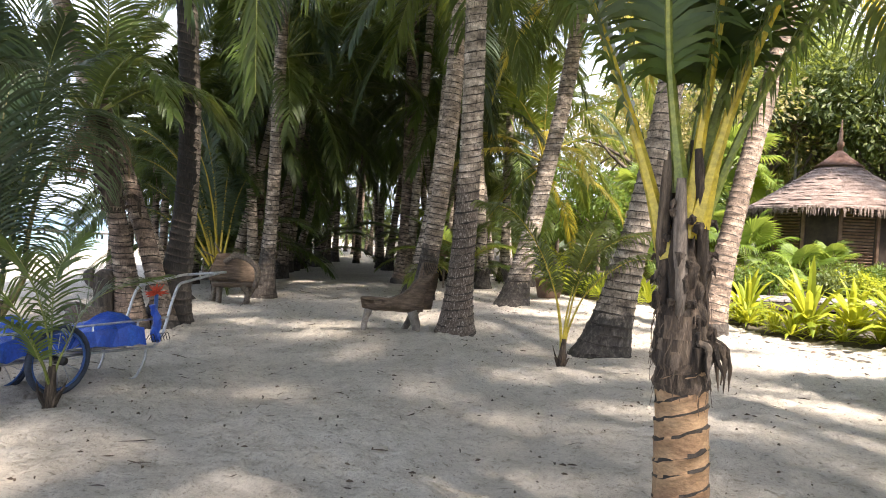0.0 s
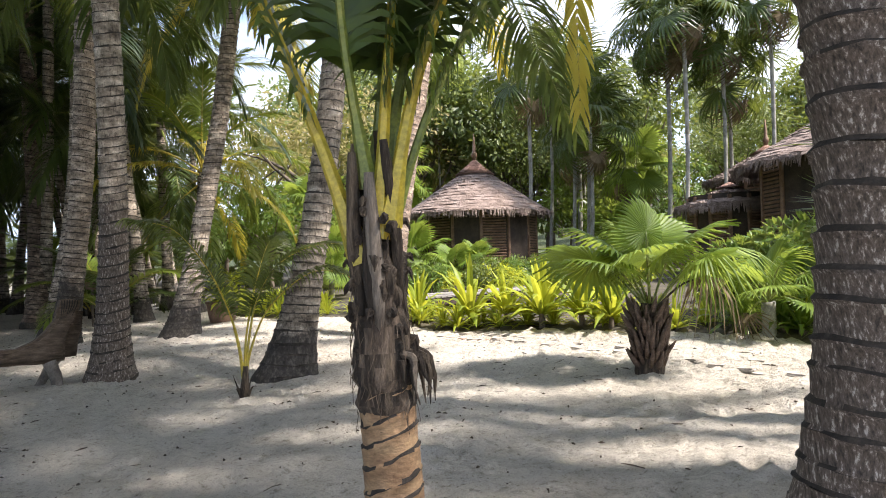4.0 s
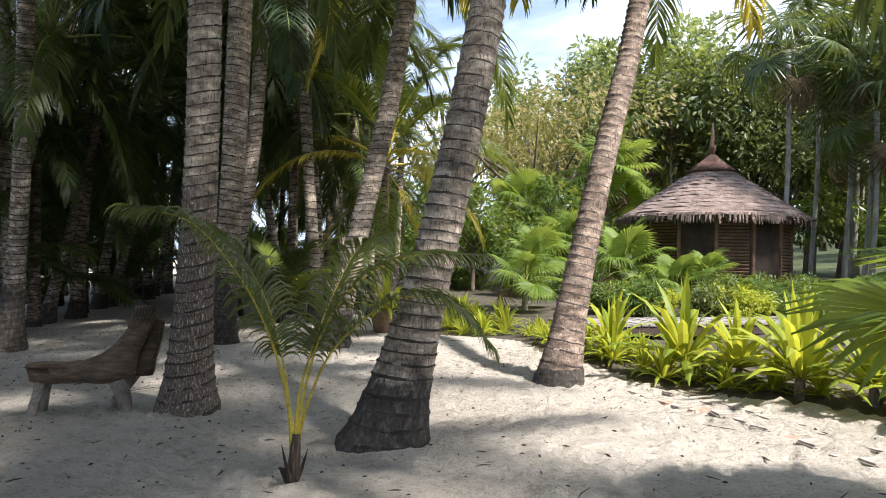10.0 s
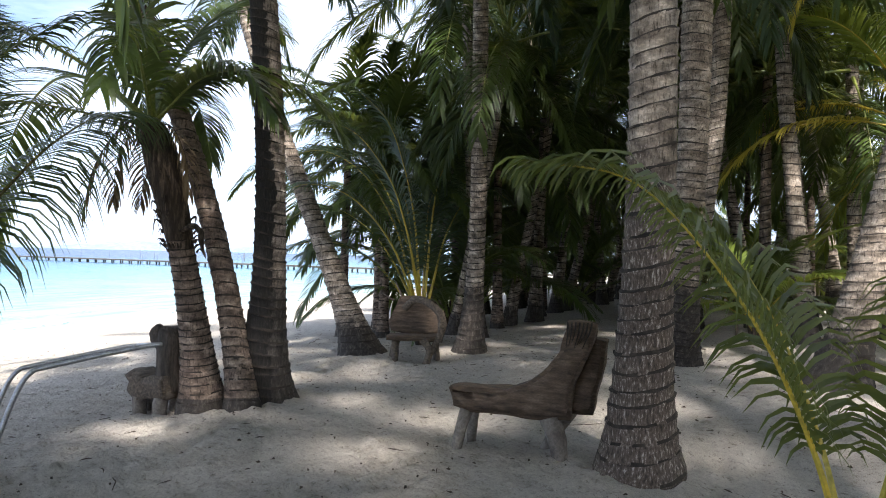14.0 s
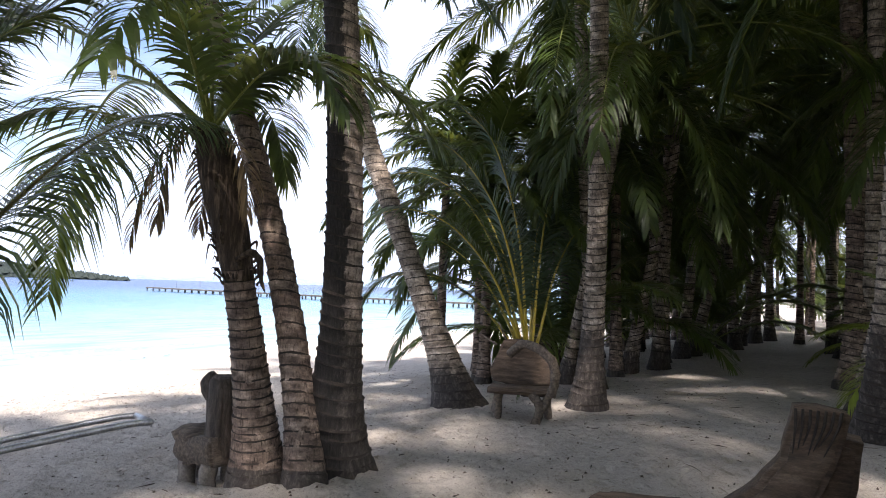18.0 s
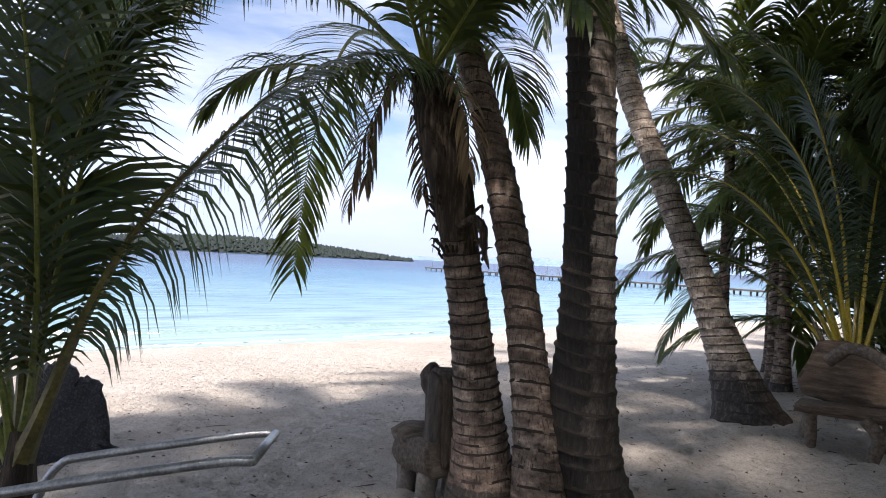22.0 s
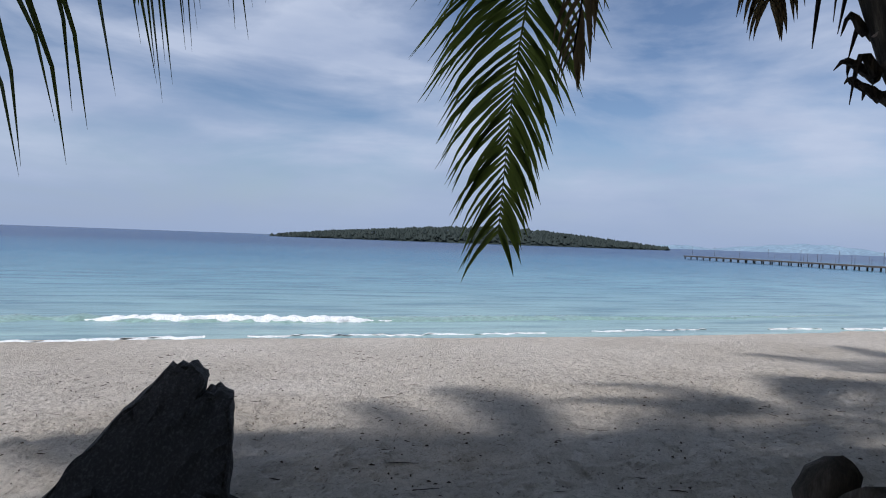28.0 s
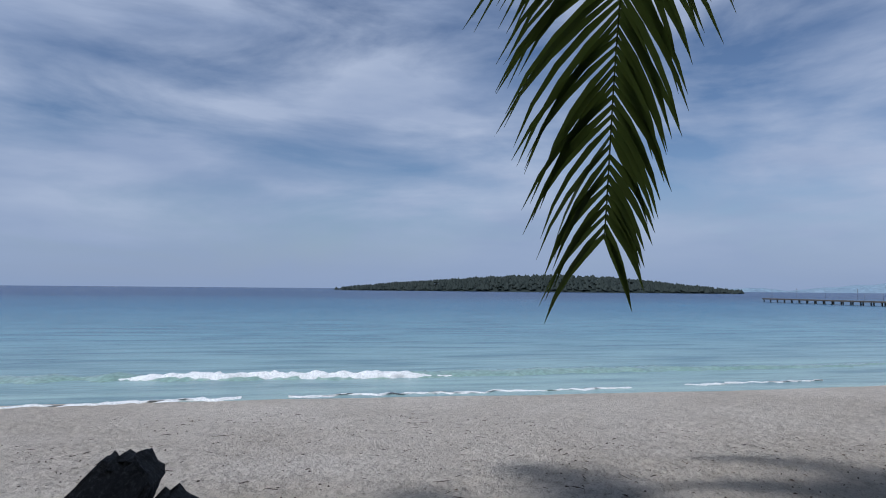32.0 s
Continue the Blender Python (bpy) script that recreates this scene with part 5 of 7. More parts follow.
seedling(-3.0, 5.3, [
    [(-3.10, 5.23, _gz + 0.5), (-3.45, 5.15, _gz + 1.0), (-4.05, 5.05, _gz + 1.2)],
    [(-2.93, 5.35, _gz + 0.5), (-2.80, 5.55, _gz + 0.95), (-2.45, 5.95, _gz + 1.15)],
    [(-3.00, 5.25, _gz + 0.6), (-3.05, 5.10, _gz + 1.1), (-2.95, 4.75, _gz + 1.45)],
    [(-3.07, 5.35, _gz + 0.6), (-3.20, 5.50, _gz + 1.15), (-3.25, 5.85, _gz + 1.5)],
    [(-2.95, 5.15, _gz + 0.4), (-2.90, 4.85, _gz + 0.75), (-2.85, 4.45, _gz + 0.7)],
], 420, "small coconut seedling growing beside the handcart", M_FROND, M_STEM_GREEN, 30, 0.42)


def beach_palm():
    """Young palm by the beach with long arching fronds."""
    x, y = -5.24, 6.65
    z = gz(x, y)
    ob = thing("young_coconut_palm", (x, y, z), "young coconut palm by the beach with a long arching frond", "palm")
    r = random.Random(7)
    v, f = tube([(0, 0, -0.15), (0, 0, 0.2), (0.02, 0.02, 0.55), (0.03, 0.03, 0.85)], [0.13, 0.11, 0.09, 0.06], 10, True, 0.12, r)
    put("fibre_sheath", mesh_of("fibre_sheath", v, f, M_FIBRE), ob)
    b = Vector((x, y, z + 0.6))
    # dark leaf and olive stalk hold the fronds' silhouette against the bright sky
    own_frond(ob, [b, (-5.07, 6.85, 0.65), (-5.16, 6.97, 1.06), (-5.31, 7.20, 1.61), (-5.49, 7.58, 2.16), (-5.64, 7.98, 2.63), (-5.92, 8.53, 3.03), (-6.32, 9.13, 3.13)], M_BLUE_LEAF, M_STEM_OLIVE, 120, 1.15, 2.2, 71, 0.26, 0.022, 0.04, 0.0, 1.5, "long arching frond with a yellow stalk", (5, 25))
    own_frond(ob, [b, (-5.42, 6.68, 0.83), (-5.44, 6.71, 1.43), (-5.48, 6.79, 2.13), (-5.57, 6.98, 2.93), (-5.92, 7.43, 3.63)], M_BLUE_LEAF, M_STEM_OLIVE, 140, 1.0, 0.9, 72, 0.3, 0.036, 0.05, 0.05, 1.2)
    for i, path in enumerate([[(-5.52, 6.43, 0.93), (-5.92, 5.93, 2.13), (-6.62, 5.23, 2.93), (-7.42, 4.53, 2.83)],
                              [(-5.12, 6.53, 0.93), (-4.82, 6.23, 2.03), (-4.32, 5.73, 2.83), (-3.52, 5.03, 2.73)],
                              [(-5.22, 6.33, 0.93), (-5.32, 5.73, 2.13), (-5.52, 4.83, 2.93), (-5.82, 3.83, 2.83)],
                              [(-5.17, 6.73, 1.03), (-4.92, 6.73, 2.23), (-4.62, 6.63, 3.13), (-4.02, 6.23, 3.53)],
                              [(-5.32, 6.73, 1.03), (-5.27, 6.93, 2.13), (-5.17, 7.23, 3.03), (-5.02, 7.83, 3.63)]]):
        own_frond(ob, [b] + [Vector(p) for p in path], M_BLUE_LEAF, M_STEM_GREEN, 84, 0.9, 1.3, 73 + i, 0.18, 0.026, 0.06, 0.25, 0.9)
    for i, path in enumerate([[(-5.44, 6.66, 1.03), (-5.57, 6.73, 2.13), (-5.80, 6.85, 3.13), (-6.20, 7.15, 4.03)],
                              [(-5.40, 6.60, 1.03), (-5.60, 6.60, 2.33), (-6.00, 6.75, 3.43), (-6.60, 7.00, 4.1)]]):
        own_frond(ob, [b] + [Vector(p) for p in path], M_BLUE_LEAF, M_STEM_OLIVE, 120, 1.0, 1.0, 90 + i, 0.46, 0.036, 0.05, 0.1, 1.1)
    return ob


beach_palm()


# ---------------------------------------------------------------- fan palms and sword-leaved trees
def fan_mesh(name, mat, radius, blades=34, split=0.5, spread=300, droop=0.5, seed=0, ragged=0.0):
    """One fan leaf at the origin facing +z, its stalk side towards -x."""
    r = random.Random(seed)
    verts, faces = [], []
    for i in range(blades):
        a = radians(-spread / 2 + spread * (i + 0.5) / blades)
        w = radians(spread / blades) * 0.5
        ln = radius * (0.8 + 0.2 * math.cos(a * 0.6)) * r.uniform(0.93, 1.05)
        if r.random() < ragged:
            ln *= r.uniform(0.6, 0.8)
        b0 = len(verts)
        dr = droop * r.uniform(0.6, 1.4)
        for s in (0.03, 0.3, split, 0.75, 1.0):
            hw = math.tan(w) * ln * s if s <= split else math.tan(w) * ln * split * (1 - (s - split) / (1 - split)) ** 0.8 + 0.001
            z = -0.10 * ln * s + 0.04 * ln * math.cos(a) - (dr * ln * max(0, s - split) ** 2 / (1 - split))
            c = Vector((math.cos(a) * ln * s, math.sin(a) * ln * s, z))
            n = Vector((-math.sin(a), math.cos(a), 0))
            verts += [c + n * hw, c + Vector((0, 0, 0.018 * radius * min(1, s * 2))), c - n * hw]
        for k in range(4):
            for q in (0, 1):
                o = b0 + 3 * k + q
                faces.append((o, o + 1, o + 4, o + 3))
    return mesh_of(name, verts, faces, mat, smooth=False)


FANS = [fan_mesh("fan_leaf", M_FAN, 0.66, 40, 0.68, 310, 0.5, s) for s in (1, 2)] + [fan_mesh("fan_leaf", M_FAN, 0.62, 36, 0.5, 290, 1.1, 3, 0.2)]
FANS_TALL = [fan_mesh("fan_leaf", M_FROND, 0.62, 26, 0.46, 280, 1.1, s, 0.2) for s in (11, 12)]
FAN_DEAD = fan_mesh("dead_fan_leaf", M_FROND_DEAD, 0.5, 26, 0.4, 260, 2.0, 4, 0.3)


def fan_leaf(ob, b, tip, mesh, size, tilt, roll, r, stalk=M_STEM_GREEN):
    """A fan blade on its stalk from b to tip, tilted up."""
    b, tip = Vector(b), Vector(tip)
    mid = b.lerp(tip, 0.55) + Vector((0, 0, 0.08))
    v, f = tube(arc([b, mid, tip], 4), [0.018, 0.016, 0.014, 0.013, 0.012, 0.011, 0.010, 0.009, 0.008], 5)
    put("stalk", mesh_of("stalk", v, f, stalk), ob)
    az = math.atan2(tip.y - b.y, tip.x - b.x)
    m = Matrix.Translation(tip) @ Matrix.Rotation(az, 4, "Z") @ Matrix.Rotation(radians(-tilt), 4, "Y") @ Matrix.Rotation(radians(roll), 4, "X") @ Matrix.Scale(size, 4)
    put("fan_leaf", mesh, ob, m)


def stout_fan_palm(x, y):
    ob = thing("fan_palm", (x, y, gz(x, y)), "stout fan palm with a scaly brown trunk and wide fans", "palm")
    r = random.Random(81)
    v, f = tube([(0, 0, -0.1), (0, 0, 0.05), (0, 0, 0.3), (0.01, 0, 0.55), (0.02, 0, 0.72)], [0.17, 0.15, 0.13, 0.13, 0.09], 14, True, 0.05, r)
    put("trunk", mesh_of("trunk", v, f, M_FIBRE), ob)
    scale_v, scale_f = tube([(0, 0, 0), (0.03, 0, 0.10), (0.06, 0, 0.19), (0.085, 0, 0.27)], [0.030, 0.034, 0.024, 0.006], 6)
    sm = mesh_of("leaf_base", scale_v, scale_f, rough_stuff("scaly_leaf_base", (0.035, 0.022, 0.015), (0.10, 0.065, 0.045), (0.20, 0.14, 0.10), 9, 60, 0.9, 0.7))
    for i in range(84):
        z = 0.0 + 0.62 * i / 84
        a = i * 2.4
        rad = 0.125 + 0.015 * math.sin(z * 4)
        m = Matrix.Translation((math.cos(a) * rad, math.sin(a) * rad, z)) @ Matrix.Rotation(a + r.uniform(-.25, .25), 4, "Z") @ Matrix.Rotation(r.uniform(-0.12, 0.38), 4, "Y") @ Matrix.Scale(r.uniform(0.6, 1.1), 4)
        put("leaf_base", sm, ob, m)
    # the camera side looks towards +x +y, so the crown spreads across that
    leaves = [(-0.62, 0.50, 1.18, 1.1, 18, -20, 0), (-0.38, 0.34, 1.34, 0.95, 30, 10, 1), (0.34, -0.26, 1.34, 1.0, 30, 0, 0), (0.66, -0.52, 1.22, 1.0, 12, 10, 2),
              (0.25, 0.35, 1.42, 0.95, 45, 0, 1), (-0.2, -0.35, 1.22, 0.9, 15, 15, 0), (0.78, -0.2, 1.10, 0.95, 2, -15, 2), (-0.60, 0.05, 1.15, 0.9, 12, 0, 1), (0.1, 0.65, 1.2, 1.0, 20, 0, 0), (0.02, 0.02, 1.5, 0.7, 80, 0, 1)]
    for dx, dy, dz, sz, tilt, roll, k in leaves:
        fan_leaf(ob, (0.02, 0, 0.62), (dx * 0.72, dy * 0.72, dz), FANS[k], sz, tilt, roll, r)
    for dx, dy, dz in ((0.55, -0.45, 1.0),):
        fan_leaf(ob, (0.02, 0, 0.6), (dx * 0.8, dy * 0.8, dz), FAN_DEAD, 0.9, -10, 0, r, M_FIBRE)
    return ob


stout_fan_palm(5.40, 7.55)


def fan_palm(x, y, h, seed, size=1.0, n=14, label="fan palm with blue-green fans in the garden", name="fan_palm", group="fan palms of the garden", r1=0.09, fans=None, low=-25):
    ob = thing(name, (x, y, gz(x, y) - 0.05), label, "palm", group)
    r = random.Random(seed)
    v, f = tube(arc([(0, 0, -0.2), (0.03 * h, 0.01 * h, h * 0.5), (0.02 * h, 0, h)], 4), [r1 * 1.4, r1 * 1.2, r1 * 1.05, r1, r1, r1, r1, r1, r1], 10, True, 0.05, r)
    put("trunk", mesh_of("trunk", v, f, M_PALE_BARK), ob)
    t = Vector((0.02 * h, 0, h))
    for i in range(n):
        a = i * 2.4 + r.uniform(-0.2, 0.2)
        u = i / n
        el = radians(80 - (80 - low) * u)
        ln = 0.75 * size * r.uniform(0.85, 1.1)
        tip = t + Vector((math.cos(a) * math.cos(el), math.sin(a) * math.cos(el), math.sin(el))) * ln
        fan_leaf(ob, t, tip, r.choice(fans or FANS) if u < 0.85 else FAN_DEAD, size * r.uniform(0.9, 1.15), 70 - (95 - low * 1.2) * u, r.uniform(-15, 15), r)
    return ob


def sword_mesh(name, mat, length=1.0, n=46, seed=0, low=15, wide=0.045):
    """A rosette of long sword leaves at the origin."""
    r = random.Random(seed)
    verts, faces = [], []
    for i in range(n):
        a = i * 2.4
        el = radians(88 - (88 - low) * (i / n) ** 0.8 + r.uniform(-6, 6))
        d = Vector((math.cos(a) * math.cos(el), math.sin(a) * math.cos(el), math.sin(el)))
        sd = Vector((-math.sin(a), math.cos(a), 0))
        ln = length * r.uniform(0.8, 1.1)
        p = d * 0.04
        b0 = len(verts)
        for k, w in enumerate((0.7, 1.0, 0.85, 0.6, 0.05)):
            hw = wide * w * 0.5
            nn = sd.cross(d).normalized()
            verts += [p + sd * hw + nn * hw * 0.5, p.copy(), p - sd * hw + nn * hw * 0.5]
            p = p + d * ln / 4
            d = (d + Vector((0, 0, -1)) * (0.02 + 0.05 * k) * (1.2 - el / 2)).normalized()
        for k in range(4):
            for q in (0, 1):
                o = b0 + 3 * k + q
                faces.append((o, o + 1, o + 4, o + 3))
    return mesh_of(name, verts, faces, mat, smooth=False)


SWORDS = [sword_mesh("rosette", M_PANDAN, 1.25, 84, s, 12, 0.072) for s in (1, 2)]


def screw_pine():
    """The branching sword-leaved tree on stilt roots beside the path."""
    x, y = 10.20, 7.59
    z = gz(x, y)
    ob = thing("screw_pine", (x, y, z), "branching screw pine with sword-leaf heads on stilt roots", "tree")
    r = random.Random(91)
    o = Vector((x, y, z))
    limbs = [[(10.06, 8.24, 0.2), (10.38, 8.35, 1.68), (10.35, 8.35, 2.18), (10.05, 8.55, 3.33)], [(10.35, 8.35, 2.18), (10.06, 8.53, 2.51), (9.76, 8.71, 2.93)],
             [(10.38, 8.35, 1.68), (10.51, 8.05, 1.53), (10.58, 7.72, 1.90), (10.54, 7.62, 2.34)], [(10.34, 6.94, 0.2), (10.77, 7.02, 1.33), (10.76, 6.78, 2.10)],
             [(10.38, 8.35, 1.68), (9.97, 8.59, 1.60), (9.65, 8.84, 2.02)], [(10.64, 7.24, 0.2), (11.21, 7.72, 1.30), (11.67, 7.74, 3.53)],
             [(11.21, 7.72, 1.30), (11.76, 7.47, 2.08), (12.09, 7.25, 3.02)], [(10.56, 8.54, 0.2), (11.29, 8.59, 1.27), (11.49, 8.61, 2.12)], [(10.77, 7.02, 1.33), (11.32, 6.74, 1.97), (11.66, 6.55, 2.68)]]
    for i, pts in enumerate(limbs):
        v, f = tube(arc([Vector(p) - o for p in pts], 5), [0.085 - 0.03 * k / (5 * len(pts)) for k in range((len(pts) - 1) * 5 + 1)], 9, True, 0.06, r)
        put("limb", mesh_of("limb", v, f, M_LIMB), ob)
    for i in range(26):
        c = Vector(r.choice([(10.06, 8.24, 1.50), (10.06, 8.24, 1.30), (10.34, 6.94, 1.30), (10.34, 6.94, 1.10)])) - o
        a = r.uniform(0, 6.28)
        e = c + Vector((math.cos(a) * r.uniform(0.1, 0.3), math.sin(a) * r.uniform(0.1, 0.3), 0))
        e.z = -0.1
        v, f = tube(arc([c, c.lerp(e, 0.5) + Vector((math.cos(a), math.sin(a), 0)) * 0.06, e], 4), 0.026, 6)
        put("stilt_root", mesh_of("stilt_root", v, f, M_LIMB), ob)
    heads = [((10.05, 8.55, 3.33), 1.2), ((9.76, 8.71, 2.93), 0.95), ((9.65, 8.84, 2.02), 0.8), ((10.54, 7.62, 2.34), 0.85), ((10.76, 6.78, 2.10), 1.15), ((11.67, 7.74, 3.53), 1.25), ((12.09, 7.25, 3.02), 1.15), ((11.49, 8.61, 2.12), 0.9), ((11.66, 6.55, 2.68), 1.1)]
    for i, (p, s) in enumerate(heads):
        m = Matrix.Translation(Vector(p) - o) @ Euler((r.uniform(-.25, .25), r.uniform(-.25, .25), r.uniform(0, 6))).to_matrix().to_4x4() @ Matrix.Scale(s, 4)
        put("leaf_head", SWORDS[i % 2], ob, m)
    return ob


screw_pine()


# ---------------------------------------------------------------- garden plants
def strap_mesh(name, mat, length, n, seed, wide=0.06, low=20, bend=0.35):
    r = random.Random(seed)
    verts, faces = [], []
    for i in range(n):
        a = i * 2.4 + r.uniform(-0.3, 0.3)
        el = radians(86 - (86 - low) * (i / n) ** 0.9 + r.uniform(-8, 8))
        d = Vector((math.cos(a) * math.cos(el), math.sin(a) * math.cos(el), math.sin(el)))
        sd = Vector((-math.sin(a), math.cos(a), 0))
        ln = length * r.uniform(0.7, 1.15)
        p = d * 0.03
        b0 = len(verts)
        for k, w in enumerate((0.45, 0.9, 1.0, 0.8, 0.04)):
            hw = wide * w * 0.5
            nn = sd.cross(d).normalized()
            verts += [p + sd * hw + nn * hw * 0.35, p.copy(), p - sd * hw + nn * hw * 0.35]
            p = p + d * ln / 4
            d = (d + Vector((0, 0, -1)) * bend * (0.35 + 0.45 * k) * r.uniform(0.7, 1.3)).normalized()
        for k in range(4):
            for q in (0, 1):
                o = b0 + 3 * k + q
                faces.append((o, o + 1, o + 4, o + 3))
    return mesh_of(name, verts, faces, mat, smooth=False)


STRAPS = [strap_mesh("leaves", M_STRAP, 0.84, 30, s, 0.10, 8, 0.42) for s in (1, 2, 3)]
STRAPS_DARK = [strap_mesh("leaves", M_SHRUB, 0.75, 24, s, 0.10, 6, 0.5) for s in (4, 5)]
v_, f_ = tube([(0, 0, -0.06), (0, 0, 0.08), (0.01, 0, 0.2)], [0.05, 0.045, 0.03], 8)
FOOT = mesh_of("foot", v_, f_, M_LIMB)


def strap_plant(x, y, k, scale=1.0, dark=False, lift=0.0):
    ob = thing("strap_leaf_plant", (x, y, gz(x, y)), "dark green strap-leaved lily in the garden border" if dark else "yellow-green strap-leaved plant along the sandy garden edge", "plant",
               "strap-leaved plants of the border", turn=k * 77, scale=scale)
    put("foot", FOOT, ob)
    put("leaves", (STRAPS_DARK[k % 2] if dark else STRAPS[k % 3]), ob, Matrix.Translation((0, 0, 0.08 + lift)))
    return ob


for i, (x, y, s) in enumerate([(4.62, 12.25, 1.25), (5.3, 10.85, 1.15), (4.05, 13.6, 1.0), (5.55, 11.35, 1.1), (5.05, 11.7, 1.0), (6.0, 10.0, 1.0), (5.8, 10.5, 1.1)]):
    strap_plant(*site(x, y), i, s, lift=0.08)
_r = random.Random(12)
_along, _n = 0.5, 0
while _along < 19:
    for s_in in ((0.25, 0.75) if 5.5 < _along < 14 else (0.25, 0.75, 1.3)):
        a = _along + _r.uniform(-0.22, 0.22)
        s = edge_s(a) - s_in - _r.uniform(0, 0.25)
        x, y = -0.894 * s - 0.447 * a, -0.447 * s + 0.894 * a
        near_pine = math.hypot(x - 10.5, y - 7.8) < 1.3
        dark = (a < 5.2 and _r.random() < 0.88) or _r.random() < 0.12
        if not near_pine and a > 1.2:
            strap_plant(x, y, _n, _r.uniform(0.45, 0.75) * (1.3 if dark else 1) * (0.75 if 5.5 < a < 14 else 1), dark)
            _n += 1
    _along += 0.48


def leaf_cloud(name, mat, n, rx, ry, rz, leaf, seed, lumps=9, droop=0.3):
    """A crown of many small folded leaves gathered in uneven lumps."""
    r = random.Random(seed)
    cs = []
    for i in range(lumps):
        a, u = r.uniform(0, 6.28), r.uniform(0.25, 1.0)
        zz = r.uniform(-0.7, 0.9)
        k = math.sqrt(max(0.05, 1 - zz * zz)) * u
        cs.append((Vector((math.cos(a) * k * rx, math.sin(a) * k * ry, zz * rz)), r.uniform(0.28, 0.5)))
    verts, faces = [], []
    for i in range(n):
        c, k = r.choice(cs)
        d = Vector((r.gauss(0, 1), r.gauss(0, 1), r.gauss(0, 1))).normalized()
        p = c + Vector((d.x * rx, d.y * ry, d.z * rz)) * k * r.uniform(0.65, 1.05)
        out = (d + Vector((r.uniform(-.8, .8), r.uniform(-.8, .8), r.uniform(-.8, .5) - droop))).normalized()
        sd = out.orthogonal().normalized()
        sd = (Matrix.Rotation(r.uniform(-0.9, 0.9), 3, out) @ sd)
        ln = leaf * r.uniform(0.6, 1.3)
        w = ln * 0.24
        nn = sd.cross(out)
        b0 = len(verts)
        verts += [p, p + out * ln * 0.5 + sd * w, p + out * ln + nn * ln * -0.12, p + out * ln * 0.5 - sd * w, p + out * ln * 0.5 - nn * w * 0.35]
        faces += [(b0, b0 + 1, b0 + 4), (b0 + 1, b0 + 2, b0 + 4), (b0 + 2, b0 + 3, b0 + 4), (b0 + 3, b0, b0 + 4)]
    return mesh_of(name, verts, faces, mat, smooth=False)


SHRUBS = [leaf_cloud("foliage", M_SHRUB, 900, 0.9, 0.9, 0.75, 0.20, s) for s in (1, 2)] + [leaf_cloud("foliage", M_STRAP, 700, 0.8, 0.8, 0.6, 0.17, 3), leaf_cloud("foliage", M_TREE, 900, 1.0, 1.0, 0.8, 0.22, 4)]
_sv, _sf = joined([tube(arc([(0, 0, -0.3), (0.1 * math.cos(a), 0.1 * math.sin(a), 0.2), (0.4 * math.cos(a), 0.4 * math.sin(a), 0.7)], 3), 0.02, 5) for a in (0.4, 1.7, 3.1, 4.4, 5.6)])
SHRUB_STEMS = mesh_of("stems", _sv, _sf, M_LIMB)


def shrub(x, y, k, scale, flat=1.0):
    ob = thing("shrub", (x, y, gz(x, y)), ("dense dark green shrub in the garden", "bushy dark green shrub near the huts", "light green bushy plant in the garden", "rounded olive-green shrub in the garden")[k % 4], "shrub", "garden shrubs", turn=k * 53, scale=scale)
    put("stem", SHRUB_STEMS, ob)
    put("foliage", SHRUBS[k % 4], ob, Matrix.Translation((0, 0, 0.6 * flat)) @ Matrix.Diagonal((1, 1, flat, 1)))
    return ob


_n = 0
for i in range(150):
    a = _r.uniform(-6, 34)
    s = -11.6 - abs(_r.gauss(0, 6.5)) - 0.3
    x, y = -0.894 * s - 0.447 * a, -0.447 * s + 0.894 * a
    if any(math.hypot(x - hx, y - hy) < hr for hx, hy, hr in ((10.0, 27.0, 4.2), (15.9, 15.2, 3.6), (14.8, 18.3, 2.2), (21.0, 23.1, 3.0), (9.3, 7.3, 1.6))):
        continue
    if 10.6 < -s < 13.6 and a > 8:
        continue
    k, sc = _r.randrange(4), _r.uniform(0.4, 0.8)
    if math.hypot(x - 10.0, y - 27.0) < 17 and y < 26.5 and abs(math.degrees(math.atan2(x - 1.5, y - 3.0)) - 19.5) < 11:
        sc = 0.58   # low planting before the round hut
    else:
        sc += 0.012 * max(0, -s - 14)
    shrub(*site(x, y), k, sc)
# close planting between the boardwalk and the round hut
for i in range(46):
    d, a = _r.uniform(16.5, 20.5), radians(17.5 + _r.uniform(-9.5, 9.5))
    x, y = 1.8 + d * math.sin(a), 3.0 + d * math.cos(a)
    if shore(x, y) > -13.6 or math.hypot(x - 9.56, y - 28.06) < 4.0:
        continue
    shrub(x, y, (0, 1, 0, 3, 1, 2)[i % 6], _r.uniform(0.42, 0.6))
for i, (x, y, sc) in enumerate([(8.9, 9.6, 0.8), (9.6, 10.1, 0.9), (10.1, 10.9, 1.0), (9.0, 10.6, 0.85), (10.6, 9.9, 0.9), (8.8, 8.5, 0.55), (11.0, 11.4, 1.1), (11.8, 10.6, 1.0)]):
    shrub(x, y, (0, 3, 1)[i % 3], sc)
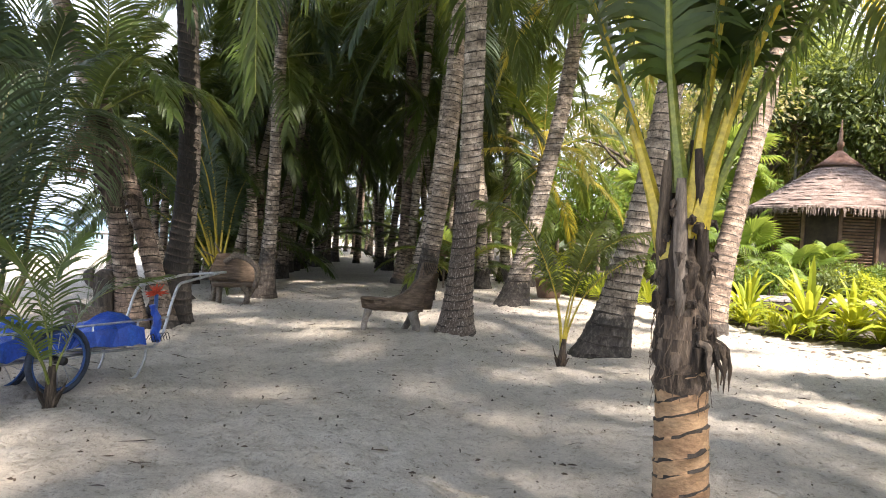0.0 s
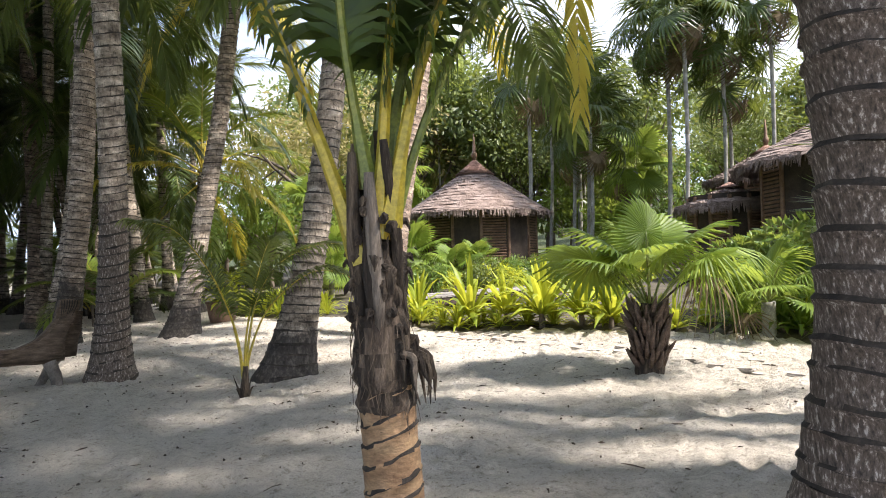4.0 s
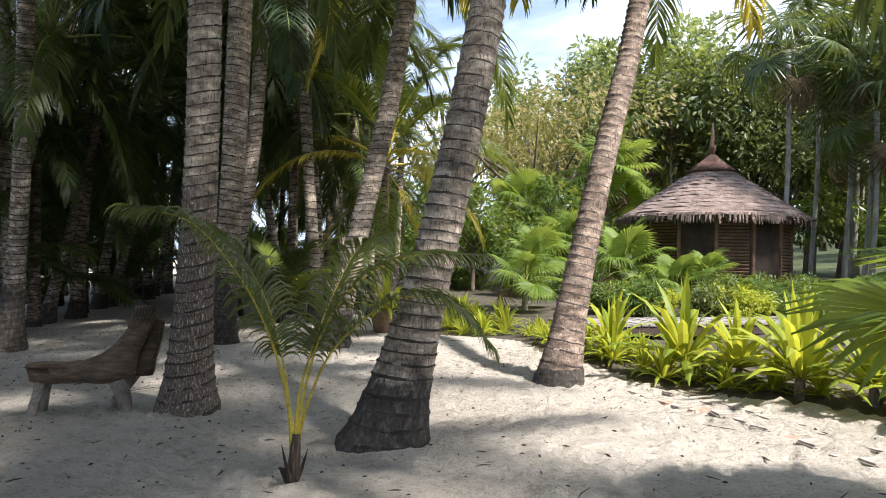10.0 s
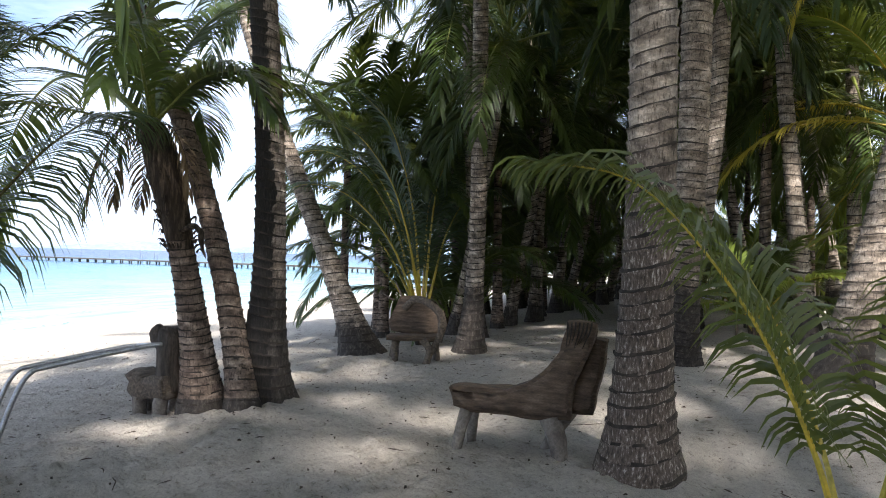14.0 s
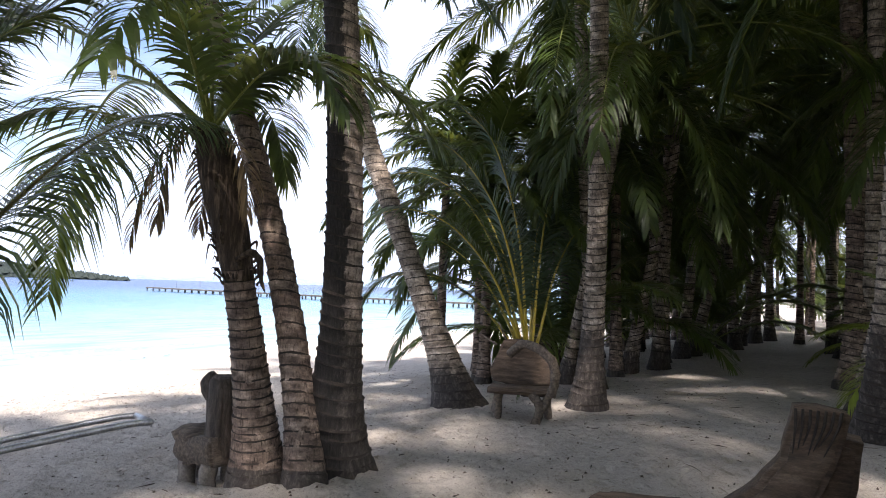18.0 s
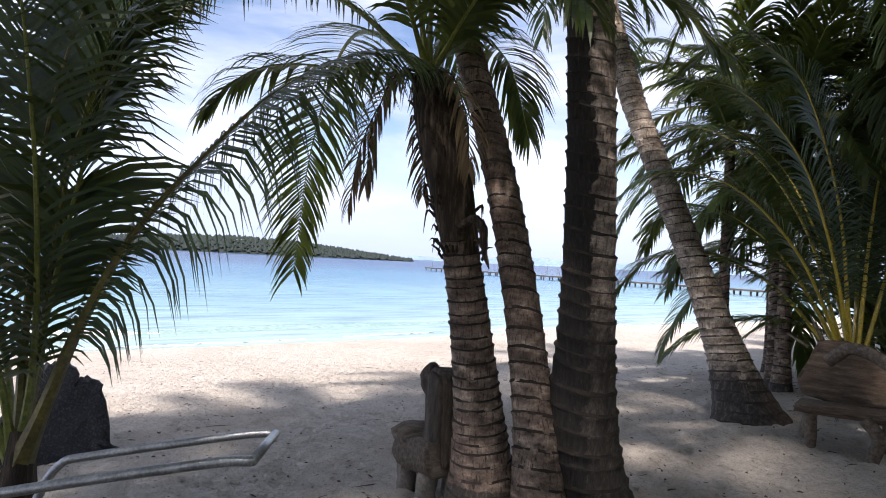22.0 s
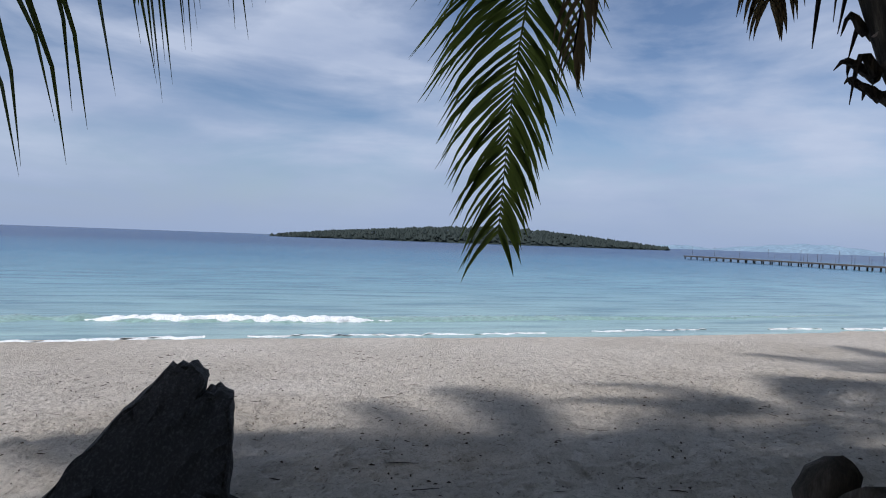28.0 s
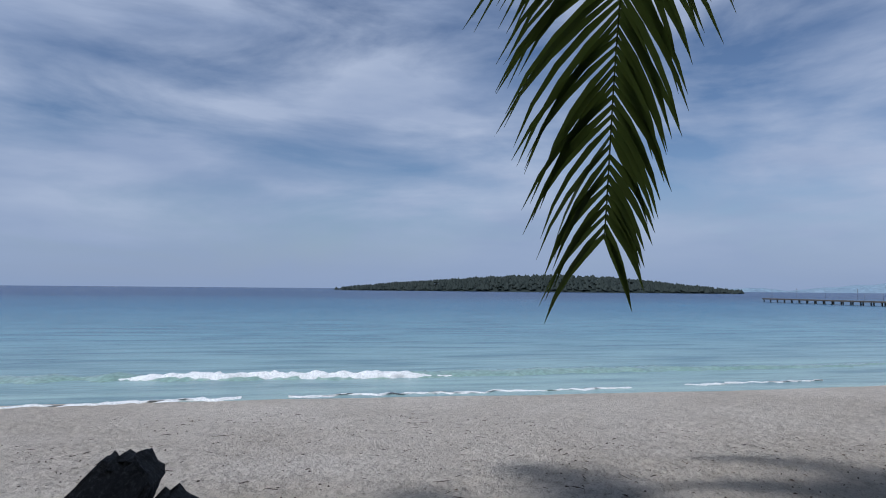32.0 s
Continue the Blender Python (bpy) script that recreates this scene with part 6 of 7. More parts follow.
for i, (x, y, h, sz) in enumerate([(7.6, 22.6, 0.5, 0.95), (8.6, 22.9, 0.8, 0.7), (6.6, 24.5, 1.0, 1.3), (16.5, 22.5, 1.0, 1.1), (14.2, 22.5, 0.8, 1.1), (7.1, 8.2, 0.5, 0.7),
                                   (18.0, 29.0, 1.5, 1.3), (4.2, 27.0, 1.3, 1.2), (3.4, 21.5, 0.8, 1.0), (5.6, 28.5, 2.0, 1.3), (12.9, 12.0, 0.8, 1.0), (13.5, 9.0, 1.2, 1.2)]):
    fan_palm(*site(x, y), h, 500 + i, sz, 13)

_m = [o for o in scene.objects if o.name.startswith("coconut_palm") and abs(o.location.x - 3.90) < 0.1 and abs(o.location.y - 3.56) < 0.1][0]
own_frond(_m, [(1.84, 2.26, 7.05), (2.5, 3.25, 7.4), (3.35, 4.5, 6.9), (3.9, 5.9, 5.8), (4.15, 6.45, 4.2), (4.22, 6.6, 2.75)], M_FROND_YELLOW, M_STEM_YELLOW, 90, 0.6, 0.8, 95, 0.15, 0.04, 0.06, 0.1, 0.9, "yellowing frond hanging straight down")

# ---------------------------------------------------------------- huts
def thatched_hut(x, y, eave, apex, radius, wall_r, floor, label, seed, cap=True, spire=True):
    ob = thing("thatched_hut", (x, y, gz(x, y)), label, "hut", "thatched huts of the garden")
    z0 = gz(x, y)
    r = random.Random(seed)
    e, t, fl = eave - z0, apex - z0, floor - z0
    rows, sides = 16, 72
    # courses of thatch stepping down the cone, slightly bellied
    verts, faces = [], []
    for i in range(rows + 1):
        u = i / rows
        rr = radius * (u ** 1.08)
        zz = t - (t - e) * (u ** 0.93) + 0.06 * math.sin(u * math.pi)
        for k, (dr, dz) in enumerate(((0.0, 0.0), (0.012, -0.03))):
            for s in range(sides):
                a = 2 * math.pi * s / sides
                j = r.uniform(-0.02, 0.02)
                verts.append((math.cos(a) * (rr + dr + j), math.sin(a) * (rr + dr + j), zz + dz + r.uniform(-0.02, 0.02)))
    for i in range(2 * rows + 1):
        for s in range(sides):
            s2 = (s + 1) % sides
            faces.append((i * sides + s, i * sides + s2, (i + 1) * sides + s2, (i + 1) * sides + s))
    put("roof", mesh_of("roof", verts, faces, M_THATCH, smooth=False), ob, label="shaggy grey-brown thatch roof")
    # ragged fringe under the eave
    verts, faces = [], []
    for i in range(900):
        a = r.uniform(0, 6.283)
        rr = radius * r.uniform(0.93, 1.03)
        p = Vector((math.cos(a) * rr, math.sin(a) * rr, e + 0.05))
        w = Vector((-math.sin(a), math.cos(a), 0)) * 0.03
        ln = r.uniform(0.15, 0.38)
        q = p + Vector((math.cos(a) * 0.06, math.sin(a) * 0.06, -ln))
        b0 = len(verts)
        verts += [p - w, p + w, q + w * 0.3, q - w * 0.3]
        faces.append((b0, b0 + 1, b0 + 2, b0 + 3))
    put("eave_fringe", mesh_of("eave_fringe", verts, faces, M_THATCH, smooth=False), ob, label="ragged thatch fringe under the eave")
    if cap:
        v, f = tube([(0, 0, t - (t - e) * 0.30 + 0.10), (0, 0, t - (t - e) * 0.16 + 0.10), (0, 0, t + 0.08)], [radius * 0.262, radius * 0.135, 0.05], 40, True, 0.02, r)
        put("roof_cap", mesh_of("roof_cap", v, f, M_THATCH_RED), ob, label="reddish thatch cap")
    if spire:
        v, f = tube([(0, 0, t), (0, 0, t + 0.18), (0, 0, t + 0.22), (0, 0, t + 0.36), (0, 0, t + 0.4), (0, 0, t + 0.75), (0, 0, t + 1.2)], [0.10, 0.09, 0.13, 0.11, 0.08, 0.06, 0.015], 12)
        put("spire", mesh_of("spire", v, f, M_WOOD_RED), ob, label="turned wooden spire")
    # wall of panels: louvred shutters between bare dark ones standing for shaded openings
    n = 14
    for k in range(n):
        a0, a1 = 2 * math.pi * k / n, 2 * math.pi * (k + 1) / n
        am = (a0 + a1) / 2
        w = 2 * wall_r * math.sin(math.pi / n)
        m = Matrix.Translation((math.cos(am) * wall_r, math.sin(am) * wall_r, 0)) @ Matrix.Rotation(am + math.pi / 2, 4, "Z")
        bm = bmesh.new()
        boxy(bm, w, 0.08, e + 0.35 - fl, (0, 0, (e + 0.35 + fl) / 2))
        panel = part("wall_panel", bm, M_WALL_DARK, ob, m=m)
        if k % 2 == 0:
            for i in range(20):
                bm = bmesh.new()
                boxy(bm, w * 0.86, 0.05, 0.055, (0, -0.055, fl + 0.15 + i * (e - fl - 0.1) / 20), (28, 0, 0))
                part("slat", bm, M_WOOD_RED, panel)
        bm = bmesh.new()
        boxy(bm, 0.12, 0.12, e + 0.3 + 0.6, (-w / 2, -0.03, (e + 0.3 - 0.6) / 2), None, 0.012)
        part("post", bm, M_WOOD_RED, ob, m=m)
    v, f = tube([(0, 0, fl - 0.2), (0, 0, fl)], [wall_r + 0.35, wall_r + 0.35], 40)
    put("floor_platform", mesh_of("floor_platform", v, f, M_WOOD_RED, smooth=False), ob)
    for k in range(10):
        a = 2 * math.pi * k / 10
        v, f = tube([(math.cos(a) * (wall_r - 0.2), math.sin(a) * (wall_r - 0.2), -0.4), (math.cos(a) * (wall_r - 0.2), math.sin(a) * (wall_r - 0.2), fl - 0.1)], 0.1, 8)
        put("stilt", mesh_of("stilt", v, f, M_LIMB), ob)
    return ob


thatched_hut(9.60, 28.10, 3.42, 5.75, 3.25, 2.45, 1.15, "round thatched hut with louvred walls among shrubs", 1)
thatched_hut(17.4, 16.5, 3.95, 5.85, 3.2, 2.3, 1.6, "round thatched hut behind a screw pine", 2)
thatched_hut(15.7, 19.6, 3.0, 3.7, 1.7, 1.2, 1.2, "small low thatched hut behind garden shrubs", 3, True, False)
thatched_hut(21.9, 25.2, 4.6, 6.05, 2.6, 1.9, 2.0, "round thatched hut far back in the garden", 4)


# ---------------------------------------------------------------- boardwalk through the garden
def boardwalk():
    ob = thing("boardwalk", (4.2, 15.6, gz(4.2, 15.6)), "low grey plank boardwalk through the garden", "boardwalk")
    o = Vector(ob.location)
    a, b = Vector((3.9, 15.4, 0.62)), Vector((13.6, 19.4, 0.76))
    d = (b - a).normalized()
    n = Vector((-d.y, d.x, 0)).normalized()
    L = (b - a).length
    bm = bmesh.new()
    boxy(bm, 0.155, 1.3, 0.04, (0, 0, 0), None, 0.004)
    me = bpy.data.meshes.new("plank")
    bm.to_mesh(me)
    bm.free()
    me.materials.append(M_PLANK)
    rot = Matrix.Rotation(math.atan2(d.y, d.x), 4, "Z")
    r = random.Random(3)
    for i in range(int(L / 0.17)):
        p = a + d * (i * 0.17) + n * 0.65 - o
        put("plank", me, ob, Matrix.Translation(p + Vector((0, 0, r.uniform(-.004, .004)))) @ rot)
    for k in (0.05, 1.25):
        bm = bmesh.new()
        boxy(bm, L, 0.06, 0.16, (L / 2, 0, 0))
        part("bearer", bm, M_WALL_DARK, ob, m=Matrix.Translation(a - o + n * k + Vector((0, 0, -0.105))) @ rot @ Matrix.Rotation(-math.asin(d.z), 4, "Y"))
    for i in range(7):
        for k in (0.1, 1.2):
            p = a + d * (0.3 + i * L / 7) + n * k
            v, f = tube([p - o + Vector((0, 0, -0.7)), p - o + Vector((0, 0, -0.1))], 0.05, 8)
            put("support", mesh_of("support", v, f, M_LIMB), ob)


boardwalk()



# ---------------------------------------------------------------- bollard lamp, basket, sign
def bollard(x, y):
    ob = thing("bollard_light", (x, y, gz(x, y)), "ribbed black bollard light on a grey post", "bollard")
    v, f = tube([(0, 0, -0.2), (0, 0, 0.25)], [0.075, 0.075], 16)
    put("post", mesh_of("post", v, f, M_GREY_METAL), ob, label="grey weathered post")
    path, rad = [], []
    for i in range(11):
        z = 0.25 + i * 0.032
        path += [(0, 0, z), (0, 0, z + 0.018), (0, 0, z + 0.019), (0, 0, z + 0.031)]
        rad += [0.083, 0.078, 0.066, 0.066]
    v, f = tube(path, rad, 18)
    put("louvre", mesh_of("louvre", v, f, M_BLACK_PLASTIC, smooth=False), ob, label="ribbed black louvre")
    v, f = tube([(0, 0, 0.602), (0, 0, 0.625), (0, 0, 0.632)], [0.085, 0.08, 0.05], 18)
    put("cap", mesh_of("cap", v, f, M_BLACK_PLASTIC), ob)


bollard(7.00, 5.66)


def basket(x, y):
    ob = thing("planter", (x, y, gz(x, y)), "brown planter with a leafy plant under the palms", "planter")
    r = random.Random(4)
    v, f = tube([(0, 0, -0.02), (0, 0, 0.05), (0, 0, 0.4), (0, 0, 0.46), (0, 0, 0.46), (0, 0, 0.38)], [0.26, 0.29, 0.36, 0.38, 0.33, 0.3], 20, True, 0.015, r)
    put("pot", mesh_of("pot", v, f, M_WOOD_RED), ob)
    put("plant", STRAPS[0], ob, Matrix.Translation((0, 0, 0.38)))


basket(0.14, 17.2)


def sign_post(x, y):
    ob = thing("sign", (x, y, gz(x, y)), "small brown wooden sign on a thin post", "sign", turn=-40)
    v, f = tube([(0, 0, -0.3), (0, 0, 1.0)], 0.025, 8)
    put("post", mesh_of("post", v, f, M_WOOD_GREY), ob)
    bm = bmesh.new()
    boxy(bm, 0.42, 0.03, 0.18, (0, -0.03, 1.0), None, 0.006)
    part("board", bm, M_WOOD_RED, ob)


sign_post(*site(-2.45, 18.4))


# ---------------------------------------------------------------- driftwood seats
def lumpy(bm, amount, scale, seed):
    off = Vector((seed * 3.1, seed * 1.7, 0))
    for v in bm.verts:
        v.co += Vector((noise.noise(v.co * scale + off), noise.noise(v.co * scale + off + Vector((7, 0, 0))), noise.noise(v.co * scale + off + Vector((0, 9, 0))))) * amount


def slab(profile, depth, seed, amount=0.012, scale=7, cuts=2):
    """A carved slab: a profile in x,z given thickness along y, worn and lumpy."""
    bm = bmesh.new()
    lo = [bm.verts.new((p[0], -depth / 2, p[1])) for p in profile]
    face = bm.faces.new(lo)
    ext = bmesh.ops.extrude_face_region(bm, geom=[face])
    for v in [g for g in ext["geom"] if isinstance(g, bmesh.types.BMVert)]:
        v.co.y += depth
    bmesh.ops.recalc_face_normals(bm, faces=bm.faces)
    bmesh.ops.bevel(bm, geom=[e for e in bm.edges if abs(e.verts[0].co.y - e.verts[1].co.y) < 1e-5], offset=min(0.03, depth * 0.2), segments=2, affect="EDGES")
    bmesh.ops.triangulate(bm, faces=bm.faces)
    for _ in range(cuts):
        bmesh.ops.subdivide_edges(bm, edges=[e for e in bm.edges if e.calc_length() > 0.05], cuts=1)
    bmesh.ops.triangulate(bm, faces=bm.faces)
    lumpy(bm, amount, scale, seed)
    return bm


def leg(ob, a, b, r0, r1, seed, mat=M_WOOD_LEG):
    rr = random.Random(seed)
    a, b = Vector(a), Vector(b)
    mid = a.lerp(b, 0.5) + Vector((rr.uniform(-.02, .02), rr.uniform(-.02, .02), 0))
    v, f = tube(arc([a, mid, b], 4), [r0 + (r1 - r0) * i / 8 for i in range(9)], 9, True, 0.07, rr)
    return put("leg", mesh_of("leg", v, f, mat), ob)


def lounger():
    """Log lounge seat leaning by a palm: flat seat sweeping up into a carved back."""
    ang = math.degrees(math.atan2(10.45 - 9.96, -0.95 + 1.95))
    z = gz(-1.5, 10.1)
    ob = thing("driftwood_lounger", (-2.02, 9.96, z), "brown driftwood lounge seat with a carved curved back", "seat", turn=ang)
    prof = [(0.0, 0.47), (0.02, 0.49), (0.25, 0.495), (0.46, 0.495), (0.64, 0.57), (0.78, 0.69), (0.88, 0.83), (0.915, 1.0), (0.93, 1.06), (1.03, 1.07), (1.15, 1.04), (1.14, 0.95), (1.09, 0.80), (0.985, 0.56), (0.965, 0.30), (0.745, 0.285), (0.45, 0.295), (0.16, 0.295), (0.04, 0.33)]
    part("seat", slab(prof, 0.22, 1, 0.014), M_WOOD_BROWN, ob, smooth=True, m=Matrix.Translation((0, 0.02, 0)))
    prof2 = [(0.05, 0.45), (0.4, 0.47), (0.75, 0.46), (0.94, 0.52), (1.04, 0.75), (1.1, 0.92), (1.22, 0.90), (1.2, 0.7), (1.14, 0.45), (1.12, 0.33), (0.7, 0.33), (0.1, 0.35)]
    part("seat", slab(prof2, 0.26, 2, 0.014), M_WOOD_BROWN, ob, m=Matrix.Translation((0, 0.19, 0)), smooth=True)
    # deep grooves of the carved top, their shade laid on as thin dark strips
    for i in range(7):
        v, f = tube(arc([(0.94 + i * 0.030, -0.095, 1.06), (0.94 + i * 0.027, -0.099, 0.98), (0.93 + i * 0.02, -0.095, 0.86 + 0.02 * (i % 3))], 3), [0.006, 0.007, 0.007, 0.006, 0.005, 0.004, 0.002], 5)
        put("groove_shade", mesh_of("groove_shade", v, f, M_SCAR), ob)
    leg(ob, (0.14, -0.02, 0.31), (0.06, -0.05, -0.06), 0.055, 0.04, 1)
    leg(ob, (0.80, -0.02, 0.31), (0.90, -0.04, -0.06), 0.085, 0.06, 2)
    leg(ob, (0.15, 0.22, 0.36), (0.10, 0.27, -0.06), 0.055, 0.04, 3)
    leg(ob, (0.95, 0.24, 0.36), (0.72, 0.30, -0.06), 0.07, 0.05, 4)
    return ob


lounger()


def carved_chair(x, y, turn, label, s=1.0):
    """Rounded driftwood chair: slab back, thin seat, a bent branch for an arm, branch legs."""
    ob = thing("driftwood_chair", (x, y, gz(x, y)), label, "chair", "driftwood seats", turn=turn, scale=s)
    back = [(-0.40, 0.40), (-0.44, 0.55), (-0.36, 0.72), (-0.30, 0.90), (-0.10, 0.92), (0.10, 0.86), (0.28, 0.72), (0.34, 0.52), (0.30, 0.38), (0.0, 0.33)]
    part("back", slab(back, 0.12, 3, 0.02, 5), M_WOOD_BROWN, ob, m=Matrix.Translation((0, 0.16, 0)) @ Matrix.Rotation(radians(-12), 4, "X") @ Matrix.Diagonal((1.15, 1, 1.05, 1)), smooth=True)
    seat = [(-0.44, 0.0), (0.2, 0.0), (0.30, 0.02), (0.30, 0.09), (0.18, 0.075), (-0.44, 0.07)]
    part("seat", slab(seat, 0.42, 4, 0.012, 6), M_WOOD_BROWN, ob, m=Matrix.Translation((0, -0.06, 0.33)), smooth=True)
    for path, r0 in (([(-0.22, 0.05, 0.78), (-0.05, -0.04, 0.92), (0.16, -0.14, 0.88), (0.33, -0.22, 0.74), (0.37, -0.24, 0.55), (0.33, -0.22, 0.34)], 0.055),
                     ([(0.10, -0.24, 0.36), (0.20, -0.25, 0.22), (0.17, -0.27, 0.05), (0.12, -0.30, -0.08)], 0.055), ([(0.33, -0.22, 0.42), (0.26, -0.23, 0.25), (0.2, -0.25, 0.15)], 0.045)):
        v, f = tube(arc(path, 5), r0, 9, True, 0.08, random.Random(5))
        put("branch", mesh_of("branch", v, f, M_WOOD_GREY), ob, label="bent worn branch")
    leg(ob, (-0.32, -0.18, 0.36), (-0.32, -0.2, -0.08), 0.05, 0.05, 6, M_WOOD_GREY)
    leg(ob, (-0.34, 0.14, 0.36), (-0.42, 0.16, -0.08), 0.06, 0.06, 7, M_WOOD_GREY)
    leg(ob, (0.24, 0.16, 0.36), (0.27, 0.18, -0.08), 0.055, 0.05, 8, M_WOOD_GREY)
    for a in ((-0.42, 0.2, 0.88, -0.62, 0.3, 0.98), (-0.30, 0.2, 0.95, -0.42, 0.3, 1.16)):
        v, f = tube([a[:3], a[3:]], [0.018, 0.008], 6)
        put("twig", mesh_of("twig", v, f, M_WOOD_GREY), ob)
    return ob


carved_chair(-6.74, 14.03, 38, "rounded driftwood chair with a bent branch arm", 1.2)
carved_chair(*site(-11.2, 27.6), 10, "driftwood chair far back in the grove", 1.0)


def stump_seat():
    """Seat carved from a root, its tall back against the palm."""
    ob = thing("root_seat", (-6.40, 9.36, gz(-6.40, 9.36)), "grey carved root seat with a knobbed upright back", "seat", turn=198)
    z = 0.0
    back = [(-0.36, 0.30), (-0.33, 0.60), (-0.36, 0.95), (-0.30, 1.04), (-0.18, 1.07), (-0.08, 1.0), (-0.06, 0.8), (-0.07, 0.6), (-0.02, 0.35)]
    part("back", slab(back, 0.26, 6, 0.025, 6), M_WOOD_DARK, ob, smooth=True)
    v, f = tube(arc([(-0.10, 0.0, 0.76), (0.0, 0.0, 0.84), (0.06, 0.0, 0.96), (0.0, 0.0, 1.06)], 4), [0.05, 0.055, 0.06, 0.07, 0.08, 0.088, 0.09, 0.09, 0.085, 0.08, 0.07, 0.06, 0.035], 9, True, 0.08, random.Random(4))
    put("knob", mesh_of("knob", v, f, M_WOOD_DARK), ob)
    seat = [(-0.34, 0.22), (-0.30, 0.48), (-0.05, 0.46), (0.10, 0.42), (0.20, 0.46), (0.34, 0.50), (0.40, 0.47), (0.30, 0.38), (0.36, 0.28), (0.30, 0.20), (0.08, 0.19)]
    part("seat", slab(seat, 0.40, 7, 0.045, 5), M_WOOD_GREY, ob, smooth=True)
    for i, (x, y) in enumerate(((0.2, -0.1), (-0.2, -0.1), (0.18, 0.12), (-0.2, 0.12))):
        leg(ob, (x, y, 0.25), (x + 0.01, y, -0.12), 0.085, 0.085, 20 + i)
    return ob


stump_seat()


def charred_stump():
    """Blackened leaning slab of a stump with splayed roots and a split top."""
    x, y = -8.87, 5.75
    z = gz(x, y)
    ob = thing("tree_stump", (x, y, z), "blackened leaning tree stump with a split jagged top", "stump")
    r = random.Random(33)
    # built across the beach: u runs towards +y mostly, leaning back to the sea
    u = Vector((-0.35, 0.94, 0))
    w = Vector((-0.94, -0.35, 0))
    prof = [(-0.86, -0.15), (-0.76, 0.08), (-0.58, 0.36), (-0.38, 0.64), (-0.20, 0.86), (-0.10, 1.0), (-0.06, 1.06), (-0.01, 1.04), (0.03, 1.08), (0.08, 1.04), (0.13, 1.07), (0.18, 1.01), (0.24, 0.99), (0.27, 0.94), (0.25, 0.86), (0.215, 0.76), (0.29, 0.85), (0.33, 0.83), (0.38, 0.87), (0.43, 0.82), (0.50, 0.79), (0.49, 0.72), (0.53, 0.6), (0.52, 0.38), (0.53, 0.12), (0.56, -0.15)]
    bm = slab(prof, 0.42, 8, 0.035, 6, 3)
    for v in bm.verts:
        h = max(0, v.co.z)
        k = 1 - 0.35 * min(1, h)
        c = u * v.co.x + w * (v.co.y * k + 0.95 * h)
        ridge = 0.02 * noise.noise(Vector((v.co.x * 16, v.co.y * 16, v.co.z * 2.5))) + 0.012 * noise.noise(v.co * 30)
        v.co = Vector((c.x, c.y, v.co.z * 0.86)) - w * ridge * 2
    part("trunk", bm, M_CHARRED, ob)
    for i, (a, ln) in enumerate(((0.0, 0.45), (0.5, 0.3), (2.6, 0.35), (3.1, 0.5), (3.6, 0.4), (4.6, 0.3))):
        d = u * math.cos(a) - w * math.sin(a)
        p = d * 0.35
        v, f = tube(arc([p + Vector((0, 0, 0.12)), p + d * ln * 0.6 + Vector((0, 0, 0.03)), p + d * ln + Vector((0, 0, -0.05))], 4), [0.10, 0.09, 0.08, 0.065, 0.055, 0.045, 0.035, 0.025, 0.012], 8, True, 0.15, r)
        put("root", mesh_of("root", v, f, M_CHARRED), ob)
    return ob


charred_stump()


def stone_path():
    """Worn flat stones laid two abreast in the sand along the garden, half drifted over."""
    ob = thing("stone_path", (5.9, 8.7, gz(5.9, 8.7)), "double row of worn grey stones sunk in the sand", "path")
    o = Vector(ob.location)
    r = random.Random(17)
    meshes = []
    for k in range(5):
        bm = bmesh.new()
        boxy(bm, 0.27, 0.19, 0.05, (0, 0, 0), None, 0.018)
        lumpy(bm, 0.010, 9, k)
        me = bpy.data.meshes.new("stone")
        bm.to_mesh(me)
        bm.free()
        me.materials.append(M_STONE if k else M_BRICK)
        meshes.append(me)
    line = arc([(7.6, 5.5, 0), (6.65, 6.75, 0), (5.98, 8.15, 0), (5.45, 9.5, 0), (4.75, 10.9, 0), (4.05, 12.3, 0)], 6)
    for a, b in zip(line, line[1:]):
        d = (b - a).normalized()
        for side in (-0.19, 0.19):
            if r.random() < 0.14:
                continue
            p = a + Vector((d.y, -d.x, 0)) * (side + r.uniform(-0.05, 0.05)) + d * r.uniform(-0.04, 0.04)
            z = gz(p.x, p.y) - 0.022 + r.uniform(-0.003, 0.006)
            m = Matrix.Translation(Vector((p.x, p.y, z)) - o) @ Matrix.Rotation(math.atan2(d.y, d.x) + 1.57 + r.uniform(-0.25, 0.25), 4, "Z")
            put("stone", r.choice(meshes[1:] if r.random() < 0.9 else meshes[:1]), ob, m)


stone_path()


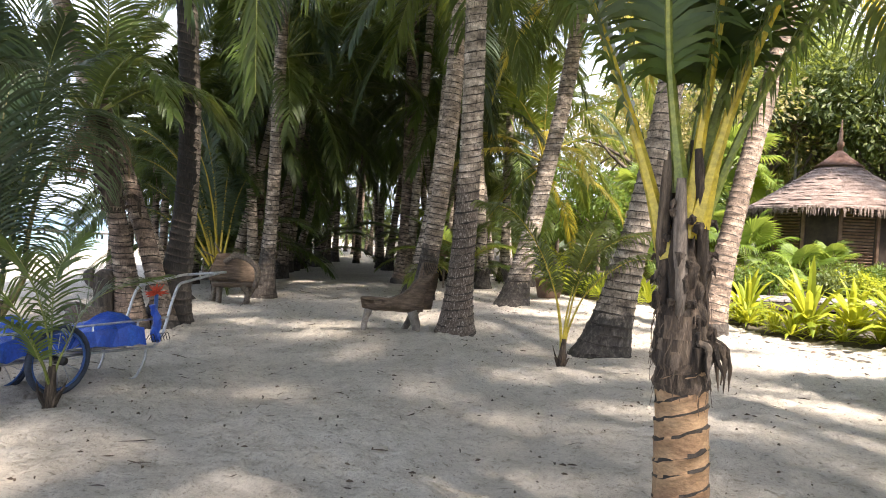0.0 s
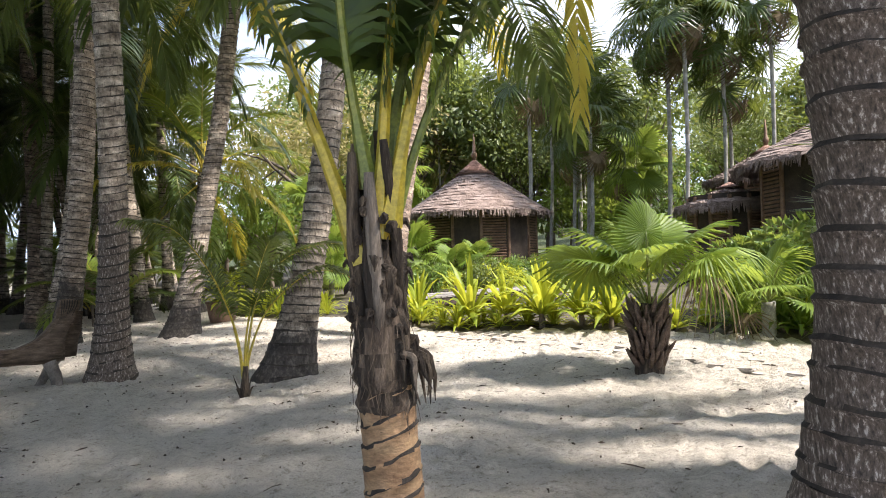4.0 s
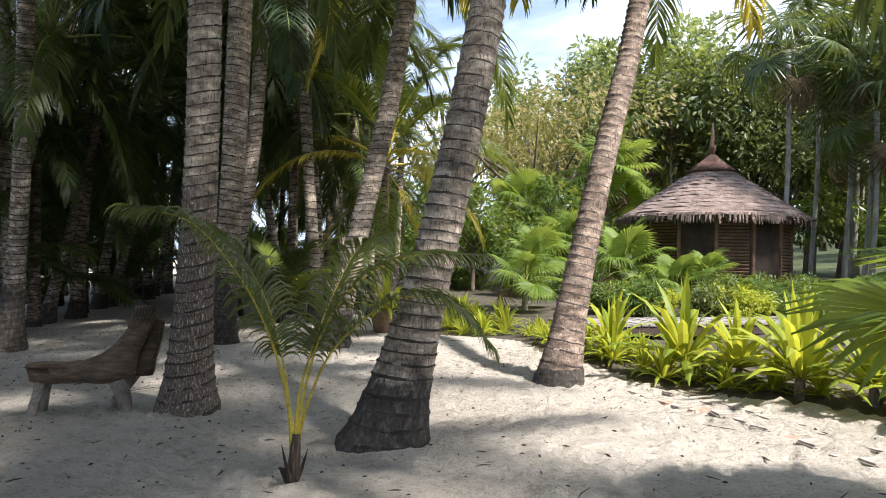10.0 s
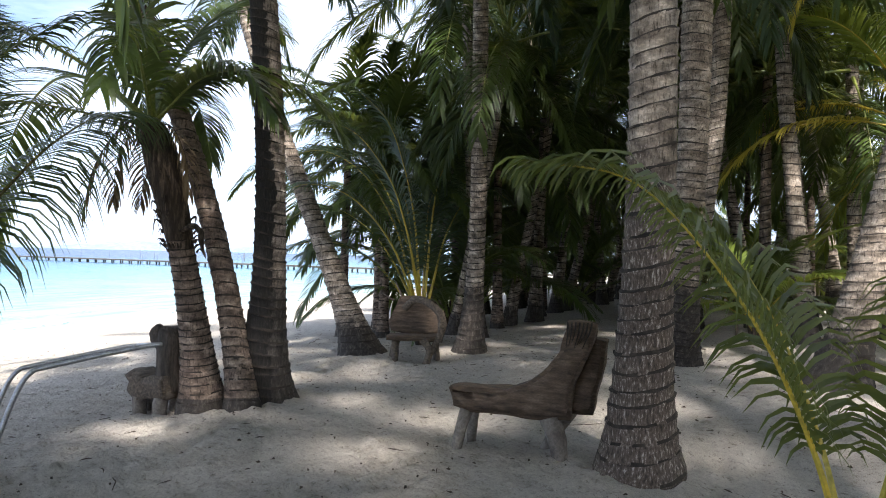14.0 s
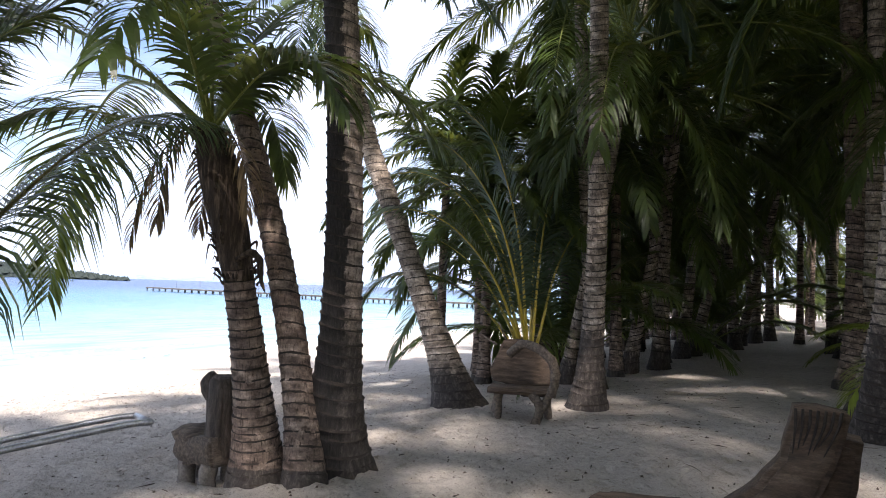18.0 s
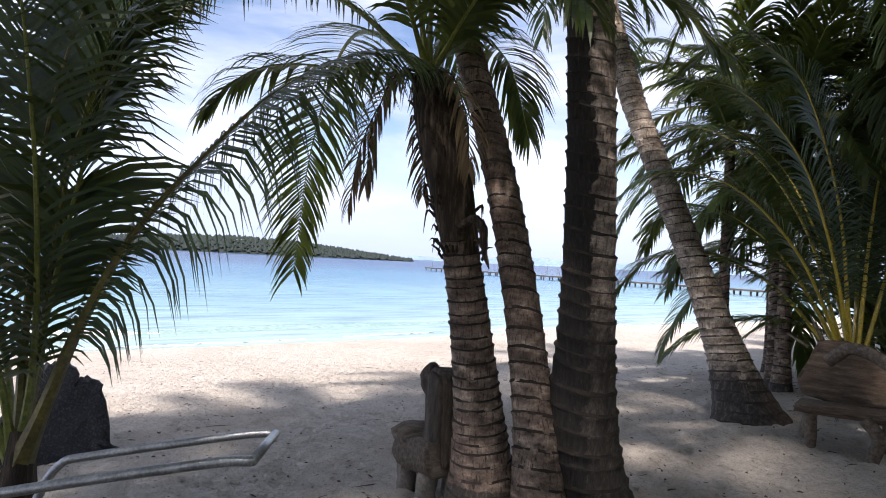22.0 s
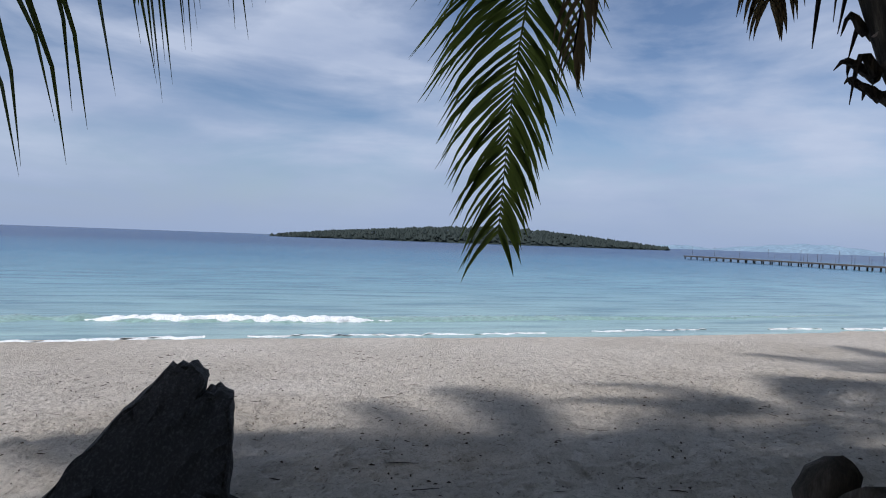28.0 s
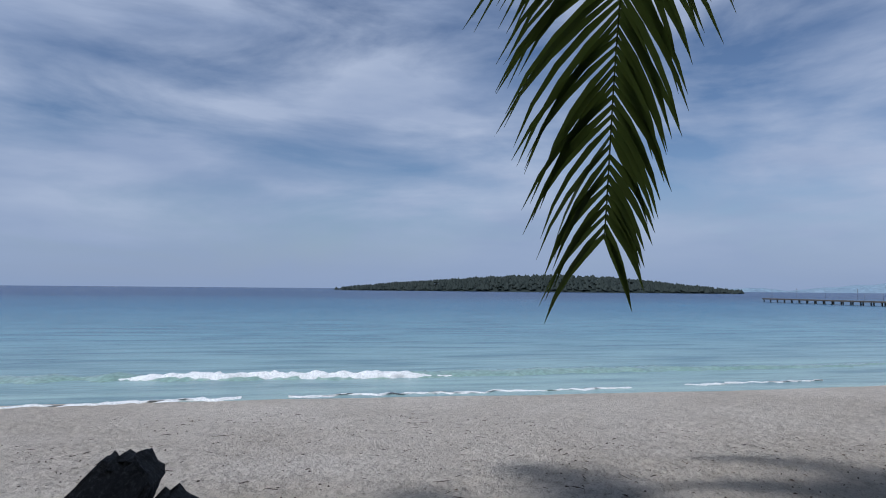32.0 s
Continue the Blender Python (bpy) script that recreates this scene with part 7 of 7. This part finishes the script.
# ---------------------------------------------------------------- handcart
def handcart():
    a = Vector((0.10, 0.995, 0)).normalized()      # towards the handle
    p = Vector((-0.995, 0.10, 0)).normalized()     # across, away from the path
    hub = Vector((-3.31, 5.66, 0))
    z = gz(hub.x, hub.y)
    ob = thing("handcart", (hub.x, hub.y, z), "two-wheeled steel handcart loaded with blue tarpaulin", "cart")

    def q(along, across, up):
        return a * (along * 1.42 if along > 0 else along) + p * across + Vector((0, 0, up - 0.13 * across))

    R = 0.335
    for ac in (-0.03, 0.76):
        wheel = put("wheel", None, ob, Matrix.Translation(q(0, ac, R)))
        ring, n = [], 32
        pts = [a * math.cos(t) * (R - 0.025) + Vector((0, 0, math.sin(t) * (R - 0.025))) for t in (2 * math.pi * i / n for i in range(n + 1))]
        v, f = tube(pts, 0.028, 8, False)
        put("tyre", mesh_of("tyre", v, f, M_RUBBER), wheel, label="dark blue-black rubber tyre")
        pts = [a * math.cos(t) * (R - 0.062) + Vector((0, 0, math.sin(t) * (R - 0.062))) for t in (2 * math.pi * i / n for i in range(n + 1))]
        v, f = tube(pts, 0.013, 6, False)
        put("rim", mesh_of("rim", v, f, M_BLUE_RIM), wheel, label="blue painted rim")
        v, f = tube([p * -0.07, p * 0.07], 0.04, 12)
        put("hub", mesh_of("hub", v, f, M_BLACK_PLASTIC), wheel)
        for i in range(12):
            t = 2 * math.pi * i / 12
            v, f = tube([p * (0.03 if i % 2 else -0.03), a * math.cos(t) * (R - 0.07) + Vector((0, 0, math.sin(t) * (R - 0.07)))], 0.004, 5)
            put("spoke", mesh_of("spoke", v, f, M_STEEL), wheel)
    v, f = tube([q(0, -0.09, R), q(0, 0.82, R)], 0.016, 8)
    put("axle", mesh_of("axle", v, f, M_STEEL), ob)
    for ac in (0.05, 0.66):
        v, f = tube(arc([q(-1.1, ac, 0.38), q(0.1, ac, 0.36), q(0.78, ac, 0.31), q(0.88, ac, 0.32), q(0.96, ac, 0.44), q(1.05, ac, 0.82), q(1.11, ac, 0.98), q(1.2, ac, 1.02), q(1.58, ac, 1.105), q(1.68, ac, 1.115)], 5), 0.0165, 10)
        put("frame_tube", mesh_of("frame_tube", v, f, M_STEEL), ob, label="bent galvanised tube running up to the handle")
        v, f = tube([q(-1.1, ac, 0.64), q(0.7, ac, 0.62), q(1.0, ac, 0.62)], 0.012, 8)
        put("tray_rail", mesh_of("tray_rail", v, f, M_STEEL), ob)
        for al in (-1.1, -0.4, 0.3, 0.7):
            v, f = tube([q(al, ac, 0.36), q(al, ac, 0.63)], 0.010, 6)
            put("upright", mesh_of("upright", v, f, M_STEEL), ob)
        v, f = tube(arc([q(0.8, ac, 0.32), q(0.78, ac, 0.15), q(0.7, ac, 0.0), q(0.6, ac, 0.0)], 3), 0.014, 8)
        put("foot", mesh_of("foot", v, f, M_STEEL), ob)
    v, f = tube([q(1.68, 0.05, 1.115), q(1.68, 0.66, 1.115)], 0.0165, 10)
    put("handle_bar", mesh_of("handle_bar", v, f, M_STEEL), ob, label="galvanised handle bar")
    for al in (-1.1, -0.6, 0.35, 0.6, 0.8):
        v, f = tube([q(al, 0.05, 0.35), q(al, 0.66, 0.35)], 0.011, 6)
        put("cross_tube", mesh_of("cross_tube", v, f, M_STEEL), ob)
    cart_z = z
    # tarpaulin lying in the tray: a thing of its own
    t = thing("tarpaulin", (hub.x, hub.y, cart_z), "crumpled blue tarpaulin sagging over the cart tray", "tarpaulin")
    verts, faces, nu, nv = [], [], 30, 18
    for i in range(nu + 1):
        for j in range(nv + 1):
            al, ac = -1.2 + 1.95 * i / nu, -0.02 + 0.76 * j / nv
            e = min(1, max(0, 1 - abs(j / nv - 0.5) * 2))
            h = 0.56 + 0.12 * math.sin(i * 0.5) * e + 0.10 * e - 0.16 * max(0, i / nu - 0.8) * 5 * 0.3
            if j in (0, nv):
                h -= 0.16
            c = q(al, ac, h)
            c += Vector((noise.noise(c * 5), noise.noise(c * 5 + Vector((5, 0, 0))), 0.9 * noise.noise(c * 6 + Vector((0, 5, 0))))) * 0.055
            verts.append(c)
    for i in range(nu):
        for j in range(nv):
            o = i * (nv + 1) + j
            faces.append((o, o + 1, o + nv + 2, o + nv + 1))
    put("sheet", mesh_of("sheet", verts, faces, M_TARP, smooth=False), t)
    v, f = tube(arc([q(0.82, 0.03, 0.78), q(0.86, 0.01, 0.6), q(0.84, 0.0, 0.46), q(0.87, -0.02, 0.36)], 4), [0.03, 0.035, 0.04, 0.045, 0.05, 0.045, 0.05, 0.045, 0.04, 0.05, 0.05, 0.04, 0.02], 7, True, 0.3, random.Random(2))
    put("tied_corner", mesh_of("tied_corner", v, f, M_TARP, smooth=False), t)
    # leaf rake with a red rag tied on, standing at the front of the tray
    k = thing("leaf_rake", (hub.x, hub.y, cart_z), "garden rake with a red rag on the cart", "rake")
    v, f = tube([q(0.85, 0.02, 0.90), q(0.86, 0.03, 0.42), q(0.86, 0.03, 0.36)], 0.022, 8)
    put("handle", mesh_of("handle", v, f, M_BLUE_RIM), k, label="blue handle end")
    pieces = []
    r = random.Random(6)
    for i in range(30):
        an, el = r.uniform(0, 6.28), r.uniform(-0.3, 1.3)
        d = Vector((math.cos(an) * math.cos(el), math.sin(an) * math.cos(el), math.sin(el)))
        s = q(0.85, 0.02, 0.90)
        pieces.append(tube([s, s + d * 0.05, s + d * r.uniform(0.08, 0.14)], [0.014, 0.012, 0.003], 4))
    v, f = joined(pieces)
    put("rag", mesh_of("rag", v, f, M_RED_CLOTH, smooth=False), k, label="frayed red rag")
    for i in range(7):
        s = q(0.78 + 0.03 * i, 0.03, 0.40)
        v, f = tube(arc([s, s + Vector((0, 0, 0.06)) - p * 0.05, s - p * 0.09 + Vector((0, 0, -0.02))], 3), 0.005, 5)
        put("tine", mesh_of("tine", v, f, M_BLACK_PLASTIC), k)


handcart()

# ---------------------------------------------------------------- tall palms and trees behind the garden
def tall_fan_palm(x, y, h, seed, size=2.1):
    return fan_palm(x, y, h, seed, size, 17, "tall slender palm with drooping dark fans behind the huts", "tall_palm", "tall slender palms", 0.08, FANS_TALL, -70)


for i, (x, y, h) in enumerate([(14.4, 26.8, 8.6), (14.9, 30.0, 10.0), (16.4, 21.9, 10.2), (18.7, 22.6, 9.4), (16.9, 23.6, 9.6), (17.6, 24.6, 10.6), (16.0, 28.4, 8.4), (12.9, 42.2, 9.8), (17.9, 32.2, 7.8),
                               (19.5, 21.0, 10.5), (31.0, 20.0, 11.5), (26.0, 15.0, 10.5), (24.0, 11.0, 10.0), (29.0, 16.0, 12.0), (22.0, 8.0, 9.5), (8.8, 40.0, 8.0)]):
    tall_fan_palm(*site(x, y), h, 600 + i)
for i, (x, y, top) in enumerate([(11.6, 27.2, 9.3), (14.5, 27.2, 7.2), (20.3, 25.6, 9.0)]):
    tall_fan_palm(x, y, top - gz(x, y), 620 + i)


def tree_trunk(h, spread, r0, seed, n=7):
    r = random.Random(seed)
    pieces = [tube(arc([(0, 0, -0.6), (r.uniform(-.2, .2), r.uniform(-.2, .2), h * 0.35), (r.uniform(-.3, .3), r.uniform(-.3, .3), h * 0.62)], 3), [r0, r0 * 0.9, r0 * 0.8, r0 * 0.72, r0 * 0.65, r0 * 0.6, r0 * 0.5], 8)]
    for i in range(n):
        a = 6.28 * i / n + r.uniform(-.4, .4)
        z0 = h * r.uniform(0.3, 0.58)
        ln = spread * r.uniform(0.6, 1.0)
        p = Vector((0, 0, z0))
        q = Vector((math.cos(a) * ln * 0.5, math.sin(a) * ln * 0.5, z0 + h * 0.16))
        e = Vector((math.cos(a) * ln, math.sin(a) * ln, h * r.uniform(0.72, 0.95)))
        pieces.append(tube(arc([p, q, e], 3), [r0 * 0.45, r0 * 0.4, r0 * 0.33, r0 * 0.28, r0 * 0.2, r0 * 0.14, r0 * 0.06], 6))
    v, f = joined(pieces)
    return mesh_of("trunk", v, f, M_LIMB)


def tree_kind(name, mat, h, rx, rz, n, leaf, seed, lumps):
    return (tree_trunk(h, rx * 0.9, 0.03 * h, seed), leaf_cloud("crown", mat, n, rx, rx, rz, leaf, seed, lumps), h - rz * 0.75)


TREES = {
    "broad": [tree_kind("broad", M_TREE, 9, 3.6, 3.2, 5200, 0.33, s, 26) for s in (1, 2, 3)],
    "olive": [tree_kind("olive", M_TREE_OLIVE, 8, 4.8, 1.9, 2600, 0.26, s, 20) for s in (4, 5)],
    "feather": [tree_kind("feather", M_FEATHER, 17, 3.4, 6.5, 3800, 0.55, s, 26) for s in (6, 7)],
    "bush": [tree_kind("bush", M_SHRUB, 4.5, 2.4, 1.9, 2600, 0.30, s, 12) for s in (8, 9)],
}
TREE_WORDS = {"broad": ("leafy_tree", "leafy green tree on the wooded slope"), "olive": ("dry_tree", "spreading tree with olive-yellow leaves and pale branches"),
              "feather": ("feathery_tree", "tall feathery grey-green tree on the slope"), "bush": ("leafy_bush", "dense green bush at the back of the garden")}


def tree(kind, x, y, scale, k):
    name, label = TREE_WORDS[kind]
    tr, cr, zc = TREES[kind][k % len(TREES[kind])]
    ob = thing(name, (x, y, gz(x, y)), label, "tree", label.split()[0] + " trees of the slope", turn=k * 67, scale=scale)
    put("trunk", tr, ob)
    put("crown", cr, ob, Matrix.Translation((0, 0, zc)))
    return ob


for i, (x, y, h, sz) in enumerate([(7.6, 33.0, 5.2, 1.9), (17.0, 31.0, 6.0, 1.9), (18.0, 27.5, 4.5, 1.8), (27.0, 20.0, 8.0, 2.0), (4.0, 33.0, 3.6, 1.6)]):
    fan_palm(*site(x, y), h, 650 + i, sz, 20, "fan palm with wide drooping fans among the trees", "fan_palm", "fan palms of the slope", 0.13, FANS_TALL if i % 2 else None, -60)
_r = random.Random(21)
for i, (kind, x, y, s) in enumerate([("olive", 4.6, 37.0, 1.2), ("olive", 9.0, 43.0, 1.3), ("olive", 0.8, 41.0, 1.05), ("olive", 11.0, 47.0, 1.25), ("olive", 7.0, 49.0, 1.3), ("olive", 15.5, 49.0, 1.2), ("olive", 24.0, 44.0, 1.2), ("feather", 11.5, 60.0, 1.05), ("feather", 15.5, 64.0, 1.0), ("feather", 21.0, 66.0, 1.1), ("feather", 5.0, 58.0, 0.9),
                                     ("broad", 18.5, 40.0, 0.9), ("broad", 23.5, 38.0, 0.9), ("broad", 20.5, 33.0, 0.75), ("bush", 17.5, 33.0, 1.1), ("bush", 9.4, 38.0, 1.1), ("bush", 22.0, 29.0, 1.0), ("bush", 25.5, 24.0, 1.1),
                                     ("bush", 24.5, 19.0, 1.1), ("bush", 17.5, 12.5, 0.9), ("bush", 15.0, 9.0, 0.8), ("bush", 13.0, 6.0, 0.75), ("bush", 16.0, 5.5, 1.0), ("bush", 12.2, 9.6, 0.7), ("bush", 5.5, 31.0, 0.9), ("bush", 2.0, 30.0, 0.9),
                                     ("bush", 0.0, 33.5, 1.0), ("broad", 26.0, 30.0, 0.8), ("broad", 30.0, 26.0, 0.9), ("broad", 27.0, 9.0, 0.9), ("broad", 21.0, 5.0, 0.9), ("broad", 32.0, 12.0, 1.0)]):
    tree(kind, *site(x, y), s, i)
for i, (kind, x, y, top) in enumerate([("broad", 10.8, 45.9, 15.5), ("feather", 13.8, 47.2, 17.5), ("broad", 16.7, 44.3, 14.0), ("broad", 19.4, 43.3, 15.5), ("broad", 23.5, 41.5, 14.5), ("broad", 41.6, 41.3, 15.5), ("olive", 38.6, 44.2, 14.0)]):
    tree(kind, x, y, (top - gz(x, y)) / {"broad": 9.8, "feather": 18.5, "olive": 8.5}[kind], 40 + i)
for i in range(150):
    az = radians(_r.uniform(-14, 96))
    d = 40 + 105 * _r.random() ** 0.8
    x, y = 2 + d * math.sin(az), 4 + d * math.cos(az)
    if shore(x, y) > -36:
        continue
    kind = _r.choices(["broad", "olive", "bush", "feather"], [6, 4, 3, 3])[0]
    tree(kind, *site(x, y), _r.uniform(0.75, 1.25), i)

# ---------------------------------------------------------------- across the water
def island(name, label, x, y0, y1, h, seed, mat, trees=2600):
    r = random.Random(seed)
    mid, half = (y0 + y1) / 2, abs(y1 - y0) / 2
    ob = thing(name, (x, mid, SEA_Z), label, "island", kind="structure")
    verts, faces, n, m = [], [], 60, 8
    for i in range(n + 1):
        u = -1 + 2 * i / n
        ridge = h * max(0.02, (1 - abs(u) ** 2.6)) * (0.86 + 0.14 * math.cos(u * 4 - 0.6)) * (1 + 0.06 * math.sin(i * 0.7))
        for j in range(m + 1):
            w = -1 + 2 * j / m
            verts.append((w * half * 0.35, u * half, ridge * (1 - abs(w) ** 1.8) - 0.6))
    for i in range(n):
        for j in range(m):
            o = i * (m + 1) + j
            faces.append((o, o + 1, o + m + 2, o + m + 1))
    put("land", mesh_of("land", verts, faces, mat), ob)
    if trees:
        verts, faces = [], []
        for i in range(trees):
            u, w = r.uniform(-0.985, 0.985), r.uniform(-0.1, 0.95)
            ridge = h * max(0.02, (1 - abs(u) ** 2.6)) * (0.86 + 0.14 * math.cos(u * 4 - 0.6))
            z = ridge * (1 - abs(w) ** 1.8)
            s = r.uniform(1.6, 3.6) * (h / 16)
            c = Vector((w * half * 0.35, u * half, z + s * 0.35))
            b0 = len(verts)
            for a in range(6):
                t = a * 1.047 + r.uniform(-.3, .3)
                verts.append(c + Vector((math.cos(t) * s * r.uniform(0.7, 1.1), math.sin(t) * s * r.uniform(0.7, 1.1), r.uniform(-0.5, 0.1) * s)))
            verts.append(c + Vector((0, 0, s * r.uniform(0.6, 1.1))))
            for a in range(6):
                faces.append((b0 + a, b0 + (a + 1) % 6, b0 + 6))
        put("tree_cover", mesh_of("tree_cover", verts, faces, M_ISLAND, smooth=False), ob, label="dense low woodland")["kind"] = "stuff"
    return ob


# hills coloured pale blue, the haze of distance put into the material
M_FAR = rough_stuff("far_blue_hills", (0.16, 0.24, 0.32), (0.19, 0.28, 0.36), (0.22, 0.31, 0.39), 0.01, 0.1, 1.0, 0.1)
island("backdrop_island", "low wooded island across the bay", -700, -268, 130, 15, 4, M_ISLAND)
for i, (y0, y1, h) in enumerate(((330, 700, 22), (640, 1150, 30), (1080, 1900, 26), (190, 360, 10))):
    island("backdrop_hills", "pale blue hills far across the sea", -2600, y0 * 1.9, y1 * 1.9, h * 1.6, 10 + i, M_FAR, 0)


def pier():
    a, b = Vector((-166, 43.3, 0)), Vector((-40, 84.0, 0))
    d = (b - a).normalized()
    n = Vector((-d.y, d.x, 0))
    L = (b - a).length
    ob = thing("pier", (a.x, a.y, SEA_Z), "long low timber pier on many posts", "pier")
    bm = bmesh.new()
    boxy(bm, L, 2.2, 0.26, (L / 2, 0, 0.72))
    rot = Matrix.Rotation(math.atan2(d.y, d.x), 4, "Z")
    part("deck", bm, M_PIER, ob, m=rot)
    bm = bmesh.new()
    boxy(bm, 0.2, 0.2, 1.9, (0, 0, -0.3))
    me = bpy.data.meshes.new("post")
    bm.to_mesh(me)
    bm.free()
    me.materials.append(M_PIER)
    for i in range(int(L / 2.6) + 1):
        for k in (-0.75, 0.75):
            put("post", me, ob, Matrix.Translation(d * (i * 2.6 + 0.1) + n * k))
    v, f = tube([(0, 0, 0), (0, 0, 2.0)], 0.035, 6)
    me2 = mesh_of("lamp_pole", v, f, M_PIER)
    for i in range(9):
        put("lamp_pole", me2, ob, Matrix.Translation(d * (2 + i * 9) + Vector((0, 0, 1.0))))
    for i in range(18):
        put("mooring_pole", me2, ob, Matrix.Translation(d * (12 + i * 2.6) + n * (14 + (i * 7) % 5) + Vector((0, 0, -0.2 + (i % 3) * 0.3))))


pier()


# ---------------------------------------------------------------- surf
def surf(name, label, s0, a0, a1, width, height, mat, seed, gap=0.0):
    """A low wave line along the shore with a broken edge."""
    r = random.Random(seed)
    ob = thing(name, (0, 0, SEA_Z), label, "wave", "wave lines along the shore", kind="stuff")
    verts, faces = [], []
    n = int((a1 - a0) / 0.16)
    rows = ((0.0, 0.004), (0.3, 0.55), (0.55, 1.0), (0.8, 0.55), (1.0, 0.004))
    for i in range(n + 1):
        a = a0 + (a1 - a0) * i / n
        end = min(1, 4 * i / n, 4 * (1 - i / n))
        ph = s0 + 0.35 * math.sin(a * 0.11 + seed) + 0.16 * math.sin(a * 0.43 + seed * 2) + 0.22 * noise.noise(Vector((a * 0.9, seed, 5))) + r.uniform(-0.10, 0.10)
        for u, h in rows:
            s = ph + (u - 0.5) * width * (0.35 + 0.65 * end) * (0.7 + 0.7 * noise.noise(Vector((a * 1.1, seed, 0)))) + r.uniform(-0.08, 0.08)
            verts.append((-0.894 * s - 0.447 * a, -0.447 * s + 0.894 * a, height * h * end * (0.7 + 0.6 * noise.noise(Vector((a * 1.3, seed, 3)))) + (0.012 + r.uniform(0, 0.01) if h > 0.1 else -0.04)))
    m = len(rows)
    for i in range(n):
        if gap and noise.noise(Vector((i * 0.05, seed, 9))) > gap:
            continue
        for j in range(m - 1):
            faces.append((i * m + j, i * m + j + 1, (i + 1) * m + j + 1, (i + 1) * m + j))
    put("crest", mesh_of("crest", verts, faces, mat), ob)


def breaker(s0, a0, a1):
    """One small wave breaking: a lumpy white roll with ragged ends."""
    r = random.Random(8)
    ob = thing("wave", (0, 0, SEA_Z), "small white breaking wave crest near the shore", "wave", "wave lines along the shore", kind="stuff")
    verts, faces = [], []
    n, m = int((a1 - a0) / 0.07), 9
    for i in range(n + 1):
        a = a0 + (a1 - a0) * i / n
        u = i / n
        end = min(1, 7 * u, 5 * (1 - u)) * (0.9 + 0.35 * noise.noise(Vector((a * 0.8, 2, 3))))
        ph = s0 + 0.25 * math.sin(a * 0.33) + 0.12 * noise.noise(Vector((a * 0.7, 1, 5)))
        for j in range(m):
            t = j / (m - 1)
            lump = noise.noise(Vector((a * 3.1, t * 3, 1))) + 0.6 * noise.noise(Vector((a * 8.0, t * 7, 4)))
            wide = 0.62 * (0.35 + 0.65 * end) * (1 + 0.5 * noise.noise(Vector((a * 2.2, t * 2, 8))))
            sp = ph + (t - 0.5) * wide + r.uniform(-0.02, 0.02)
            z = 0.19 * end * math.sin(math.pi * t) ** 0.7 * (0.85 + 0.45 * lump) + (0.0 if 0 < j < m - 1 else -0.05)
            verts.append((-0.894 * sp - 0.447 * a, -0.447 * sp + 0.894 * a, z))
    for i in range(n):
        for j in range(m - 1):
            faces.append((i * m + j, i * m + j + 1, (i + 1) * m + j + 1, (i + 1) * m + j))
    put("crest", mesh_of("crest", verts, faces, M_FOAM), ob)


breaker(19.6, 5.6, 14.6)
surf("foam_line", "thin line of foam along the water's edge", 16.5, -60, 60, 0.3, 0.015, M_FOAM, 5, 0.12)
surf("wave", "low green swell before the shore", 20.1, -46, 34, 2.0, 0.12, M_SWELL, 3)


# ---------------------------------------------------------------- litter on the sand
def litter():
    r = random.Random(44)
    ob = thing("leaf_litter", (0, 0, 0), "scattered twigs and dry leaf bits on the sand", "litter", kind="stuff")
    pieces = []
    for i in range(3600):
        x, y = r.uniform(-18, 7), r.uniform(0.0, 19)
        if garden_edge(x, y) < 0.1 or shore(x, y) > 14.5:
            continue
        z = gz(x, y)
        a = r.uniform(0, 6.28)
        d = Vector((math.cos(a), math.sin(a), 0))
        big = r.random()
        if big < 0.72:
            ln, w = r.uniform(0.012, 0.05), r.uniform(0.004, 0.012)
        elif big < 0.97:
            ln, w = r.uniform(0.06, 0.17), r.uniform(0.003, 0.008)
        else:
            ln, w = r.uniform(0.2, 0.45), r.uniform(0.003, 0.006)
        p = Vector((x, y, z + w * 0.6))
        pieces.append(tube([p - d * ln / 2, p + Vector((r.uniform(-.1, .1) * ln, r.uniform(-.1, .1) * ln, w * 0.5)), p + d * ln / 2], [w * 0.5, w, w * 0.3], 4))
    v, f = joined(pieces)
    put("twigs", mesh_of("twigs", v, f, M_LITTER, smooth=False), ob)


litter()
